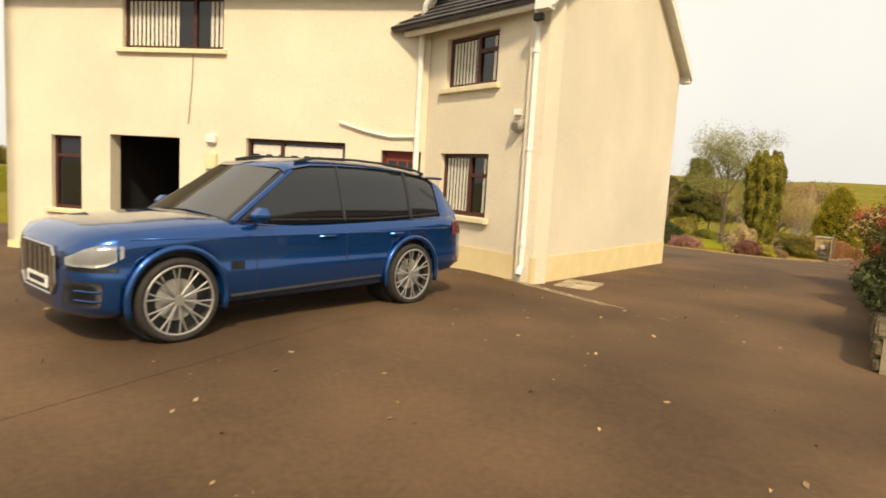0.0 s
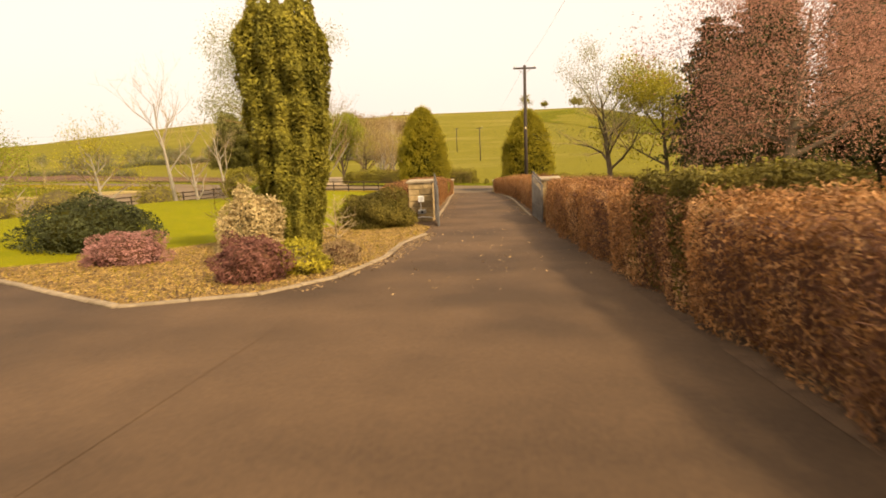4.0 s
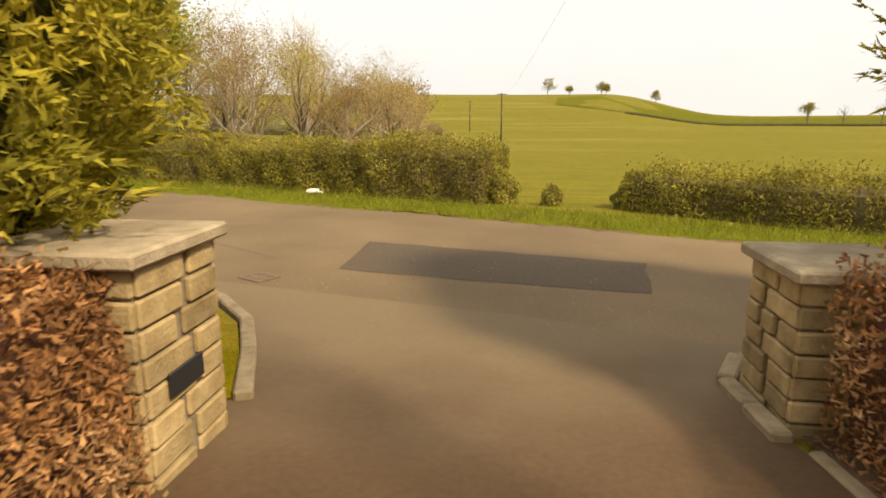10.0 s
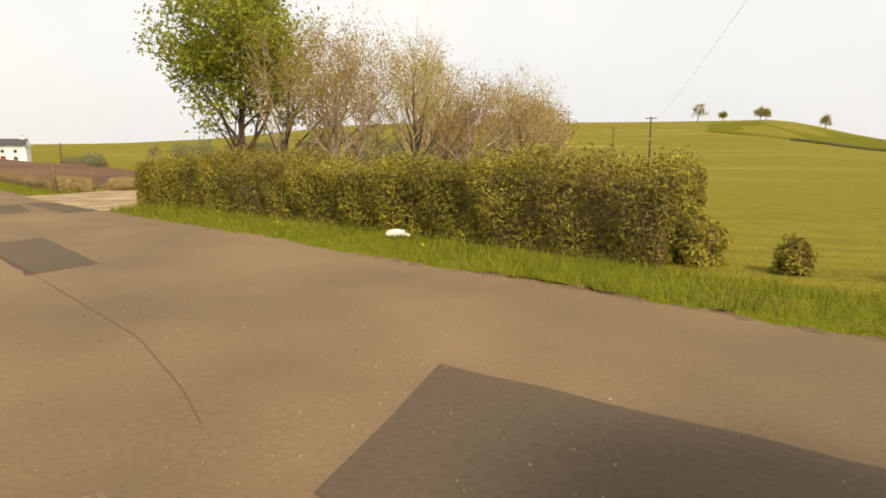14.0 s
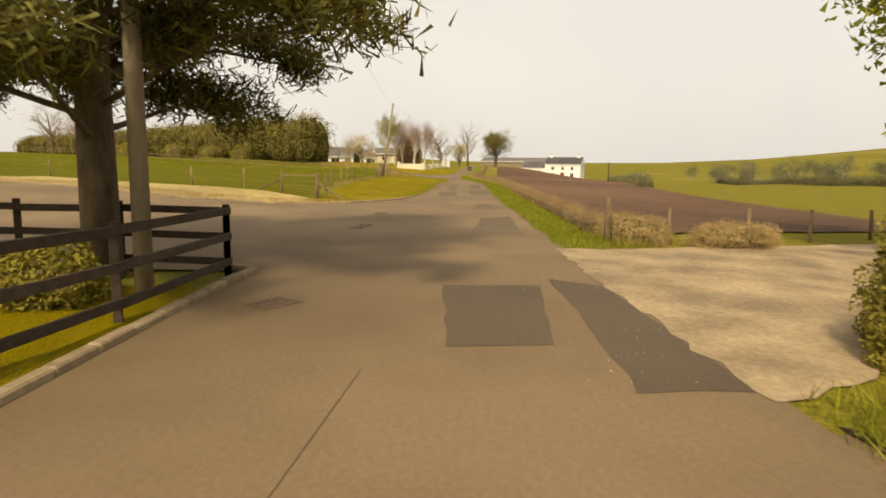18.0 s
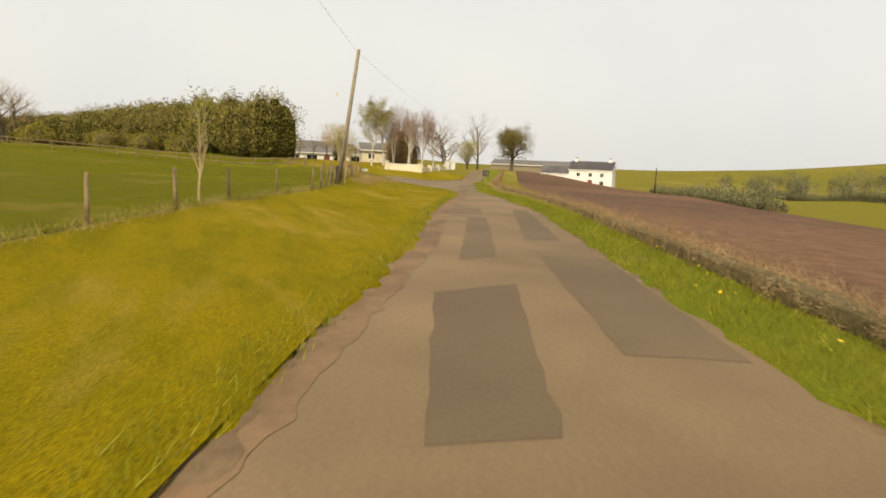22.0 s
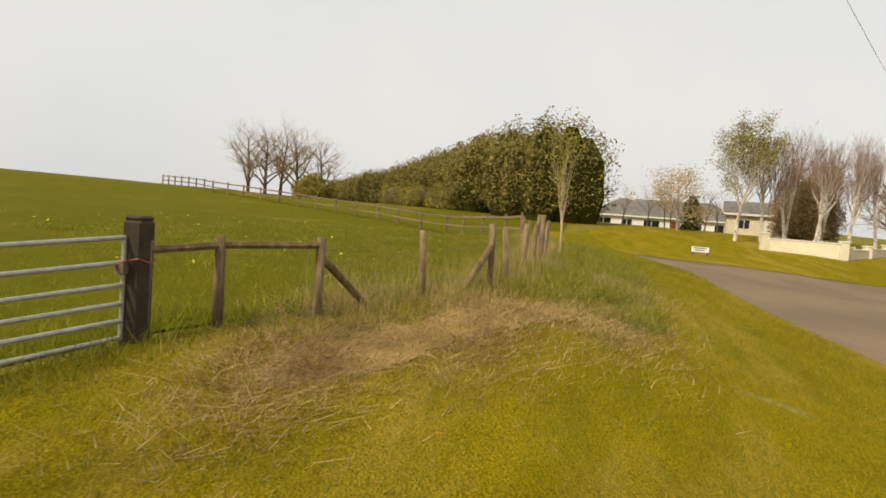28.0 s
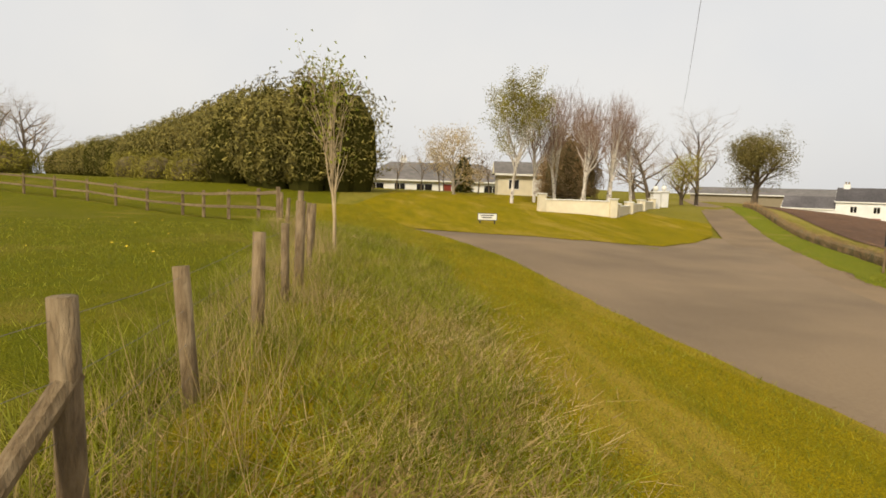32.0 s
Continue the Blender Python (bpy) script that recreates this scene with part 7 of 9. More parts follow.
# right side of the drive
tree("copper_tree", (14.4, -33.4), 8.6, "spreading tree with copper-red young leaves", M_BARK, M_CHERRY, 1.5, 21, 0.075, 36, 0.5, first=0.2, trunk_r=0.2, kids=(10, 6, 5, 4), up=0.12)
tree("budding_tree", (12.0, -15.1), 9.4, "spreading tree with bare limbs and yellow buds", M_BARK, M_BUDS, 0.75, 22, 0.09, 5, 0.2, first=0.22, trunk_r=0.2, twig=M_TWIGP, kids=(12, 7, 5, 4), up=0.55)
tree("yellow_leaf_tree", (15.2, -15.6), 8.0, "tree in fresh yellow-green leaf", M_BARK, M_YELL, 0.8, 23, 0.15, 18, 0.36, first=0.15, trunk_r=0.16, kids=(10, 6, 4, 3))


def dark_conifer(at, h, r, seed, label="dark evergreen with a bare lower trunk", leaf=None, low=0.2, group="evergreens", size=0.14, n=14000, fluff=0.09):
    rr = np.random.default_rng(seed)
    root = empty("evergreen_tree", (at[0], at[1], gz(*at) - 0.1))
    part("trunk", tube(bmesh.new(), [(0, 0, 0), (0.05, 0.03, h * 0.3), (0, 0.05, h * 0.9)], [0.2, 0.15, 0.03], 8), M_BARK, root)
    tiers = int(h / 0.42)
    pts = []
    bm = bmesh.new()
    for i in range(tiers):
        f = low + (1 - low) * i / tiers
        ln = r * (1 - f) ** 0.7 * rr.uniform(0.75, 1.15) + 0.25
        k = rr.integers(5, 8)
        a0 = rr.uniform(0, 6.28)
        for j in range(k):
            a = a0 + j * 6.283 / k + rr.uniform(-0.3, 0.3)
            l2 = ln * rr.uniform(0.6, 1.1)
            s = np.linspace(0.1, 1, max(3, int(n / (tiers * 6))))
            p = np.stack([np.cos(a) * l2 * s, np.sin(a) * l2 * s, f * h + 0.25 * l2 * s - 0.35 * l2 * s * s], 1)
            p += rr.normal(size=p.shape) * np.array([0.18, 0.18, fluff]) * (0.4 + s[:, None] * 0.6) * min(1.0, l2)
            pts.append(p)
            tube(bm, [(0, 0, f * h), (math.cos(a) * l2 * 0.9, math.sin(a) * l2 * 0.9, f * h - 0.05 * l2)], [0.035, 0.008], 4, cap=False)
    part("limb_mass", bm, M_BARK, root)["kind"] = "stuff"
    P = np.concatenate(pts)
    fo = fast("needles", cards(P, size, 1.8, np.tile([[0, 0, 1.0]], (len(P), 1)), 0.7), 4, leaf or M_YEW, root)
    fo["kind"] = "stuff"
    return tagged(root, label, "evergreen", group)


for i, (x, y, h, r) in enumerate([(18.3, -14.5, 8.6, 2.4), (20.0, -12.0, 9.0, 2.6), (17.4, -19.0, 9.0, 2.3), (19.0, -18.5, 9.8, 2.8), (15.4, -22.2, 8.8, 2.4), (18.0, -23.5, 9.6, 2.8), (16.0, -26.8, 9.4, 2.6)]):
    dark_conifer((x, y), h, r, 40 + i, low=0.2)
for i, (x, y, h, r) in enumerate([(19.6, -26.6, 9.6, 2.2), (21.0, -26.8, 10.8, 2.3), (22.6, -27.6, 11.8, 2.4)]):
    dark_conifer((x, y), h, r, 140 + i, "spiky dark spruce behind the copper tree", low=0.06, group="spruces", size=0.11, n=22000, fluff=0.3)
for i, (x, y, h, r) in enumerate([(17.0, -46.0, 9.0, 2.2), (19.5, -49.5, 8.6, 2.2), (16.0, -52.0, 7.8, 2.0)]):
    dark_conifer((x, y), h, r, 60 + i, "spiky dark spruce behind the hedge", low=0.06, group="spruces")

# yard edge: stone retaining wall with shrubs above it
def rubble_wall(name, line, h, w, label, course=0.2):
    root = empty(name, (line[0][0], line[0][1], gz(*line[0]) - 0.05))
    r = random.Random(5)
    for (x0, y0), (x1, y1) in zip(line[:-1], line[1:]):
        ln = math.hypot(x1 - x0, y1 - y0)
        m = Matrix.Translation((x0 - line[0][0], y0 - line[0][1], gz(x0, y0) - gz(*line[0]))) @ Matrix.Rotation(math.atan2(y1 - y0, x1 - x0), 4, "Z")
        part("mortar_core", box(bmesh.new(), 0, ln, -w / 2 + 0.04, w / 2 - 0.04, 0, h - 0.03, m=m), M_MORTAR, root)
        zc = 0.0
        while zc < h - 0.05:
            ch = min(r.uniform(0.13, 0.22), h - zc)
            s = -r.uniform(0, 0.2)
            while s < ln:
                l2 = r.uniform(0.2, 0.48)
                a, b = max(s, 0), min(s + l2, ln)
                if b - a > 0.06:
                    pr = r.uniform(0, 0.035)
                    part("rubble_stone", box(bmesh.new(), a + 0.009, b - 0.009, -w / 2 - pr, w / 2 + pr, zc + 0.008, zc + ch - 0.008, m=m, bevel=0.03), M_RUBBLE, root)
                s += l2
            zc += ch
    return tagged(root, label, "wall")


rubble_wall("retaining_wall", [(7.62, -61.3), (7.75, -64.5), (8.2, -69.0)], 0.5, 0.34, "low mossy rubble stone retaining wall in shade")
stone_pier("wall_pier", 7.42, 7.85, -61.2, -60.75, 1.05, "narrow stone pier ending the hedge", cap=0.06)
sheet("raised_bed", [(7.9, -60.8), (8.0, -64.5), (8.4, -69), (14, -69), (13, -58), (9.6, -58)], M_EARTH, 0.02, "shrub border behind the retaining wall", category="bed")
pieris = shrub("pieris_shrub", (8.75, -61.7), (1.65, 1.75, 1.62), "pieris shrub with cream flowers and red young leaves", M_PIERIS, 11000, 0.08, 21, inner=M_LEYLIN)
tufts(pieris, "flower_mass", (1.6, 1.75, 1.62), 55, M_CREAMFL, 0.15, 1.0, 121, 0.1, 40)
tufts(pieris, "red_growth", (1.6, 1.75, 1.62), 120, M_REDSH, -0.15, 0.7, 122)
tufts(pieris, "green_growth", (1.6, 1.75, 1.62), 110, M_HAWL, -0.1, 1.0, 123)
shrub("pieris_shrub", (8.6, -64.0), (1.1, 1.3, 1.05), "dark rhododendron with a few red flower heads", M_YEW, 3400, 0.12, 22, inner=M_LEYLIN)
tufts(bpy.data.objects["pieris_shrub.001"], "flower_cluster", (1.05, 1.2, 0.98), 8, M_REDSH, 0.2, 0.9, 124, 0.06, 40)
shrub("pieris_shrub", (9.0, -66.8), (1.15, 1.6, 1.05), "dense green rhododendron above the wall", M_YEW, 3000, 0.12, 23, inner=M_LEYLIN)
shrub("red_tip_shrub", (8.75, -59.4), (0.9, 0.9, 1.1), "shrub with bright red young shoots", M_PIERIS, 2400, 0.1, 24, inner=M_LEYLIN)
tufts(bpy.data.objects["red_tip_shrub"], "red_growth", (0.9, 0.9, 1.1), 36, M_REDSH, -0.1, 1.0, 125)


def pole(name, at, h, r, label, material, arm=True, lean=(0, 0), arm_dir=0.0):
    root = empty(name, (at[0], at[1], gz(*at) - 0.2))
    part("shaft", tube(bmesh.new(), [(0, 0, 0), (lean[0] * 0.5, lean[1] * 0.5, h * 0.5), (lean[0], lean[1], h + 0.2)], [r, r * 0.88, r * 0.74], 12), material, root, smooth=True)
    if arm:
        m = Matrix.Translation((lean[0], lean[1], h)) @ Matrix.Rotation(arm_dir, 4, "Z")
        part("crossarm", box(bmesh.new(), -0.85, 0.85, -0.06, 0.06, -0.06, 0.06, m=m, bevel=0.008), M_POLE, root)
        for s in (-0.75, 0.75, 0):
            part("insulator", tube(bmesh.new(), [m @ Vector((s, 0, 0.06)), m @ Vector((s, 0, 0.12)), m @ Vector((s, 0, 0.2))], [0.02, 0.05, 0.03], 8), M_WHITE, root)
        for s in (-0.45, 0.45):
            part("brace", tube(bmesh.new(), [m @ Vector((s, 0.07, -0.05)), m @ Vector((0, 0.12, -0.45))], 0.016, 5), M_GALV, root)
    part("number_tag", bx(-0.07, 0.07, -r - 0.012, -r + 0.02, 5.0, 5.16), M_PLINTH, root, "small yellow pole tag")
    return tagged(root, label, "utility pole")


pole("power_pole", (7.05, -7.2), 9.4, 0.145, "dark timber power pole with a crossarm", M_POLE, arm_dir=0.2)
pole("yard_pole", (8.85, -57.6), 9.2, 0.15, "dark timber pole behind the hedge", M_POLE, arm=False)

# soil under the hedges, fallen leaves
sheet("hedge_bed", [(2.75, -33.5), (2.35, -24), (1.75, -14), (1.05, -3.8), (-1.2, -3.8), (-0.8, -14), (0.0, -24), (0.4, -33.5)], M_EARTH, 0.009, "dark earth strip under the beech hedge", category="bed")
sheet("hedge_bed_right", [(6.05, -33.5), (5.75, -24), (5.25, -14), (4.5, -2.5), (6.3, -2.5), (7.4, -14), (7.9, -24), (8.2, -33.5)], M_EARTH, 0.009, "dark earth strip under the beech hedge", category="bed")
sheet("hedge_bed_yard", [(7.35, -60), (6.6, -46), (6.45, -43), (6.3, -40.5), (6.1, -38), (6.05, -33.5), (8.4, -33.5), (8.6, -43), (9.4, -60.4)], M_EARTH, 0.009, "dark earth strip under the beech hedge", category="bed")
BED = [(2.95, -38.7), (2.62, -40.6), (2.65, -43), (2.3, -45.2), (1.55, -46.4), (0, -47.1), (-5, -43.9), (-3.5, -41.5), (-1.5, -37), (1.2, -33.6), (1.9, -34.6), (2.9, -36.6)]
litter("leaf_litter", scatter(BED, 1500, 61), 0.021, "carpet of dry orange fallen leaves in the bed", 0.012)
litter("leaf_litter", along([(3.0, -38.4), (2.8, -43), (2.0, -46.2)], 0.3, -0.5, 220, 62), 0.036, "dry fallen leaves scattered along the drive edge", 0.0, material=M_SCRAP)
litter("leaf_litter", along([(2.85, -33.6), (2.5, -24), (1.95, -14), (1.3, -3.6)], 0.25, -0.35, 60, 63), 0.026, "dry fallen leaves scattered along the drive edge", 0.0, material=M_SCRAP)
litter("leaf_litter", along([(6.0, -33.6), (5.7, -24), (5.2, -14), (4.6, -4.4)], 0.3, -0.3, 60, 64), 0.034, "dry fallen leaves scattered along the drive edge", 0.0, material=M_SCRAP)
litter("leaf_litter", scatter([(3.0, -47), (6.6, -46), (6.2, -36), (3.3, -36.5)], 5, 65), 0.036, "single dry leaves on the tarmac", 0.0, material=M_SCRAP)
litter("leaf_litter", scatter([(3.0, -33), (5.9, -33), (4.8, -4), (1.6, -4)], 3, 66), 0.026, "single dry leaves on the tarmac", 0.0, material=M_SCRAP)
litter("leaf_litter", along([(1.6, -33.3), (1.22, -24), (0.62, -14), (0.02, -4.0)], -0.85, -1.05, 300, 67), 0.028, "dry beech leaves dropped at the hedge foot", 0.03, material=M_SCRAP)

# drain channel, slab and step line across the yard
ch = empty("yard_channel", (2.85, -67.5, gz(2.85, -67.5)), math.degrees(math.atan2(-0.78, 2.6)))
for i in range(6):
    part("channel_block", bx(i * 0.5 + 0.006, i * 0.5 + 0.494, -0.07, 0.07, -0.05, 0.016, bevel=0.008), M_KERB, ch)
    part("slot", bx(i * 0.5 + 0.05, i * 0.5 + 0.45, -0.014, 0.014, 0.0155, 0.0175), M_DARK, ch)
tagged(ch, "row of concrete drain channel blocks across the yard", "drain channel")
yd = Vector((math.cos(ch.rotation_euler.z), math.sin(ch.rotation_euler.z)))
yp = [Vector((2.85, -67.5)) + yd * s + Vector((0, 0.05 * math.sin(s * 2.3))) for s in (3.02, 3.8, 4.6, 5.4, 6.3)]
strip("yard_joint", [tuple(p + Vector((0, 0.018))) for p in yp], [tuple(p - Vector((0, 0.018))) for p in yp], M_KERB, 0.004, "worn pale joint line across the yard", "yard joint", sub=1)
sl = empty("manhole_slab", (3.85, -66.85, gz(3.85, -66.85)), 12)
part("slab", bx(-0.3, 0.3, -0.42, 0.42, -0.04, 0.026, bevel=0.01), M_CAP, sl)
part("lifting_ring", bx(-0.05, 0.05, -0.02, 0.02, 0.026, 0.034), M_IRON, sl)
tagged(sl, "pale concrete manhole slab at the foot of the wall", "manhole cover")

shrub("hedge_sprout", (1.42, -13.5, gz(1.42, -13.5) + 0.3), (0.26, 0.5, 0.4), "leafy green bramble growing out of the hedge face", M_OLIVE, 560, 0.075, 68, category="bramble", zmin=-0.9)
blades("bed_weeds", scatter(BED, 60, 69), 0.16, 0.012, M_MBLADE, "sparse yellow-green weeds in the leafy bed", 0.0, 0.6, 70)

# ---- road furniture ----
def patch(name, poly, label="dark rectangular tarmac repair", dz=0.004, old=False):
    return sheet(name, rough(poly, 0.4, 0.025, len(name)), M_PATCHB if old else M_PATCH, dz, label, step=50, category="road patch")


patch("road_patch", [(0.5, 3.62), (4.65, 2.5), (4.4, 1.0), (3.0, 1.2), (0.52, 1.75)])
patch("road_patch_2", [(-8.95, 6.65), (-8.75, 7.6), (-5.5, 5.95), (-5.7, 5.0)])
patch("road_patch_3", [(-16.4, 11.2), (-15.9, 12.4), (-13.5, 11.0), (-13.85, 10.1)])
patch("road_patch_4", [(-16.3, 12.8), (-15.6, 13.2), (-12.0, 11.75), (-12.3, 10.9), (-14.5, 12.0)])
patch("road_patch_5", [(-25.6, 16.6), (-25.9, 17.8), (-21.4, 15.5), (-21.97, 14.43)], old=True)
patch("road_patch_6", [(-31.87, 19.69), (-31.57, 20.19), (-28.6, 18.7), (-28.9, 18.0)], old=True)
patch("road_patch_7", [(-41.81, 22.3), (-42.03, 23.64), (-37.65, 21.39), (-37.84, 20.57)], old=True)
patch("road_patch_8", [(-56.4, 29.1), (-56.1, 30.4), (-53.4, 29.05), (-53.8, 27.8)], old=True)
patch("road_patch_15", [(-52.6, 28.1), (-52.4, 28.7), (-44.4, 24.65), (-44.2, 23.8)], old=True)
patch("road_patch_9", [(-44.5, 25.6), (-43.9, 26.7), (-38.4, 23.9), (-38.9, 22.9)], old=True)
patch("road_patch_12", [(-55.7, 31.6), (-55.6, 32.2), (-46.5, 27.5), (-46.8, 26.7)], old=True)
sheet("roadside_mud", rough([(-37.6, 19.05), (-46.3, 23.75), (-53.9, 27.35), (-57.9, 29.5), (-61.9, 31.65), (-66.0, 33.95), (-68.6, 35.1), (-70.2, 35.2), (-72.6, 35.6), (-74.4, 36.7), (-73.4, 37.0), (-71.8, 36.6), (-70.0, 36.4), (-68.3, 35.7), (-65.8, 34.5), (-61.7, 32.2), (-57.6, 30.0), (-53.6, 27.85), (-46.1, 24.2), (-37.6, 19.4)], 0.25, 0.06, 9), M_MUD, 0.0055, "reddish brown mud smeared along the road edge", step=50, category="mud")
patch("road_patch_10", [(-77.81, 39.93), (-77.11, 40.98), (-73.88, 39.07), (-74.37, 38.28)], dz=0.008, old=True)
patch("road_patch_11", [(-71.95, 36.91), (-73.03, 38.13), (-69.51, 36.37), (-69.56, 35.97)], dz=0.008, old=True)
patch("road_patch_16", [(-83.88, 42.52), (-86.59, 46.29), (-82.52, 44.17), (-79.64, 40.75)], dz=0.008, old=True)


def seam(name, line, label="thin dark joint sealed in the asphalt", w=0.01):
    a = [Vector(p) for p in line]
    l, r = [], []
    for i, p in enumerate(a):
        d = (a[min(i + 1, len(a) - 1)] - a[max(i - 1, 0)]).normalized()
        n = Vector((-d.y, d.x)) * w / 2
        l.append(tuple(p + n)), r.append(tuple(p - n))
    ob = strip(name, l, r, M_PATCHB, 0.004, label, "road seam", sub=1)
    return ob


seam("road_seam", [(-0.5, 2.2), (-1.0, 2.6), (-2.2, 3.4), (-5.6, 5.05), (-9.2, 6.7), (-13.5, 9.2)])


def drain(at, rz, label="rusty cast-iron road drain grating", size=(0.5, 0.42)):
    root = empty("drain_grate", (at[0], at[1], gz(*at) - 0.011), rz)
    w, d = size[0] / 2, size[1] / 2
    part("pit", bx(-w, w, -d, d, 0.004, 0.013), M_DARK, root)
    for q in ((-w, w, -d, -d + 0.035), (-w, w, d - 0.035, d), (-w, -w + 0.035, -d + 0.035, d - 0.035), (w - 0.035, w, -d + 0.035, d - 0.035)):
        part("frame", bx(q[0], q[1], q[2], q[3], 0.006, 0.024), M_IRON, root)
    for i in range(7):
        x = -w + 0.05 + (2 * w - 0.1) * (i + 0.5) / 7
        part("bar", bx(x - 0.011, x + 0.011, -d + 0.035, d - 0.035, 0.012, 0.022), M_IRON, root)
    part("cross_bar", bx(-w + 0.035, w - 0.035, -0.02, 0.02, 0.012, 0.0225), M_IRON, root)
    return tagged(root, label, "drain", "road drains")


drain((-0.34, 1.2), 150, size=(0.4, 0.34))
drain((-16.1, 8.95), 120)
drain((-24.42, 12.56), 150, size=(0.46, 0.36))
drain((-23.86, 12.2), 150, size=(0.46, 0.36))
drain((-28.1, 14.25), 150)
drain((-34.9, 17.55), 150)


def rail_fence(name, pts, label, h=1.0, rails=3, material=None, spacing=1.8, post=0.09, rail_h=0.1, lift=0.0):
    """Posts with separate rails between them."""
    root = empty(name, (pts[0][0], pts[0][1], gz(*pts[0])))
    off = Vector((pts[0][0], pts[0][1], gz(*pts[0])))
    marks = []
    for a, b in zip(pts[:-1], pts[1:]):
        a, b = Vector(a), Vector(b)
        n = max(1, round((b - a).length / spacing))
        marks += [a.lerp(b, i / n) for i in range(n)]
    marks.append(Vector(pts[-1]))
    mt = material or M_RAILD
    for p in marks:
        z = gz(p.x, p.y) - off.z
        part("post", bx(p.x - off.x - post / 2, p.x - off.x + post / 2, p.y - off.y - post / 2, p.y - off.y + post / 2, z - 0.3, z + h + random.uniform(0.0, 0.06), bevel=0.01), mt, root)
    for p, q in zip(marks[:-1], marks[1:]):
        for k in range(rails):
            hh = h * (0.94 - 0.36 * k) if rails == 3 else h * (0.9 - 0.45 * k)
            a = Vector((p.x - off.x, p.y - off.y, gz(p.x, p.y) - off.z + hh))
            b = Vector((q.x - off.x, q.y - off.y, gz(q.x, q.y) - off.z + hh + random.uniform(-0.015, 0.015)))
            d = b - a
            m = Matrix.Translation((a + b) / 2) @ d.to_track_quat("X", "Z").to_matrix().to_4x4()
            part("rail", box(bmesh.new(), -d.length / 2, d.length / 2, -0.02 + 0.055, 0.02 + 0.055, -rail_h / 2, rail_h / 2, m=m, bevel=0.006), mt, root)
    return tagged(root, label, "fence")


rail_fence("post_and_rail_fence", [(-18.05, 8.62), (-15.7, 7.4), (-13.0, 5.75), (-8.0, 3.6), (-3.2, 1.1)], "dark brown post-and-rail fence along the garden", h=0.98)
rail_fence("post_and_rail_fence", [(-18.05, 8.62), (-19.6, 5.9), (-21.8, 1.0), (-26.4, -10)], "dark brown post-and-rail fence along the side road", h=0.98)
rail_fence("post_and_rail_fence", [(9.2, -4.6), (14, -6.8), (22, -10.5)], "dark brown post-and-rail fence beyond the entrance pier", h=0.9)
pole("road_pole", (-16.95, 7.6), 8.5, 0.11, "slim grey-brown pole inside the fence", M_POLEG, arm=False)


def big_pine(at, h, seed, label, spread=3.6, clear=1.9, dense=28):
    rr = np.random.default_rng(seed)
    root = empty("pine_tree", (at[0], at[1], gz(*at) - 0.1))
    part("trunk", tube(bmesh.new(), [(0, 0, 0), (0.06, 0, h * 0.25), (-0.08, 0.1, h * 0.55), (0.05, 0, h * 0.95)], [0.26, 0.22, 0.16, 0.04], 12), M_BARK, root, smooth=True)
    bm = bmesh.new()
    pts, nor = [], []
    for i in range(60):
        f = clear / h + (0.97 - clear / h) * (i + rr.uniform(0, 1)) / 60
        a = i * 2.4 + rr.uniform(-0.3, 0.3)
        ln = spread * (1 - 0.82 * max(0, f - 0.27) / 0.73) * rr.uniform(0.65, 1.1)
        p0 = np.array([0, 0, f * h])
        p1 = p0 + np.array([math.cos(a) * ln * 0.5, math.sin(a) * ln * 0.5, 0.16 * ln])
        p2 = p0 + np.array([math.cos(a) * ln, math.sin(a) * ln, 0.16 * ln - 0.1])
        tube(bm, [p0, p1, p2], [0.05, 0.03, 0.01], 5, cap=False)
        for k in range(dense):
            s = rr.uniform(0.3, 1.0)
            c = p0 * (1 - s) + p2 * s + np.array([rr.normal() * 0.32 * s, rr.normal() * 0.32 * s, 0.16 * ln * math.sin(3.1 * s) + rr.normal() * 0.16])
            m = 120
            pts.append(c + rr.normal(size=(m, 3)) * np.array([0.2, 0.2, 0.13]))
            nor.append(np.tile([[0, 0, 1.0]], (m, 1)))
    part("limb_mass", bm, M_BARK, root)["kind"] = "stuff"
    P = np.concatenate(pts)
    fo = fast("needle_sprays", cards(P, 0.05, 4.5, np.concatenate(nor), 0.8, True), 3, M_PINE, root)
    fo["kind"] = "stuff"
    return tagged(root, label, "pine tree")


big_pine((-18.5, 7.05), 10.4, 3, "broad dark pine with layered sprays over the road", 4.3, 1.9)
big_pine((-21.0, 4.0), 8.0, 4, "leaning dark pine behind the fence", 2.2, 2.4, 12)
shrub("iris_clump", (-19.0, 3.6), (1.0, 0.9, 0.5), "clump of pale sword-shaped leaves under the pine", M_GBLADE, 900, 0.05, 31, aspect=14)
shrub("fence_shrub", (-17.0, 6.6), (0.7, 0.6, 0.45), "dark low shrub behind the fence corner", M_HAWL, 1300, 0.09, 32)

# hedges and trees across the road
hedge("hawthorn_hedge", [(-11.9, 13.9), (-6.4, 12.2), (-2.0, 10.6), (2.4, 8.85)], 1.7, 1.26, M_HAWL, M_HAWIN, "thick half-leafed hawthorn hedge on the verge", per_m2=1500, size=0.04, twigs=M_TWIG, seed=11, ragged=0.13, lumpy=0.12)
hedge("hawthorn_hedge", [(5.6, 8.2), (9.0, 5.6), (16, 2.2), (30, -4.2)], 1.6, 0.8, M_HAWL, M_HAWIN, "thick half-leafed hawthorn hedge on the verge", per_m2=1000, size=0.042, seed=12, twigs=M_TWIG, ragged=0.13, lumpy=0.1)
shrub("hedge_sapling", (3.7, 8.25), (0.24, 0.24, 0.33), "scrubby young hawthorn in the hedge gap", M_HAWL, 420, 0.07, 33)
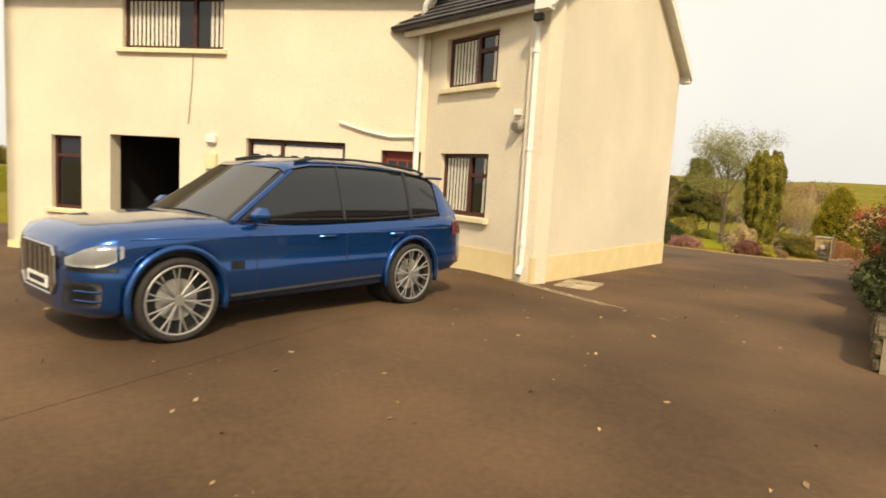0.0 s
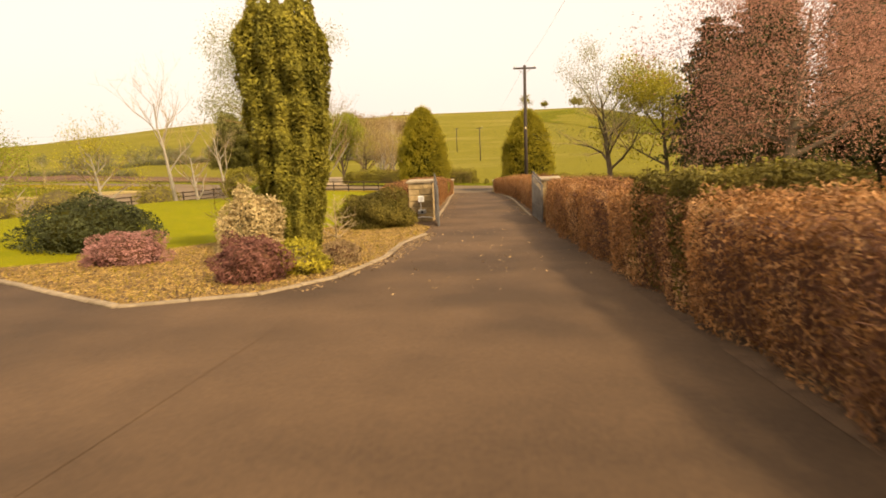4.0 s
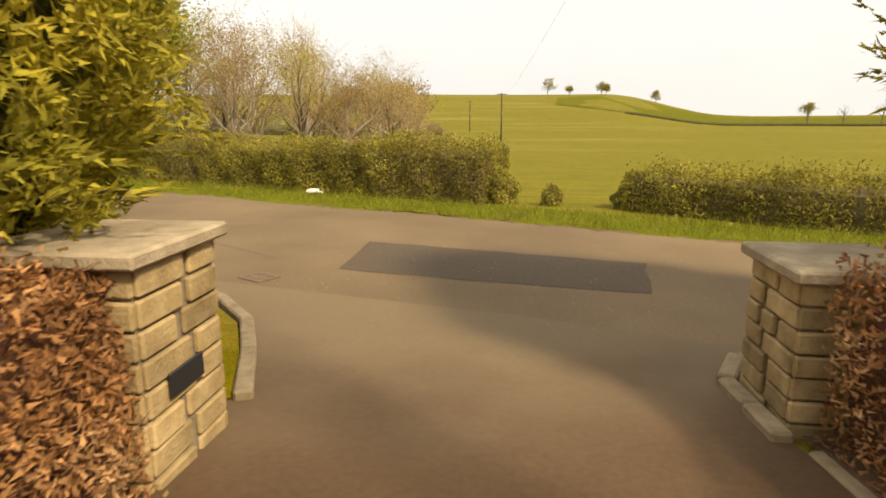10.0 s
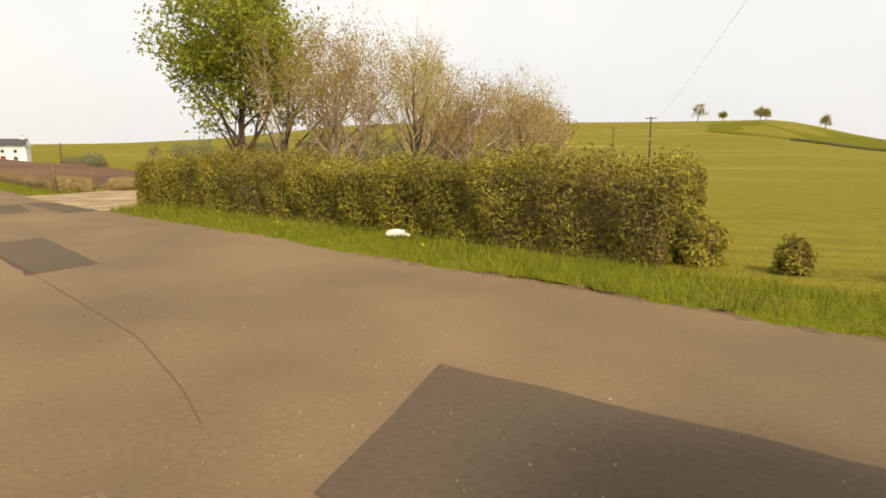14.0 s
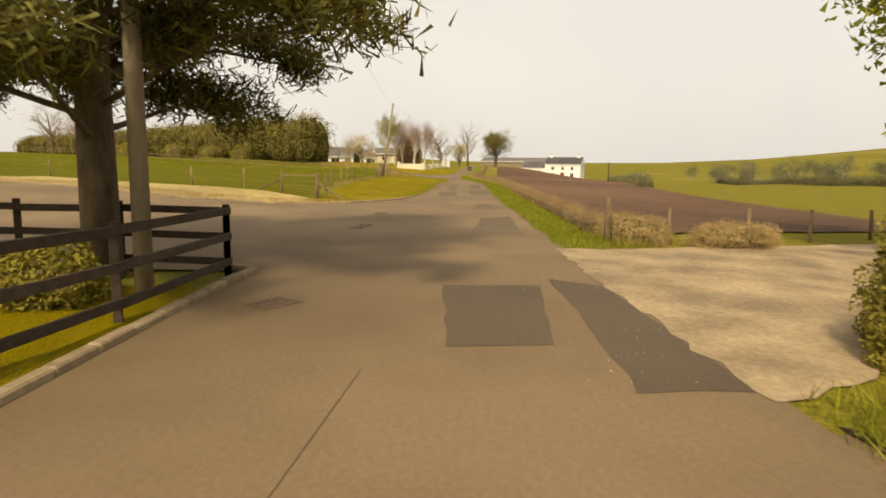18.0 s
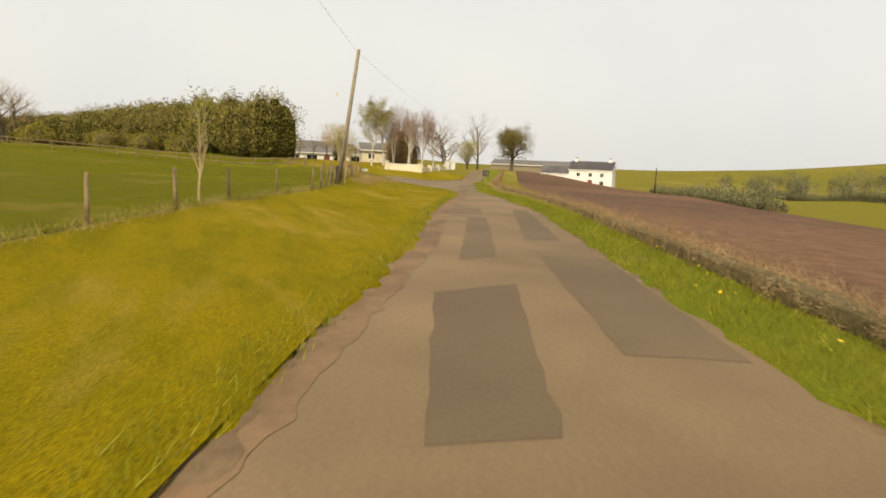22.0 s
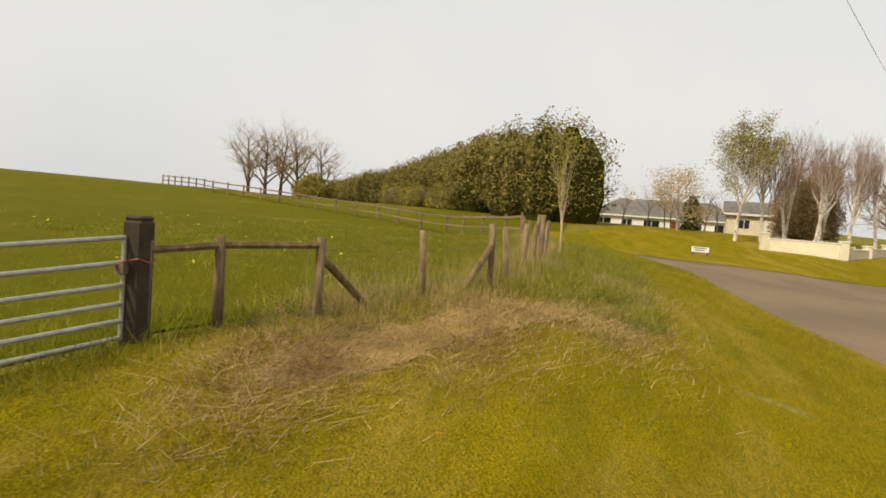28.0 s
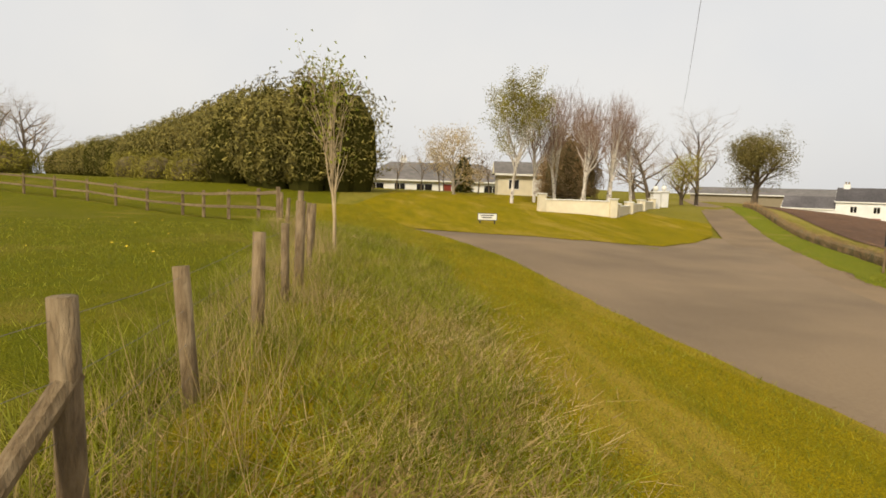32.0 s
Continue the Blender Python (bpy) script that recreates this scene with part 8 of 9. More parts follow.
tree("green_tree", (-14.3, 21.0), 8.4, "tall tree in fresh green leaf beside the lane", M_BARK, M_GREENL, 0.62, 31, 0.2, 10, 0.24, first=0.08, trunk_r=0.17, kids=(15, 7, 4, 3), up=0.5)
tree("willow_tree", (-10.0, 22.5), 6.6, "half-bare willow with yellowish catkins", M_BARKP, M_CATKIN, 0.7, 32, 0.08, 4, 0.13, first=0.06, trunk_r=0.14, twig=M_TWIGP, kids=(12, 6, 5, 4), up=0.6)
tree("ash_tree", (-9.5, 30.0), 9.2, "bare ash tree in the copse", M_BARKP, None, 0.6, 33, first=0.25, trunk_r=0.17, twig=M_TWIGP, kids=(10, 6, 5, 4), up=0.5, group="copse")
tree("ash_tree", (-12.4, 25.5), 8.6, "budding brown tree in the copse", M_BARK, M_CATKIN, 0.7, 34, 0.09, 4, 0.14, first=0.12, trunk_r=0.16, twig=M_TWIG, kids=(11, 6, 5, 4), group="copse")
cop = [(-7.4, 27.0, 6.4, 35), (-6.0, 35.0, 7.4, 36), (-8.6, 42, 7.6, 37), (-7.4, 47, 6.4, 38), (-10.4, 56, 8.0, 39), (-9.6, 64, 7.2, 40), (-12.2, 75, 8.4, 41), (-12, 36, 8.8, 42), (-13, 48, 8.4, 43), (-14.6, 88, 8.8, 44), (-15.6, 104, 8.5, 45)]
for x, y, h, sd in cop:
    tree("copse_tree", (x, y), h, "twiggy brown tree of the copse, barely in leaf", M_BARKP if sd % 3 == 0 else M_BARK, M_YELL if sd % 4 == 1 else M_CATKIN, 0.66, sd, 0.075, 2, 0.14, first=0.08, trunk_r=0.15, twig=M_TWIG if sd % 2 else M_TWIGP, kids=(12, 6, 5, 4), up=0.5, group="copse")
for i, (x, y, rx, rz_) in enumerate([(-8.2, 20.5, 1.6, 0.9), (-5.0, 24, 1.8, 1.0), (-4.2, 31, 1.8, 1.1), (-5.2, 40, 1.8, 1.2), (-6.7, 52, 2.0, 1.3), (-8.8, 68, 2.4, 1.4), (-12.2, 92, 2.8, 1.6), (-15.6, 118, 3.0, 1.7), (-16.2, 138, 3.0, 2.3)]):
    shrub("thicket_bush", (x, y), (rx, rx, rz_), "low mixed thicket under the trees", M_HAWL if i % 2 else M_TWIG, 1600, 0.16, 50 + i, group="thicket")

# verge rubbish
bag = empty("rubbish_bag", (-2.25, 9.05, gz(-2.25, 9.05) + 0.09), 25)
bag.scale = (0.66, 0.66, 0.66)
bm = bmesh.new()
bmesh.ops.create_uvsphere(bm, u_segments=14, v_segments=9, radius=1)
for v in bm.verts:
    k = 1 + 0.18 * math.sin(v.co.x * 5 + v.co.y * 7) * math.cos(v.co.z * 4)
    v.co = Vector((v.co.x * 0.26 * k + 0.05 * v.co.z, v.co.y * 0.12 * k, 0.1 + v.co.z * 0.1 * k))
part("bag", bm, M_WHITE, bag, smooth=True)
part("bag_neck", tube(bmesh.new(), [(0.2, 0, 0.08), (0.3, 0.02, 0.06), (0.38, 0.05, 0.03)], [0.06, 0.03, 0.05], 8), M_WHITE, bag)
tagged(bag, "white plastic rubbish bag lying on the grass verge", "bag")

shrub("hedge_bush", (-12.0, 14.1), (0.75, 0.8, 0.72), "ragged leafy end of the hawthorn hedge", M_HAWL, 1500, 0.07, 34, category="bush")
shrub("hedge_bush", (2.5, 8.8), (0.45, 0.5, 0.5), "ragged leafy end of the hawthorn hedge", M_HAWL, 1300, 0.07, 35, category="bush")
shrub("hedge_bush", (5.5, 8.1), (0.5, 0.5, 0.36), "ragged leafy end of the hawthorn hedge", M_HAWL, 1300, 0.07, 36, category="bush")
for i, (x, y, h, lf) in enumerate([(-11.6, 19.6, 7.0, M_YELL), (-8.8, 18.6, 6.2, M_CATKIN), (-6.6, 21.0, 6.4, M_YELL), (-4.4, 20.4, 4.6, M_CATKIN), (-3.8, 27.0, 5.2, M_CATKIN), (-5.0, 35.0, 6.0, M_YELL), (-6.2, 44.0, 6.2, M_CATKIN), (-10.4, 33.0, 8.2, M_CATKIN), (-7.8, 57.0, 6.8, M_CATKIN), (-11.0, 80.0, 8.0, M_CATKIN)]):
    tree("copse_tree", (x, y), h, "twiggy brown tree of the copse, barely in leaf", M_BARKP if i % 2 else M_BARK, lf, 0.62, 330 + i, 0.075, 2.4, 0.16, first=0.06, trunk_r=0.12, twig=M_TWIG if i % 2 else M_TWIGP, kids=(13, 7, 5, 4), up=0.55, group="copse")
for i, (x, y, r_, lf) in enumerate([(-10.8, 18.0, 1.3, M_HAWL), (-8.0, 17.4, 1.2, M_TWIG), (-5.6, 17.8, 1.3, M_HAWL), (-3.4, 19.0, 1.3, M_TWIG), (-2.3, 23.0, 1.3, M_HAWL), (-3.2, 30.0, 1.5, M_TWIG), (-4.3, 38.0, 1.6, M_FORESTL), (-5.6, 48.0, 1.7, M_FORESTL), (-7.6, 62.0, 1.9, M_FORESTL), (-10.6, 84.0, 2.3, M_FORESTL)]):
    shrub("copse_bush", (x, y), (r_, r_, r_ * 0.85), "tangled undergrowth bush below the copse", lf, 1500, 0.1, 350 + i, group="copse undergrowth")

# ---- fields left of the road ----
def wire_fence(name, pts, label, h=1.0, wires=4, top_rail=False, r=0.045, lean=0.05):
    """Round posts at the given places with strained wires between them."""
    root = empty(name, (pts[0][0], pts[0][1], gz(pts[0][0], pts[0][1])))
    off = Vector(root.location)
    tops = []
    for p in pts:
        x, y = p[0], p[1]
        hh = (p[2] if len(p) > 2 else h) * random.uniform(0.95, 1.05)
        rad = r * (p[3] if len(p) > 3 else 1) * random.uniform(0.85, 1.15)
        z = gz(x, y) - off.z
        lx, ly = random.uniform(-lean, lean), random.uniform(-lean, lean)
        part("post", tube(bmesh.new(), [(x - off.x, y - off.y, z - 0.25), (x - off.x + lx, y - off.y + ly, z + hh)], [rad, rad * 0.94], 10), M_POST, root, smooth=True)
        tops.append((Vector((x - off.x, y - off.y, z)), Vector((lx, ly, hh))))
    for (a, ta), (b, tb) in zip(tops[:-1], tops[1:]):
        for k in range(wires):
            f = 0.2 + 0.72 * k / max(1, wires - 1)
            p, q = a + ta * f, b + tb * f
            part("wire", tube(bmesh.new(), [p, (p + q) / 2 - Vector((0, 0, 0.01)), q], 0.0014, 4, cap=False), M_WIRE, root)
        if top_rail:
            part("rail", tube(bmesh.new(), [a + ta * 0.9, b + tb * 0.9], 0.035, 6), M_POST, root)
    return tagged(root, label, "fence")


def stay(root_name, top, foot, label="slanting timber stay bracing a fence post"):
    root = empty(root_name, (foot[0], foot[1], gz(foot[0], foot[1])))
    o = Vector(root.location)
    part("strut", tube(bmesh.new(), [(0, 0, -0.1), (top[0] - o.x, top[1] - o.y, gz(top[0], top[1]) - o.z + top[2])], 0.042, 8), M_POST, root)
    return tagged(root, label, "fence stay")


F1 = [(-52.5, 1.5), (-48.0, 4.3), (-44.2, 6.8), (-41.5, 9.0), (-39.0, 11.2), (-37.2, 12.6), (-35.6, 13.8, 1.15, 1.5)]
F1b = [(-35.6, 13.8, 1.15, 1.5), (-39.4, 15.1), (-43.4, 16.4), (-47.2, 17.9), (-51.0, 19.4), (-54.4, 20.9), (-58.2, 22.9), (-61.83, 24.97), (-63.94, 25.85), (-65.27, 26.41), (-66.7, 27.0, 1.08, 1.4)]
wire_fence("wire_fence", F1, "timber post and wire fence round the pasture by the side road")
wire_fence("wire_fence", F1b, "timber post and wire fence along the mown verge")
stay("fence_stay", (-35.6, 13.8, 0.75), (-35.0, 15.0))
stay("fence_stay", (-37.2, 12.6, 0.7), (-38.6, 11.6))
root = empty("strainer_rail", (-36.4, 13.2, gz(-36.4, 13.2)))
part("rail", tube(bmesh.new(), [(0.8, 0.6, 0.95), (-0.8, -0.6, 0.92)], 0.035, 6), M_POST, root)
tagged(root, "round timber rail between two strainer posts", "fence rail")
# field gate and rails beyond it
F2 = [(-66.7, 27.0, 1.08, 1.4), (-67.6, 27.42, 1.08, 1.4), (-68.15, 27.6, 1.05, 1.3)]
wire_fence("gate_rails", F2, "short timber rail beside the field gate", wires=1, top_rail=True)
stay("fence_stay", (-66.7, 27.0, 0.7), (-66.0, 26.75))
G0, G1 = Vector((-70.35, 28.25, 0)), Vector((-73.1, 29.15, 0))
fg = empty("field_gate", (G0.x, G0.y, gz(G0.x, G0.y) - 0.04))
gvec = G1 - G0 + Vector((0, 0, gz(G1.x, G1.y) - gz(G0.x, G0.y)))
for hh in (0.08, 0.22, 0.36, 0.51, 0.69, 0.89):
    part("gate_bar", tube(bmesh.new(), [Vector((0, 0, hh)), gvec + Vector((0, 0, hh))], 0.02, 8), M_GALV, fg)
for s in (0.0, 0.33, 0.66, 1.0):
    part("gate_upright", tube(bmesh.new(), [gvec * s + Vector((0, 0, 0.06)), gvec * s + Vector((0, 0, 0.91))], 0.019, 8), M_GALV, fg)
part("gate_latch", box(bmesh.new(), -0.06, 0.06, -0.04, 0.04, 0.6, 0.7, m=Matrix.Translation(gvec)), M_IRON, fg)
tagged(fg, "galvanised six-bar field gate, closed", "field gate")
tie = empty("gate_tie", (-73.2, 29.2, gz(-73.2, 29.2)))
part("twine", tube(bmesh.new(), [(0.13 * math.cos(k * 0.7), 0.13 * math.sin(k * 0.7), 0.66 + 0.02 * math.sin(k * 2.1)) for k in range(10)], 0.008, 5), M_REDDOOR, tie)
tagged(tie, "faded red twine tying the gate to its post", "twine")
for x, y, w, lab in ((-70.2, 28.2, 0.085, "stout square timber gate post"), (-73.2, 29.2, 0.09, "stout weathered dark timber gate post")):
    gp = empty("gate_post", (x, y, gz(x, y)))
    part("post", bx(-w, w, -w, w, -0.3, 0.98, bevel=0.02), M_RAILD, gp)
    part("post_top", bx(-w * 0.9, w * 0.9, -w * 0.9, w * 0.9, 0.98, 1.02, bevel=0.015), M_RAILD, gp)
    tagged(gp, lab, "gate post")


def topped(*posts):
    """Fence posts given by place, height of the top above datum and thickness."""
    return [(x, y, z - gz(x, y), w) for x, y, z, w in posts]


wire_fence("rail_fence_short", topped((-73.25, 29.25, 1.4, 1.0), (-73.8, 29.58, 1.44, 1.15), (-74.45, 30.25, 1.44, 1.2)), "round timber rails between the gate and a strainer post", wires=0, top_rail=True, lean=0.01)
stay("fence_stay", (-74.45, 30.25, 0.6), (-75.25, 30.55))
F3 = topped((-74.45, 30.25, 1.42, 1.1), (-75.9, 31.0, 1.53, 0.8), (-77.1, 31.64, 1.64, 1.15), (-78.4, 31.75, 1.64, 1.1), (-79.9, 31.9, 1.68, 1.2), (-81.2, 32.02, 1.7, 1.0), (-82.0, 32.1, 1.86, 1.25), (-83.6, 32.15, 1.7, 1.0),
            (-85.3, 32.1, 1.75, 1.3), (-87.2, 31.95, 1.7, 1.0), (-88.9, 31.7, 1.95, 1.4), (-90.8, 31.3, 1.75, 1.0), (-93.0, 31.0, 1.9, 1.2))
wire_fence("wire_fence", F3, "weathered post and wire fence in long dry grass", h=0.9, lean=0.09)
stay("fence_stay", (-77.1, 31.64, 0.6), (-76.5, 31.32))
stay("fence_stay", (-88.9, 31.7, 0.7), (-87.8, 31.85))
rail_fence("paddock_fence", [(-93.0, 30.9), (-96, 30), (-103, 26), (-109, 20), (-113.7, 12), (-121, 0), (-133, -14)], "pale weathered post-and-rail paddock fence", h=1.05, rails=2, material=M_POST, spacing=2.6, post=0.11)
pole("verge_pole", (-68.3, 27.75), 7.2, 0.12, "leaning weathered timber pole carrying a wire", M_POLEG, arm=False, lean=(1.05, 0.75))


def sapling(at, h, seed, label):
    return tree("sapling", at, h, label, M_TWIGP, M_GREENL, 0.35, seed, 0.085, 2, 0.14, first=0.2, trunk_r=0.04, kids=(11, 5, 3), levels=3, up=0.9, category="sapling")


sapling((-53.4, 20.0), 3.2, 71, "thin young tree with a few leaves by the fence")
sapling((-86.4, 32.5), 3.9, 72, "slender young tree with sparse green leaves")
sapling((-69.6, 28.5), 3.4, 73, "thin young tree beside the field gate")

# conifer plantation
def forest(name, front, depth, h, label, seed=5):
    """Close-grown evergreens whose crowns run together into one rounded mass."""
    rr = np.random.default_rng(seed)
    off = np.array([front[0][0], front[0][1], gz(*front[0])])
    root = empty(name, tuple(off))
    p, nrm = offset_line(front, 2.0)
    n = len(p)
    leaves, nors = [], []
    inner = bmesh.new()
    for i in range(n):
        u = i / n
        for row in range(4):
            if row > 1 and i % 2:
                continue
            q = p[i] + nrm[i] * -(row * depth / 4 + rr.uniform(0, 1.2)) + rr.normal(size=2) * 0.5
            z = gz(*q)
            hh = h * rr.uniform(0.84, 1.08) * (1 - 0.34 * u) * (0.9 if row == 0 else 1)
            r = rr.uniform(1.7, 3.0)
            m = (3800 if u < 0.3 else 1500) if row < 2 else (1800 if i < 4 else 800)
            d = rr.normal(size=(m, 3))
            d /= np.linalg.norm(d, axis=1)[:, None]
            lump = 1 + 0.16 * np.sin(d[:, 0] * 6 + i) * np.sin(d[:, 1] * 6 + row) + 0.1 * np.sin(d[:, 2] * 13 + i + d[:, 0] * 7)
            rad = lump * (1 - 0.34 * rr.uniform(0, 1, m) ** 2)
            sh = np.sign(d[:, 2]) * np.abs(d[:, 2]) ** 0.8
            c = np.stack([d[:, 0] * r * rad, d[:, 1] * r * rad, hh * 0.5 + sh * hh * 0.5 * np.where(d[:, 2] > 0, rad, 1)], 1)
            leaves.append(c + np.array([q[0], q[1], z]))
            nors.append(d)
            o = (q[0] - off[0], q[1] - off[1], z - off[2])
            tube(inner, [(o[0], o[1], o[2] - 0.2), (o[0], o[1], o[2] + hh * 0.25), (o[0], o[1], o[2] + hh * 0.65), (o[0], o[1], o[2] + hh * 0.9)], [r * 0.5, r * 0.66, r * 0.58, r * 0.2], 9)
    fo = fast("foliage", cards(np.concatenate(leaves) - off, 0.19, 1.6, np.concatenate(nors), 0.8, True), 3, M_FORESTL, root)
    fo["kind"] = "stuff"
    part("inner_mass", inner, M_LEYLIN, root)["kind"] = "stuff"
    return tagged(root, label, "woodland")


forest("conifer_plantation", [(-120, 29.4), (-124, 26.8), (-165, 6.0), (-228, -30)], 6.5, 8.4, "dense plantation of dark evergreens on the skyline")
for i, (x, y, h) in enumerate([(-147, -3.5, 11.0), (-151, -8, 12.0), (-143.5, -6.5, 10.2), (-149, -12, 11.4), (-154, -3, 10.8)]):
    tree("hill_tree", (x, y), h, "bare rounded tree on the field crest", M_BARK, None, 0.8, 80 + i, first=0.08, trunk_r=0.25, twig=M_TWIG, kids=(14, 7, 6, 4), group="hill trees")
shrub("hill_bush", (-139.5, 2.0), (2.4, 2.4, 2.0), "rounded green bush on the field crest", M_HAWL, 1500, 0.3, 84)
tree("willow_edge_tree", (-124, 42.0), 5.6, "pale budding willow at the plantation corner", M_BARKP, M_CREAMFL, 0.8, 85, 0.13, 3, 0.3, first=0.08, trunk_r=0.14, twig=M_TWIGP, kids=(12, 6, 5, 4))
for i, (x, y, rx) in enumerate([(-129, 20.6, 2.0), (-138, 15.8, 2.3), (-150, 9.8, 2.6)]):
    shrub("plantation_bush", (x, y), (rx, rx, rx * 0.8), "olive-brown scrub before the plantation", M_HAWL, 1300, 0.2, 86 + i, group="plantation scrub")

# ---- bungalow, birches and boundary wall ----
M_CREAMW = mat("cream_wall_paint", [(0.3, (0.62, 0.54, 0.38)), (0.7, (0.74, 0.66, 0.48))], 1.5, 0.9, 0.15, 30, big=0.08)
M_GREYROOF = mat("grey_roof_tiles", [(0.3, (0.10, 0.09, 0.085)), (0.7, (0.18, 0.165, 0.15))], 2, 0.85, 0.3, 20, big=0.15)
M_WHITEW = mat("white_wall_paint", [(0.3, (0.72, 0.7, 0.66)), (0.7, (0.82, 0.8, 0.76))], 1.5, 0.9, 0.12, 30, big=0.05)


def simple_house(name, at, rz, L, W, wall_h, roof_h, walls, roof, label, windows=(), doors=(), chimneys=(), hip=0.0, over=0.35):
    """House with walls, a pitched roof with thickness, and windows, doors and chimneys as parts."""
    root = empty(name, (at[0], at[1], at[2] if len(at) > 2 else gz(at[0], at[1]) - 0.1), rz)
    for nm, q in (("wall_front", (-L / 2, L / 2, -W / 2, -W / 2 + 0.3)), ("wall_back", (-L / 2, L / 2, W / 2 - 0.3, W / 2)), ("wall_end", (-L / 2, -L / 2 + 0.3, -W / 2 + 0.3, W / 2 - 0.3)), ("wall_end", (L / 2 - 0.3, L / 2, -W / 2 + 0.3, W / 2 - 0.3))):
        part(nm, bx(*q, 0, wall_h), walls, root)
    bm = bmesh.new()
    lo, hi = [], []
    for sx, sy in ((-1, -1), (1, -1), (1, 1), (-1, 1)):
        lo.append(bm.verts.new((sx * (L / 2 + over), sy * (W / 2 + over), wall_h - 0.08)))
    r0 = bm.verts.new((-L / 2 - over + hip, 0, wall_h + roof_h))
    r1 = bm.verts.new((L / 2 + over - hip, 0, wall_h + roof_h))
    bm.faces.new((lo[0], lo[1], r1, r0)), bm.faces.new((lo[2], lo[3], r0, r1))
    bm.faces.new((lo[1], lo[2], r1)), bm.faces.new((lo[3], lo[0], r0)), bm.faces.new(lo[::-1])
    bmesh.ops.recalc_face_normals(bm, faces=bm.faces[:])
    part("roof", bm, roof, root)
    if not hip:
        for sx in (-1, 1):
            g = bmesh.new()
            t = [(sx * (L / 2 + 0.01), -W / 2, wall_h), (sx * (L / 2 + 0.01), W / 2, wall_h), (sx * (L / 2 + 0.01), 0, wall_h + roof_h * 0.93)]
            v0 = [g.verts.new(p) for p in t]
            v1 = [g.verts.new((p[0] + sx * (over + 0.02), p[1], p[2] - 0.02)) for p in t]
            g.faces.new(v0), g.faces.new(v1[::-1])
            for i in range(3):
                g.faces.new((v0[i], v0[(i + 1) % 3], v1[(i + 1) % 3], v1[i]))
            bmesh.ops.recalc_face_normals(g, faces=g.faces[:])
            part("gable", g, walls, root)
    part("fascia", bx(-L / 2 - over, L / 2 + over, -W / 2 - over - 0.03, -W / 2 - over, wall_h - 0.2, wall_h - 0.03), M_WHITE, root)
    for x, z, w, h in windows:
        wn_ = part("window", bx(x - w / 2, x + w / 2, -W / 2 - 0.012, -W / 2 - 0.002, z, z + h), M_GLASS, root)
        for q in ((x - w / 2 - 0.06, x - w / 2, z, z + h), (x + w / 2, x + w / 2 + 0.06, z, z + h), (x - w / 2 - 0.06, x + w / 2 + 0.06, z + h, z + h + 0.06), (x - w / 2 - 0.1, x + w / 2 + 0.1, z - 0.08, z), (x - 0.025, x + 0.025, z, z + h)):
            part("window_frame", bx(q[0], q[1], -W / 2 - 0.035, -W / 2 - 0.013, q[2], q[3]), M_WHITE, wn_)
    for x, w, h, m in doors:
        part("door", bx(x - w / 2, x + w / 2, -W / 2 - 0.03, -W / 2 - 0.002, 0.05, h), m, root)
    for x, y, h in chimneys:
        ch = part("chimney", bx(x - 0.4, x + 0.4, y - 0.3, y + 0.3, wall_h + roof_h * 0.6, wall_h + roof_h + h), walls, root)
        for s in (-0.18, 0.18):
            part("chimney_pot", tube(bmesh.new(), [(x + s, y, wall_h + roof_h + h), (x + s, y, wall_h + roof_h + h + 0.35)], [0.12, 0.09], 8), M_MORTAR, ch)
    return tagged(root, label, "house")


M_BLUEDOOR = plain("blue_garage_door", (0.03, 0.07, 0.2), 0.5)
simple_house("bungalow", (-151, 44.8, 0.7), 84, 17.5, 9, 2.5, 2.2, M_WHITEW, M_GREYROOF, "long white bungalow with a grey hipped roof", [(-7.2, 0.9, 1.8, 1.1), (-4.4, 0.9, 1.2, 1.1), (-1.5, 0.9, 1.8, 1.1), (3.4, 0.9, 1.4, 1.1), (6.6, 0.9, 2.0, 1.1)], [(1.2, 1.0, 2.05, M_REDDOOR)], [(-4, 0, 0.5)], hip=3.5)
simple_house("cream_garage", (-132, 51.5, 1.5), 78, 7.4, 5, 2.3, 1.2, M_CREAMW, M_GREYROOF, "cream garage beside the bungalow", [(-2.2, 0.9, 0.9, 0.8)], [(0.6, 2.2, 1.9, M_WHITE)])
FZ = gz(-148, 105.5) + 0.35
simple_house("white_farmhouse", (-147.7, 106.1, FZ), 44, 9.4, 6.6, 4.3, 1.9, M_WHITEW, M_SLATE, "white two-storey farmhouse with slate roof and chimneys",
             [(-2.6, 0.9, 0.8, 1.0), (2.5, 0.9, 0.8, 1.0), (-2.6, 2.8, 0.7, 0.8), (0.0, 2.8, 0.7, 0.8), (2.5, 2.8, 0.7, 0.8)], [(0.0, 1.0, 2.1, M_REDDOOR)], [(-3.7, 0, 0.5), (3.7, 0, 0.5)], over=0.15)
simple_house("farmhouse_wing", (-153.45, 100.55, FZ), 44, 6.6, 6.0, 3.2, 1.7, M_WHITEW, M_SLATE, "lower white farmhouse wing with a blue door", [(-1.9, 0.9, 0.7, 0.8), (1.9, 1.9, 0.6, 0.6)], [(0.2, 1.7, 2.1, M_BLUEDOOR)], over=0.1)
simple_house("grey_barn", (-171, 106.0, gz(-171, 106) - 0.4), 44, 22, 8, 2.2, 1.2, M_MORTAR, M_GREYROOF, "long low grey farm shed")


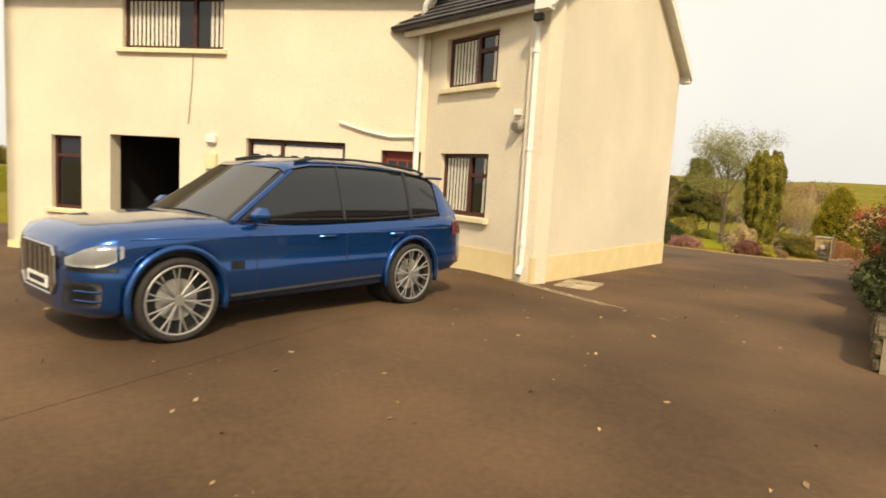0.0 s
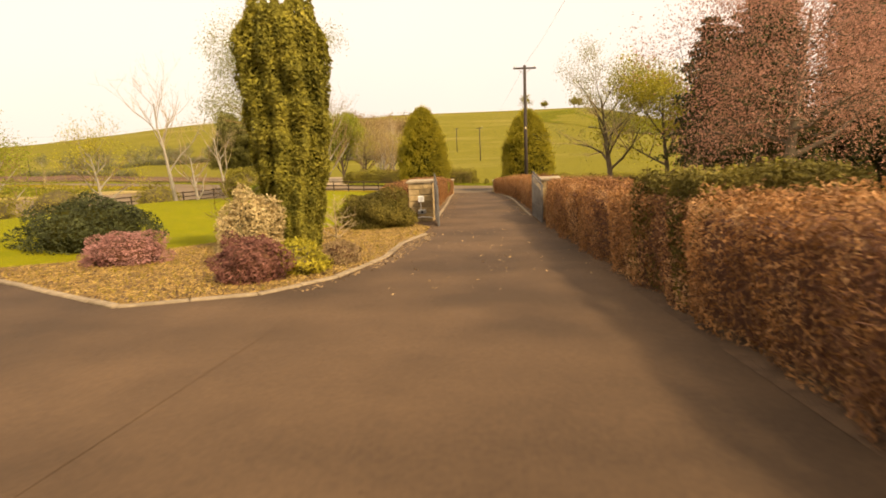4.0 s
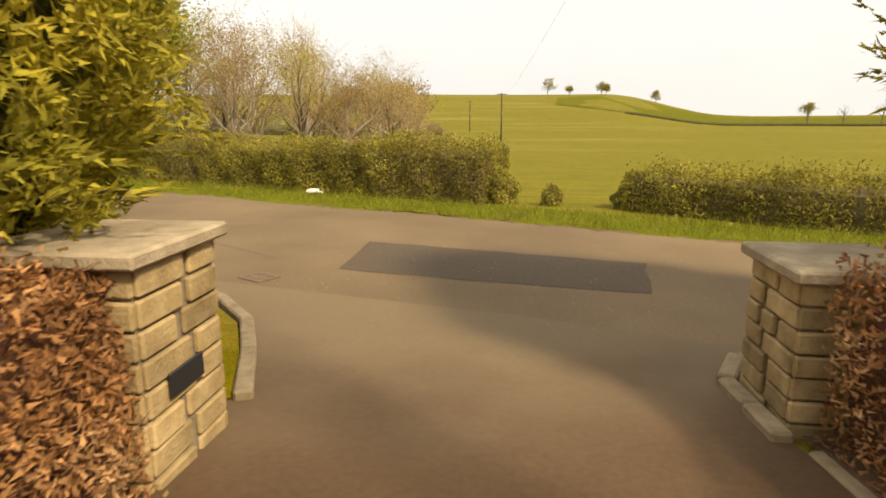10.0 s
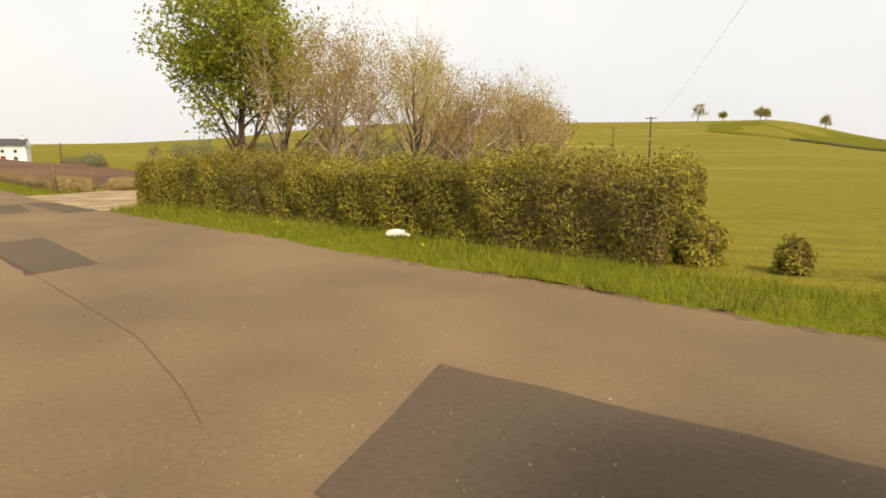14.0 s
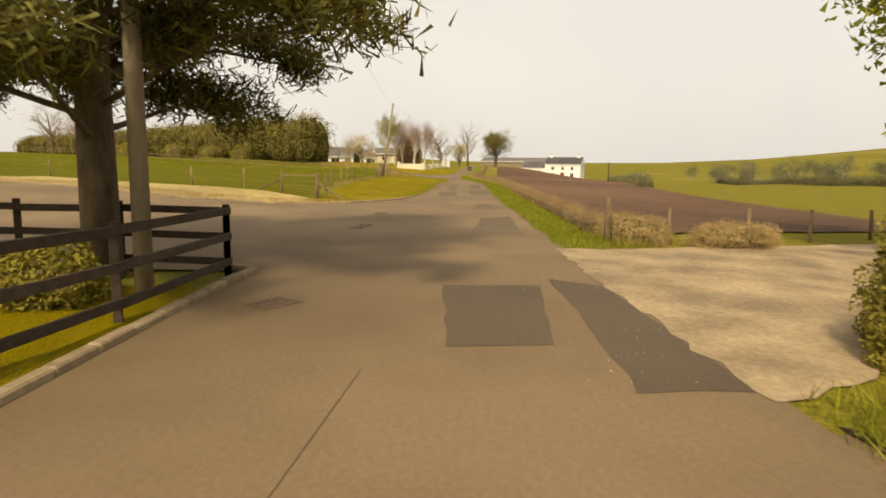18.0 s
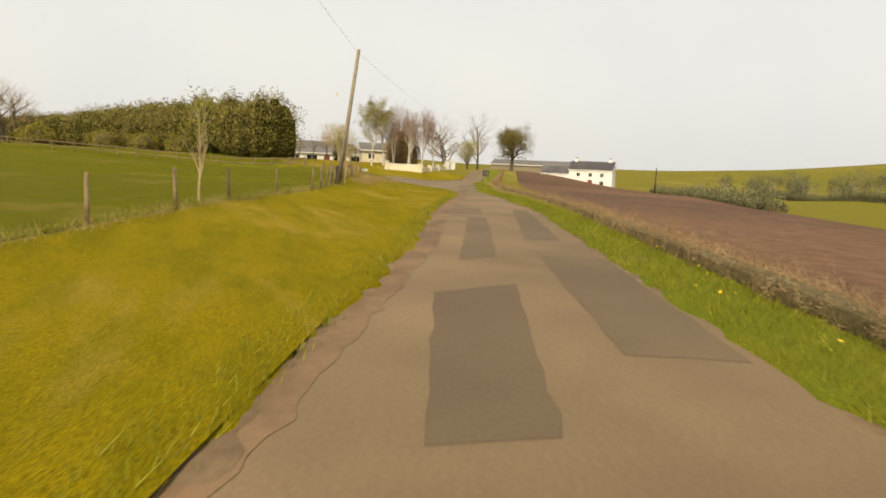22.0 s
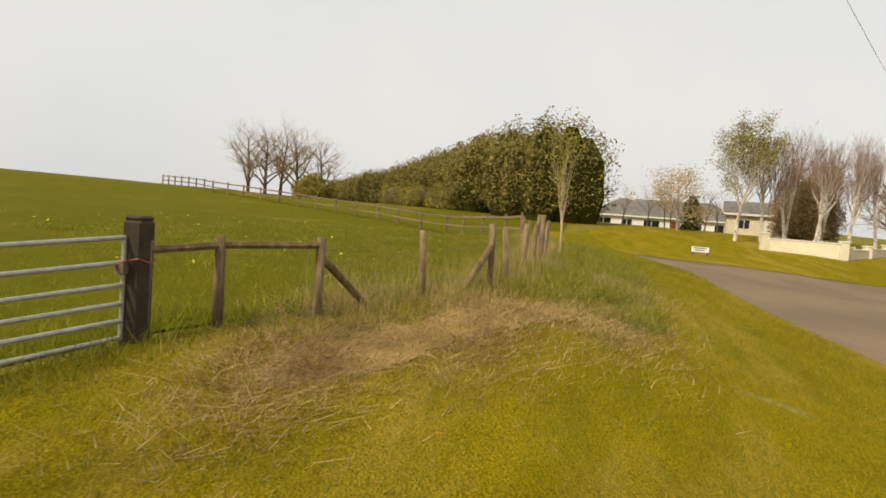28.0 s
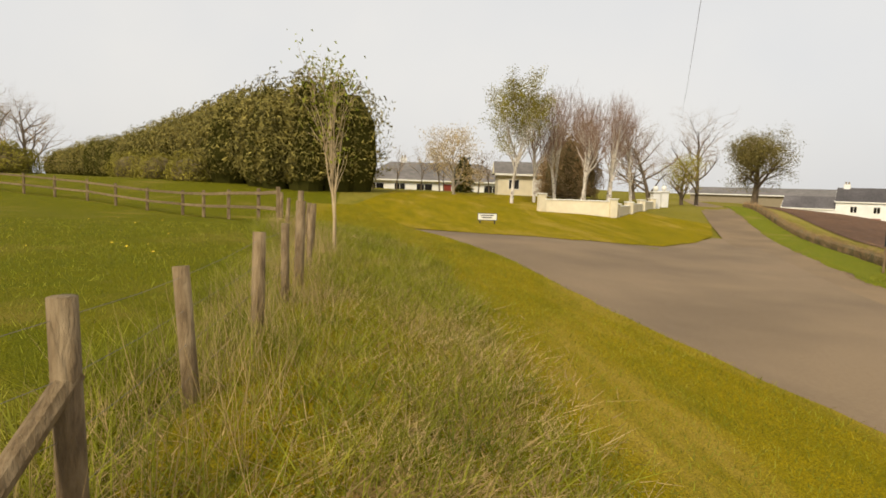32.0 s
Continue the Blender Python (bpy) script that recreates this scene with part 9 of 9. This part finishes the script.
def wall_run(name, pts, h, label, material, pillars=True, cap=True, th=0.24):
    root = empty(name, (pts[0][0], pts[0][1], gz(*pts[0]) - 0.05))
    o = Vector(root.location)
    for a, b in zip(pts[:-1], pts[1:]):
        a3, b3 = Vector((*a, gz(*a))) - o, Vector((*b, gz(*b))) - o
        d = b3 - a3
        m = Matrix.Translation((a3.x, a3.y, min(a3.z, b3.z))) @ Matrix.Rotation(math.atan2(d.y, d.x), 4, "Z")
        ln = math.hypot(d.x, d.y)
        part("wall_panel", box(bmesh.new(), 0.22, ln - 0.22, -th / 2, th / 2, -0.2, h, m=m), material, root)
        if cap:
            part("coping", box(bmesh.new(), 0.21, ln - 0.21, -th / 2 - 0.05, th / 2 + 0.05, h, h + 0.07, m=m, bevel=0.015), M_WHITE, root)
    if pillars:
        for p in pts:
            z = gz(*p) - o.z
            part("pillar", bx(p[0] - o.x - 0.23, p[0] - o.x + 0.23, p[1] - o.y - 0.23, p[1] - o.y + 0.23, z - 0.2, z + h + 0.14, bevel=0.01), material, root)
            part("pillar_cap", bx(p[0] - o.x - 0.28, p[0] - o.x + 0.28, p[1] - o.y - 0.28, p[1] - o.y + 0.28, z + h + 0.142, z + h + 0.22, bevel=0.015), M_WHITE, root)
    return tagged(root, label, "boundary wall")


wall_run("boundary_wall", [(-112.4, 45.5), (-111.0, 49.7)], 0.95, "low cream rendered boundary wall with pillars", M_CREAMW)
wall_run("balustrade_wall", [(-111.5, 50.15), (-114.2, 52.4), (-117.4, 55.0), (-120.6, 57.6)], 0.62, "low cream balustrade wall beside the road", M_CREAMW)
for x, y in ((-121.2, 58.2), (-123.4, 60.2)):
    gp = empty("gateway_pillar", (x, y, gz(x, y)))
    part("pillar", bx(-0.3, 0.3, -0.3, 0.3, -0.2, 1.25, bevel=0.02), M_WHITEW, gp)
    part("cap", bx(-0.38, 0.38, -0.38, 0.38, 1.25, 1.36, bevel=0.02), M_WHITE, gp)
    bm = bmesh.new()
    bmesh.ops.create_icosphere(bm, subdivisions=2, radius=0.24, matrix=Matrix.Translation((0, 0, 1.58)))
    part("ball_finial", bm, M_WHITE, gp, smooth=True)
    tagged(gp, "white gateway pillar with a ball finial", "gate pillar")


def birch(at, h, seed, label="slender white-barked birch, twigs bare"):
    return tree("birch_tree", at, h, label, M_BIRCH, None, 0.46, seed, first=0.3, trunk_r=0.13, twig=M_BLOSSOMTW, kids=(16, 7, 5, 4), levels=4, up=0.9, group="birches", category="birch")


M_BLOSSOMTW = mat("reddish_birch_twigs", [(0.3, (0.2, 0.13, 0.09)), (0.7, (0.33, 0.22, 0.16))], 3, 0.95, 0, rand=0.25)
for i, (x, y, h) in enumerate([(-118.5, 47.0, 9.0), (-119.5, 49.0, 9.4), (-118.0, 50.5, 8.8), (-120.5, 51.8, 9.2), (-118.6, 53.0, 8.9), (-121.5, 54.2, 9.3), (-122.5, 50.0, 9.6), (-119.8, 55.4, 8.6), (-123.4, 53.0, 9.2)]):
    birch((x, y), h, 100 + i)
tree("leafy_birch", (-117.2, 44.9), 9.6, "birch in fresh olive-green leaf", M_BIRCH, M_HAWL, 0.5, 120, 0.12, 11, 0.22, first=0.2, trunk_r=0.14, kids=(13, 6, 4, 3), up=0.5, category="birch")
shrub("copper_shrub", (-126, 52.6), (3.4, 2.8, 4.2), "tall dense brown shrub behind the birches", M_TWIG, 7000, 0.17, 121)
for i, (x, y, h, l) in enumerate([(-128, 61.4, 9.4, None), (-134, 70, 10.8, None), (-140, 66, 9.0, None), (-131, 66.5, 5.0, M_YELL)]):
    tree("roadside_tree", (x, y), h, "rounded bare roadside tree", M_BARK, l, 0.85, 125 + i, 0.12, 3, 0.3, first=0.1, trunk_r=0.2, twig=M_TWIG, kids=(12, 6, 5, 4), group="roadside trees")
for i, (x, y, h) in enumerate([(-136, 38.5, 4.6), (-140, 44, 4.2), (-131, 42, 5.0), (-134, 47.5, 4.6), (-133, 36.0, 5.2), (-138, 41.2, 5.0), (-129, 45.2, 4.4)]):
    tree("garden_tree", (x, y), h, "small bare garden tree before the bungalow", M_BARK, None, 0.7, 135 + i, first=0.3, trunk_r=0.08, twig=M_TWIG, kids=(8, 5, 4, 3), group="bungalow garden trees")
cone_tree("dark_cypress", (-137.5, 45.6), 0.9, 3.4, "small dark cypress before the bungalow", 3000, 9, M_YEW, 0.2)
M_OAKL = mat("bronze_oak_leaves", [(0.3, (0.12, 0.105, 0.025)), (0.7, (0.27, 0.21, 0.06))], 0.8, 0.8, 0, rand=0.35, trans=0.25)
tree("oak_tree", (-135.2, 77.7), 8.6, "rounded oak in bronze young leaf beside the road", M_BARK, M_OAKL, 0.9, 140, 0.16, 10, 0.36, first=0.34, trunk_r=0.4, kids=(14, 7, 5, 4), up=0.3)

# name board on the grass island, warning sign
sg = empty("name_board", (-104.2, 39.9, gz(-104.2, 39.9)), 78)
part("board", bx(-0.45, 0.45, -0.03, 0.0, 0.2, 0.5, bevel=0.006), M_WHITE, sg)
part("board_frame", bx(-0.48, 0.48, 0.0, 0.03, 0.17, 0.53), M_BLACK, sg)
for s in (-0.36, 0.36):
    part("leg", bx(s - 0.03, s + 0.03, 0.0, 0.05, -0.15, 0.2), M_BLACK, sg)
for k, (a, b) in enumerate(((-0.34, 0.3), (-0.28, 0.22))):
    part("letter_bar", bx(a, b, -0.034, -0.0305, 0.4 - k * 0.11, 0.45 - k * 0.11), M_BLACK, sg)
tagged(sg, "small white lane name board on short legs", "sign")
ws = empty("marker_sign", (-90.0, 48.2, gz(-90, 48.2)), 66)
part("sign_post", tube(bmesh.new(), [(0, 0.04, -0.2), (0, 0.04, 1.5)], 0.035, 8), M_POST, ws)
part("sign_post", tube(bmesh.new(), [(0.5, 0.04, -0.2), (0.5, 0.04, 1.4)], 0.035, 8), M_POST, ws)
part("sign_plate", bx(-0.05, 0.55, -0.01, 0.01, 0.85, 1.4), M_BLACK, ws)
for s in (0.1, 0.36):
    part("sign_mark", tube(bmesh.new(), [(s, -0.02, 1.28), (s + 0.1, -0.02, 1.12), (s, -0.02, 0.96)], 0.02, 5), M_PLINTH, ws)
tagged(ws, "dark bend sign with yellow chevrons on two posts", "road sign")

# ---- right of the road ----
STUB = [(-20.6, 17.0), (-26.0, 19.7), (-36.5, 24.8), (-47.5, 30.3), (-56, 34.6), (-64.5, 38.0), (-74.6, 41.6), (-82, 45.4), (-90, 49.4), (-106, 58.9), (-131, 73.6)]
M_STUB = mat("cut_hedge_twigs", [(0.3, (0.17, 0.1, 0.045)), (0.6, (0.34, 0.225, 0.11)), (0.85, (0.56, 0.44, 0.27))], 1.4, 0.9, 0, rand=0.35)
hedge("cut_hedge", STUB, 0.55, 0.37, M_STUB, M_HAWIN, "low brown flailed hedge with pale cut twigs", per_m2=1000, size=0.012, seed=15, ragged=0.12, aspect=7, lumpy=0.2)
wire_fence("lane_fence", [(-19.4, 16.4, 0.95, 2.0), (-18.85, 17.6, 0.8), (-18.6, 19.6, 0.8), (-18.8, 22.0, 0.8), (-19.2, 25, 0.8)], "old timber posts at the lane corner in dry grass")
shrub("dry_weeds", (-19.6, 17.2), (0.9, 0.7, 0.42), "clump of dry dead weeds round the post", M_DBLADE, 1700, 0.02, 151, aspect=16)
shrub("dry_weeds", (-18.3, 18.8), (0.6, 1.2, 0.36), "clump of dry dead weeds round the post", M_DBLADE, 1700, 0.02, 152, aspect=16)
for nm, pts, hh in (("field_hedge", [(-66, 60), (-107, 93), (-126, 104)], 0.9), ("field_hedge", [(-30, 130), (-80, 150), (-130, 165), (-180, 200)], 2.2), ("field_hedge", [(60, 330), (90, 312), (130, 300), (190, 262)], 1.3)):
    hedge(nm, pts, 1.6 if hh < 2 else 3.0, hh * 0.7, M_FAR, M_HAWIN, "field boundary hedge with leaves coloured pale for haze", per_m2=90, size=0.16, seed=int(pts[0][1]), ragged=0.45, group="field hedges")
for i, (x, y, h) in enumerate([(-84, 148, 5), (-96, 156, 6), (-112, 160, 5.5), (-126, 172, 6.5), (-60, 140, 4.5), (-45, 136, 5), (-150, 180, 7), (-168, 190, 7), (-72, 170, 7), (-100, 190, 8)] + [(-40 - 7.5 * k, 128 + 3.6 * k + (k % 3) * 4, 4.5 + (k * 7 % 5) * 0.9) for k in range(22)]):
    tree("far_hedge_tree", (x, y), h, "tree in a distant hedge, coloured pale for haze", M_BARKP, M_FAR, 0.9, 160 + i, 0.24, 13, 0.5, first=0.1, trunk_r=0.2, kids=(9, 5, 4), levels=3, group="distant hedge trees")
for i, (x, y, h) in enumerate([(38, 705, 17), (62, 700, 9), (95, 690, 12), (100, 692, 10), (148, 670, 12), (250, 560, 12)]):
    tree("ridge_tree", (x, y), h, "lone rounded tree on the far ridge", M_BARK, M_HAWL, 0.95, 180 + i, 0.9, 8, 1.0, first=0.2, trunk_r=0.4, kids=(9, 5, 4), levels=3, group="ridge trees")
for i in range(14):
    x, y = 150 + i * 9 + (i % 3) * 3, 330 - i * 10
    tree("far_wood_tree", (x, y), 11 + (i % 4), "bare tree of a distant wood edge", M_BARK, None, 0.7, 200 + i, first=0.25, trunk_r=0.3, kids=(9, 5, 4), levels=3, group="distant wood")
for i in range(16):
    x, y = -22 - i * 5.5, 150 + i * 16
    tree("track_wood_tree", (x, y), 12 + (i % 3), "brown tree of the wood beyond the copse", M_BARK, M_TWIG, 0.8, 230 + i, 0.6, 6, 0.9, first=0.1, trunk_r=0.3, kids=(9, 5, 4), levels=3, group="far wood")
pole("field_pole", (0.5, 100.7), 8.2, 0.14, "timber power pole standing in the pasture", M_POLE)
pole("field_pole", (-9.5, 165), 8.2, 0.14, "timber power pole standing in the pasture", M_POLE)
pole("far_pole", (-116, 95), 4.4, 0.12, "small distant timber pole", M_POLE, arm=False)
# overhead wires
for nm, a, b, sag in (("overhead_wire", (7.05, -7.2, 9.9), (0.5, 100.7, 5.0), 1.2), ("overhead_wire", (8.85, -57.6, 13.0), (7.05, -7.2, 9.95), 0.9), ("overhead_wire", (-67.25, 28.5, 7.35), (-128, 64, 9.0), 1.0), ("overhead_wire", (-67.25, 28.5, 7.35), (-16.95, 7.6, 8.4), 0.9)):
    a, b = Vector(a), Vector(b)
    w_ = part(nm, tube(bmesh.new(), [a.lerp(b, t / 12) - Vector((0, 0, sag * 4 * (t / 12) * (1 - t / 12))) for t in range(13) ], 0.006, 4, cap=False), M_WIRE)
    tagged(w_, "thin overhead wire strung between poles", "wire")
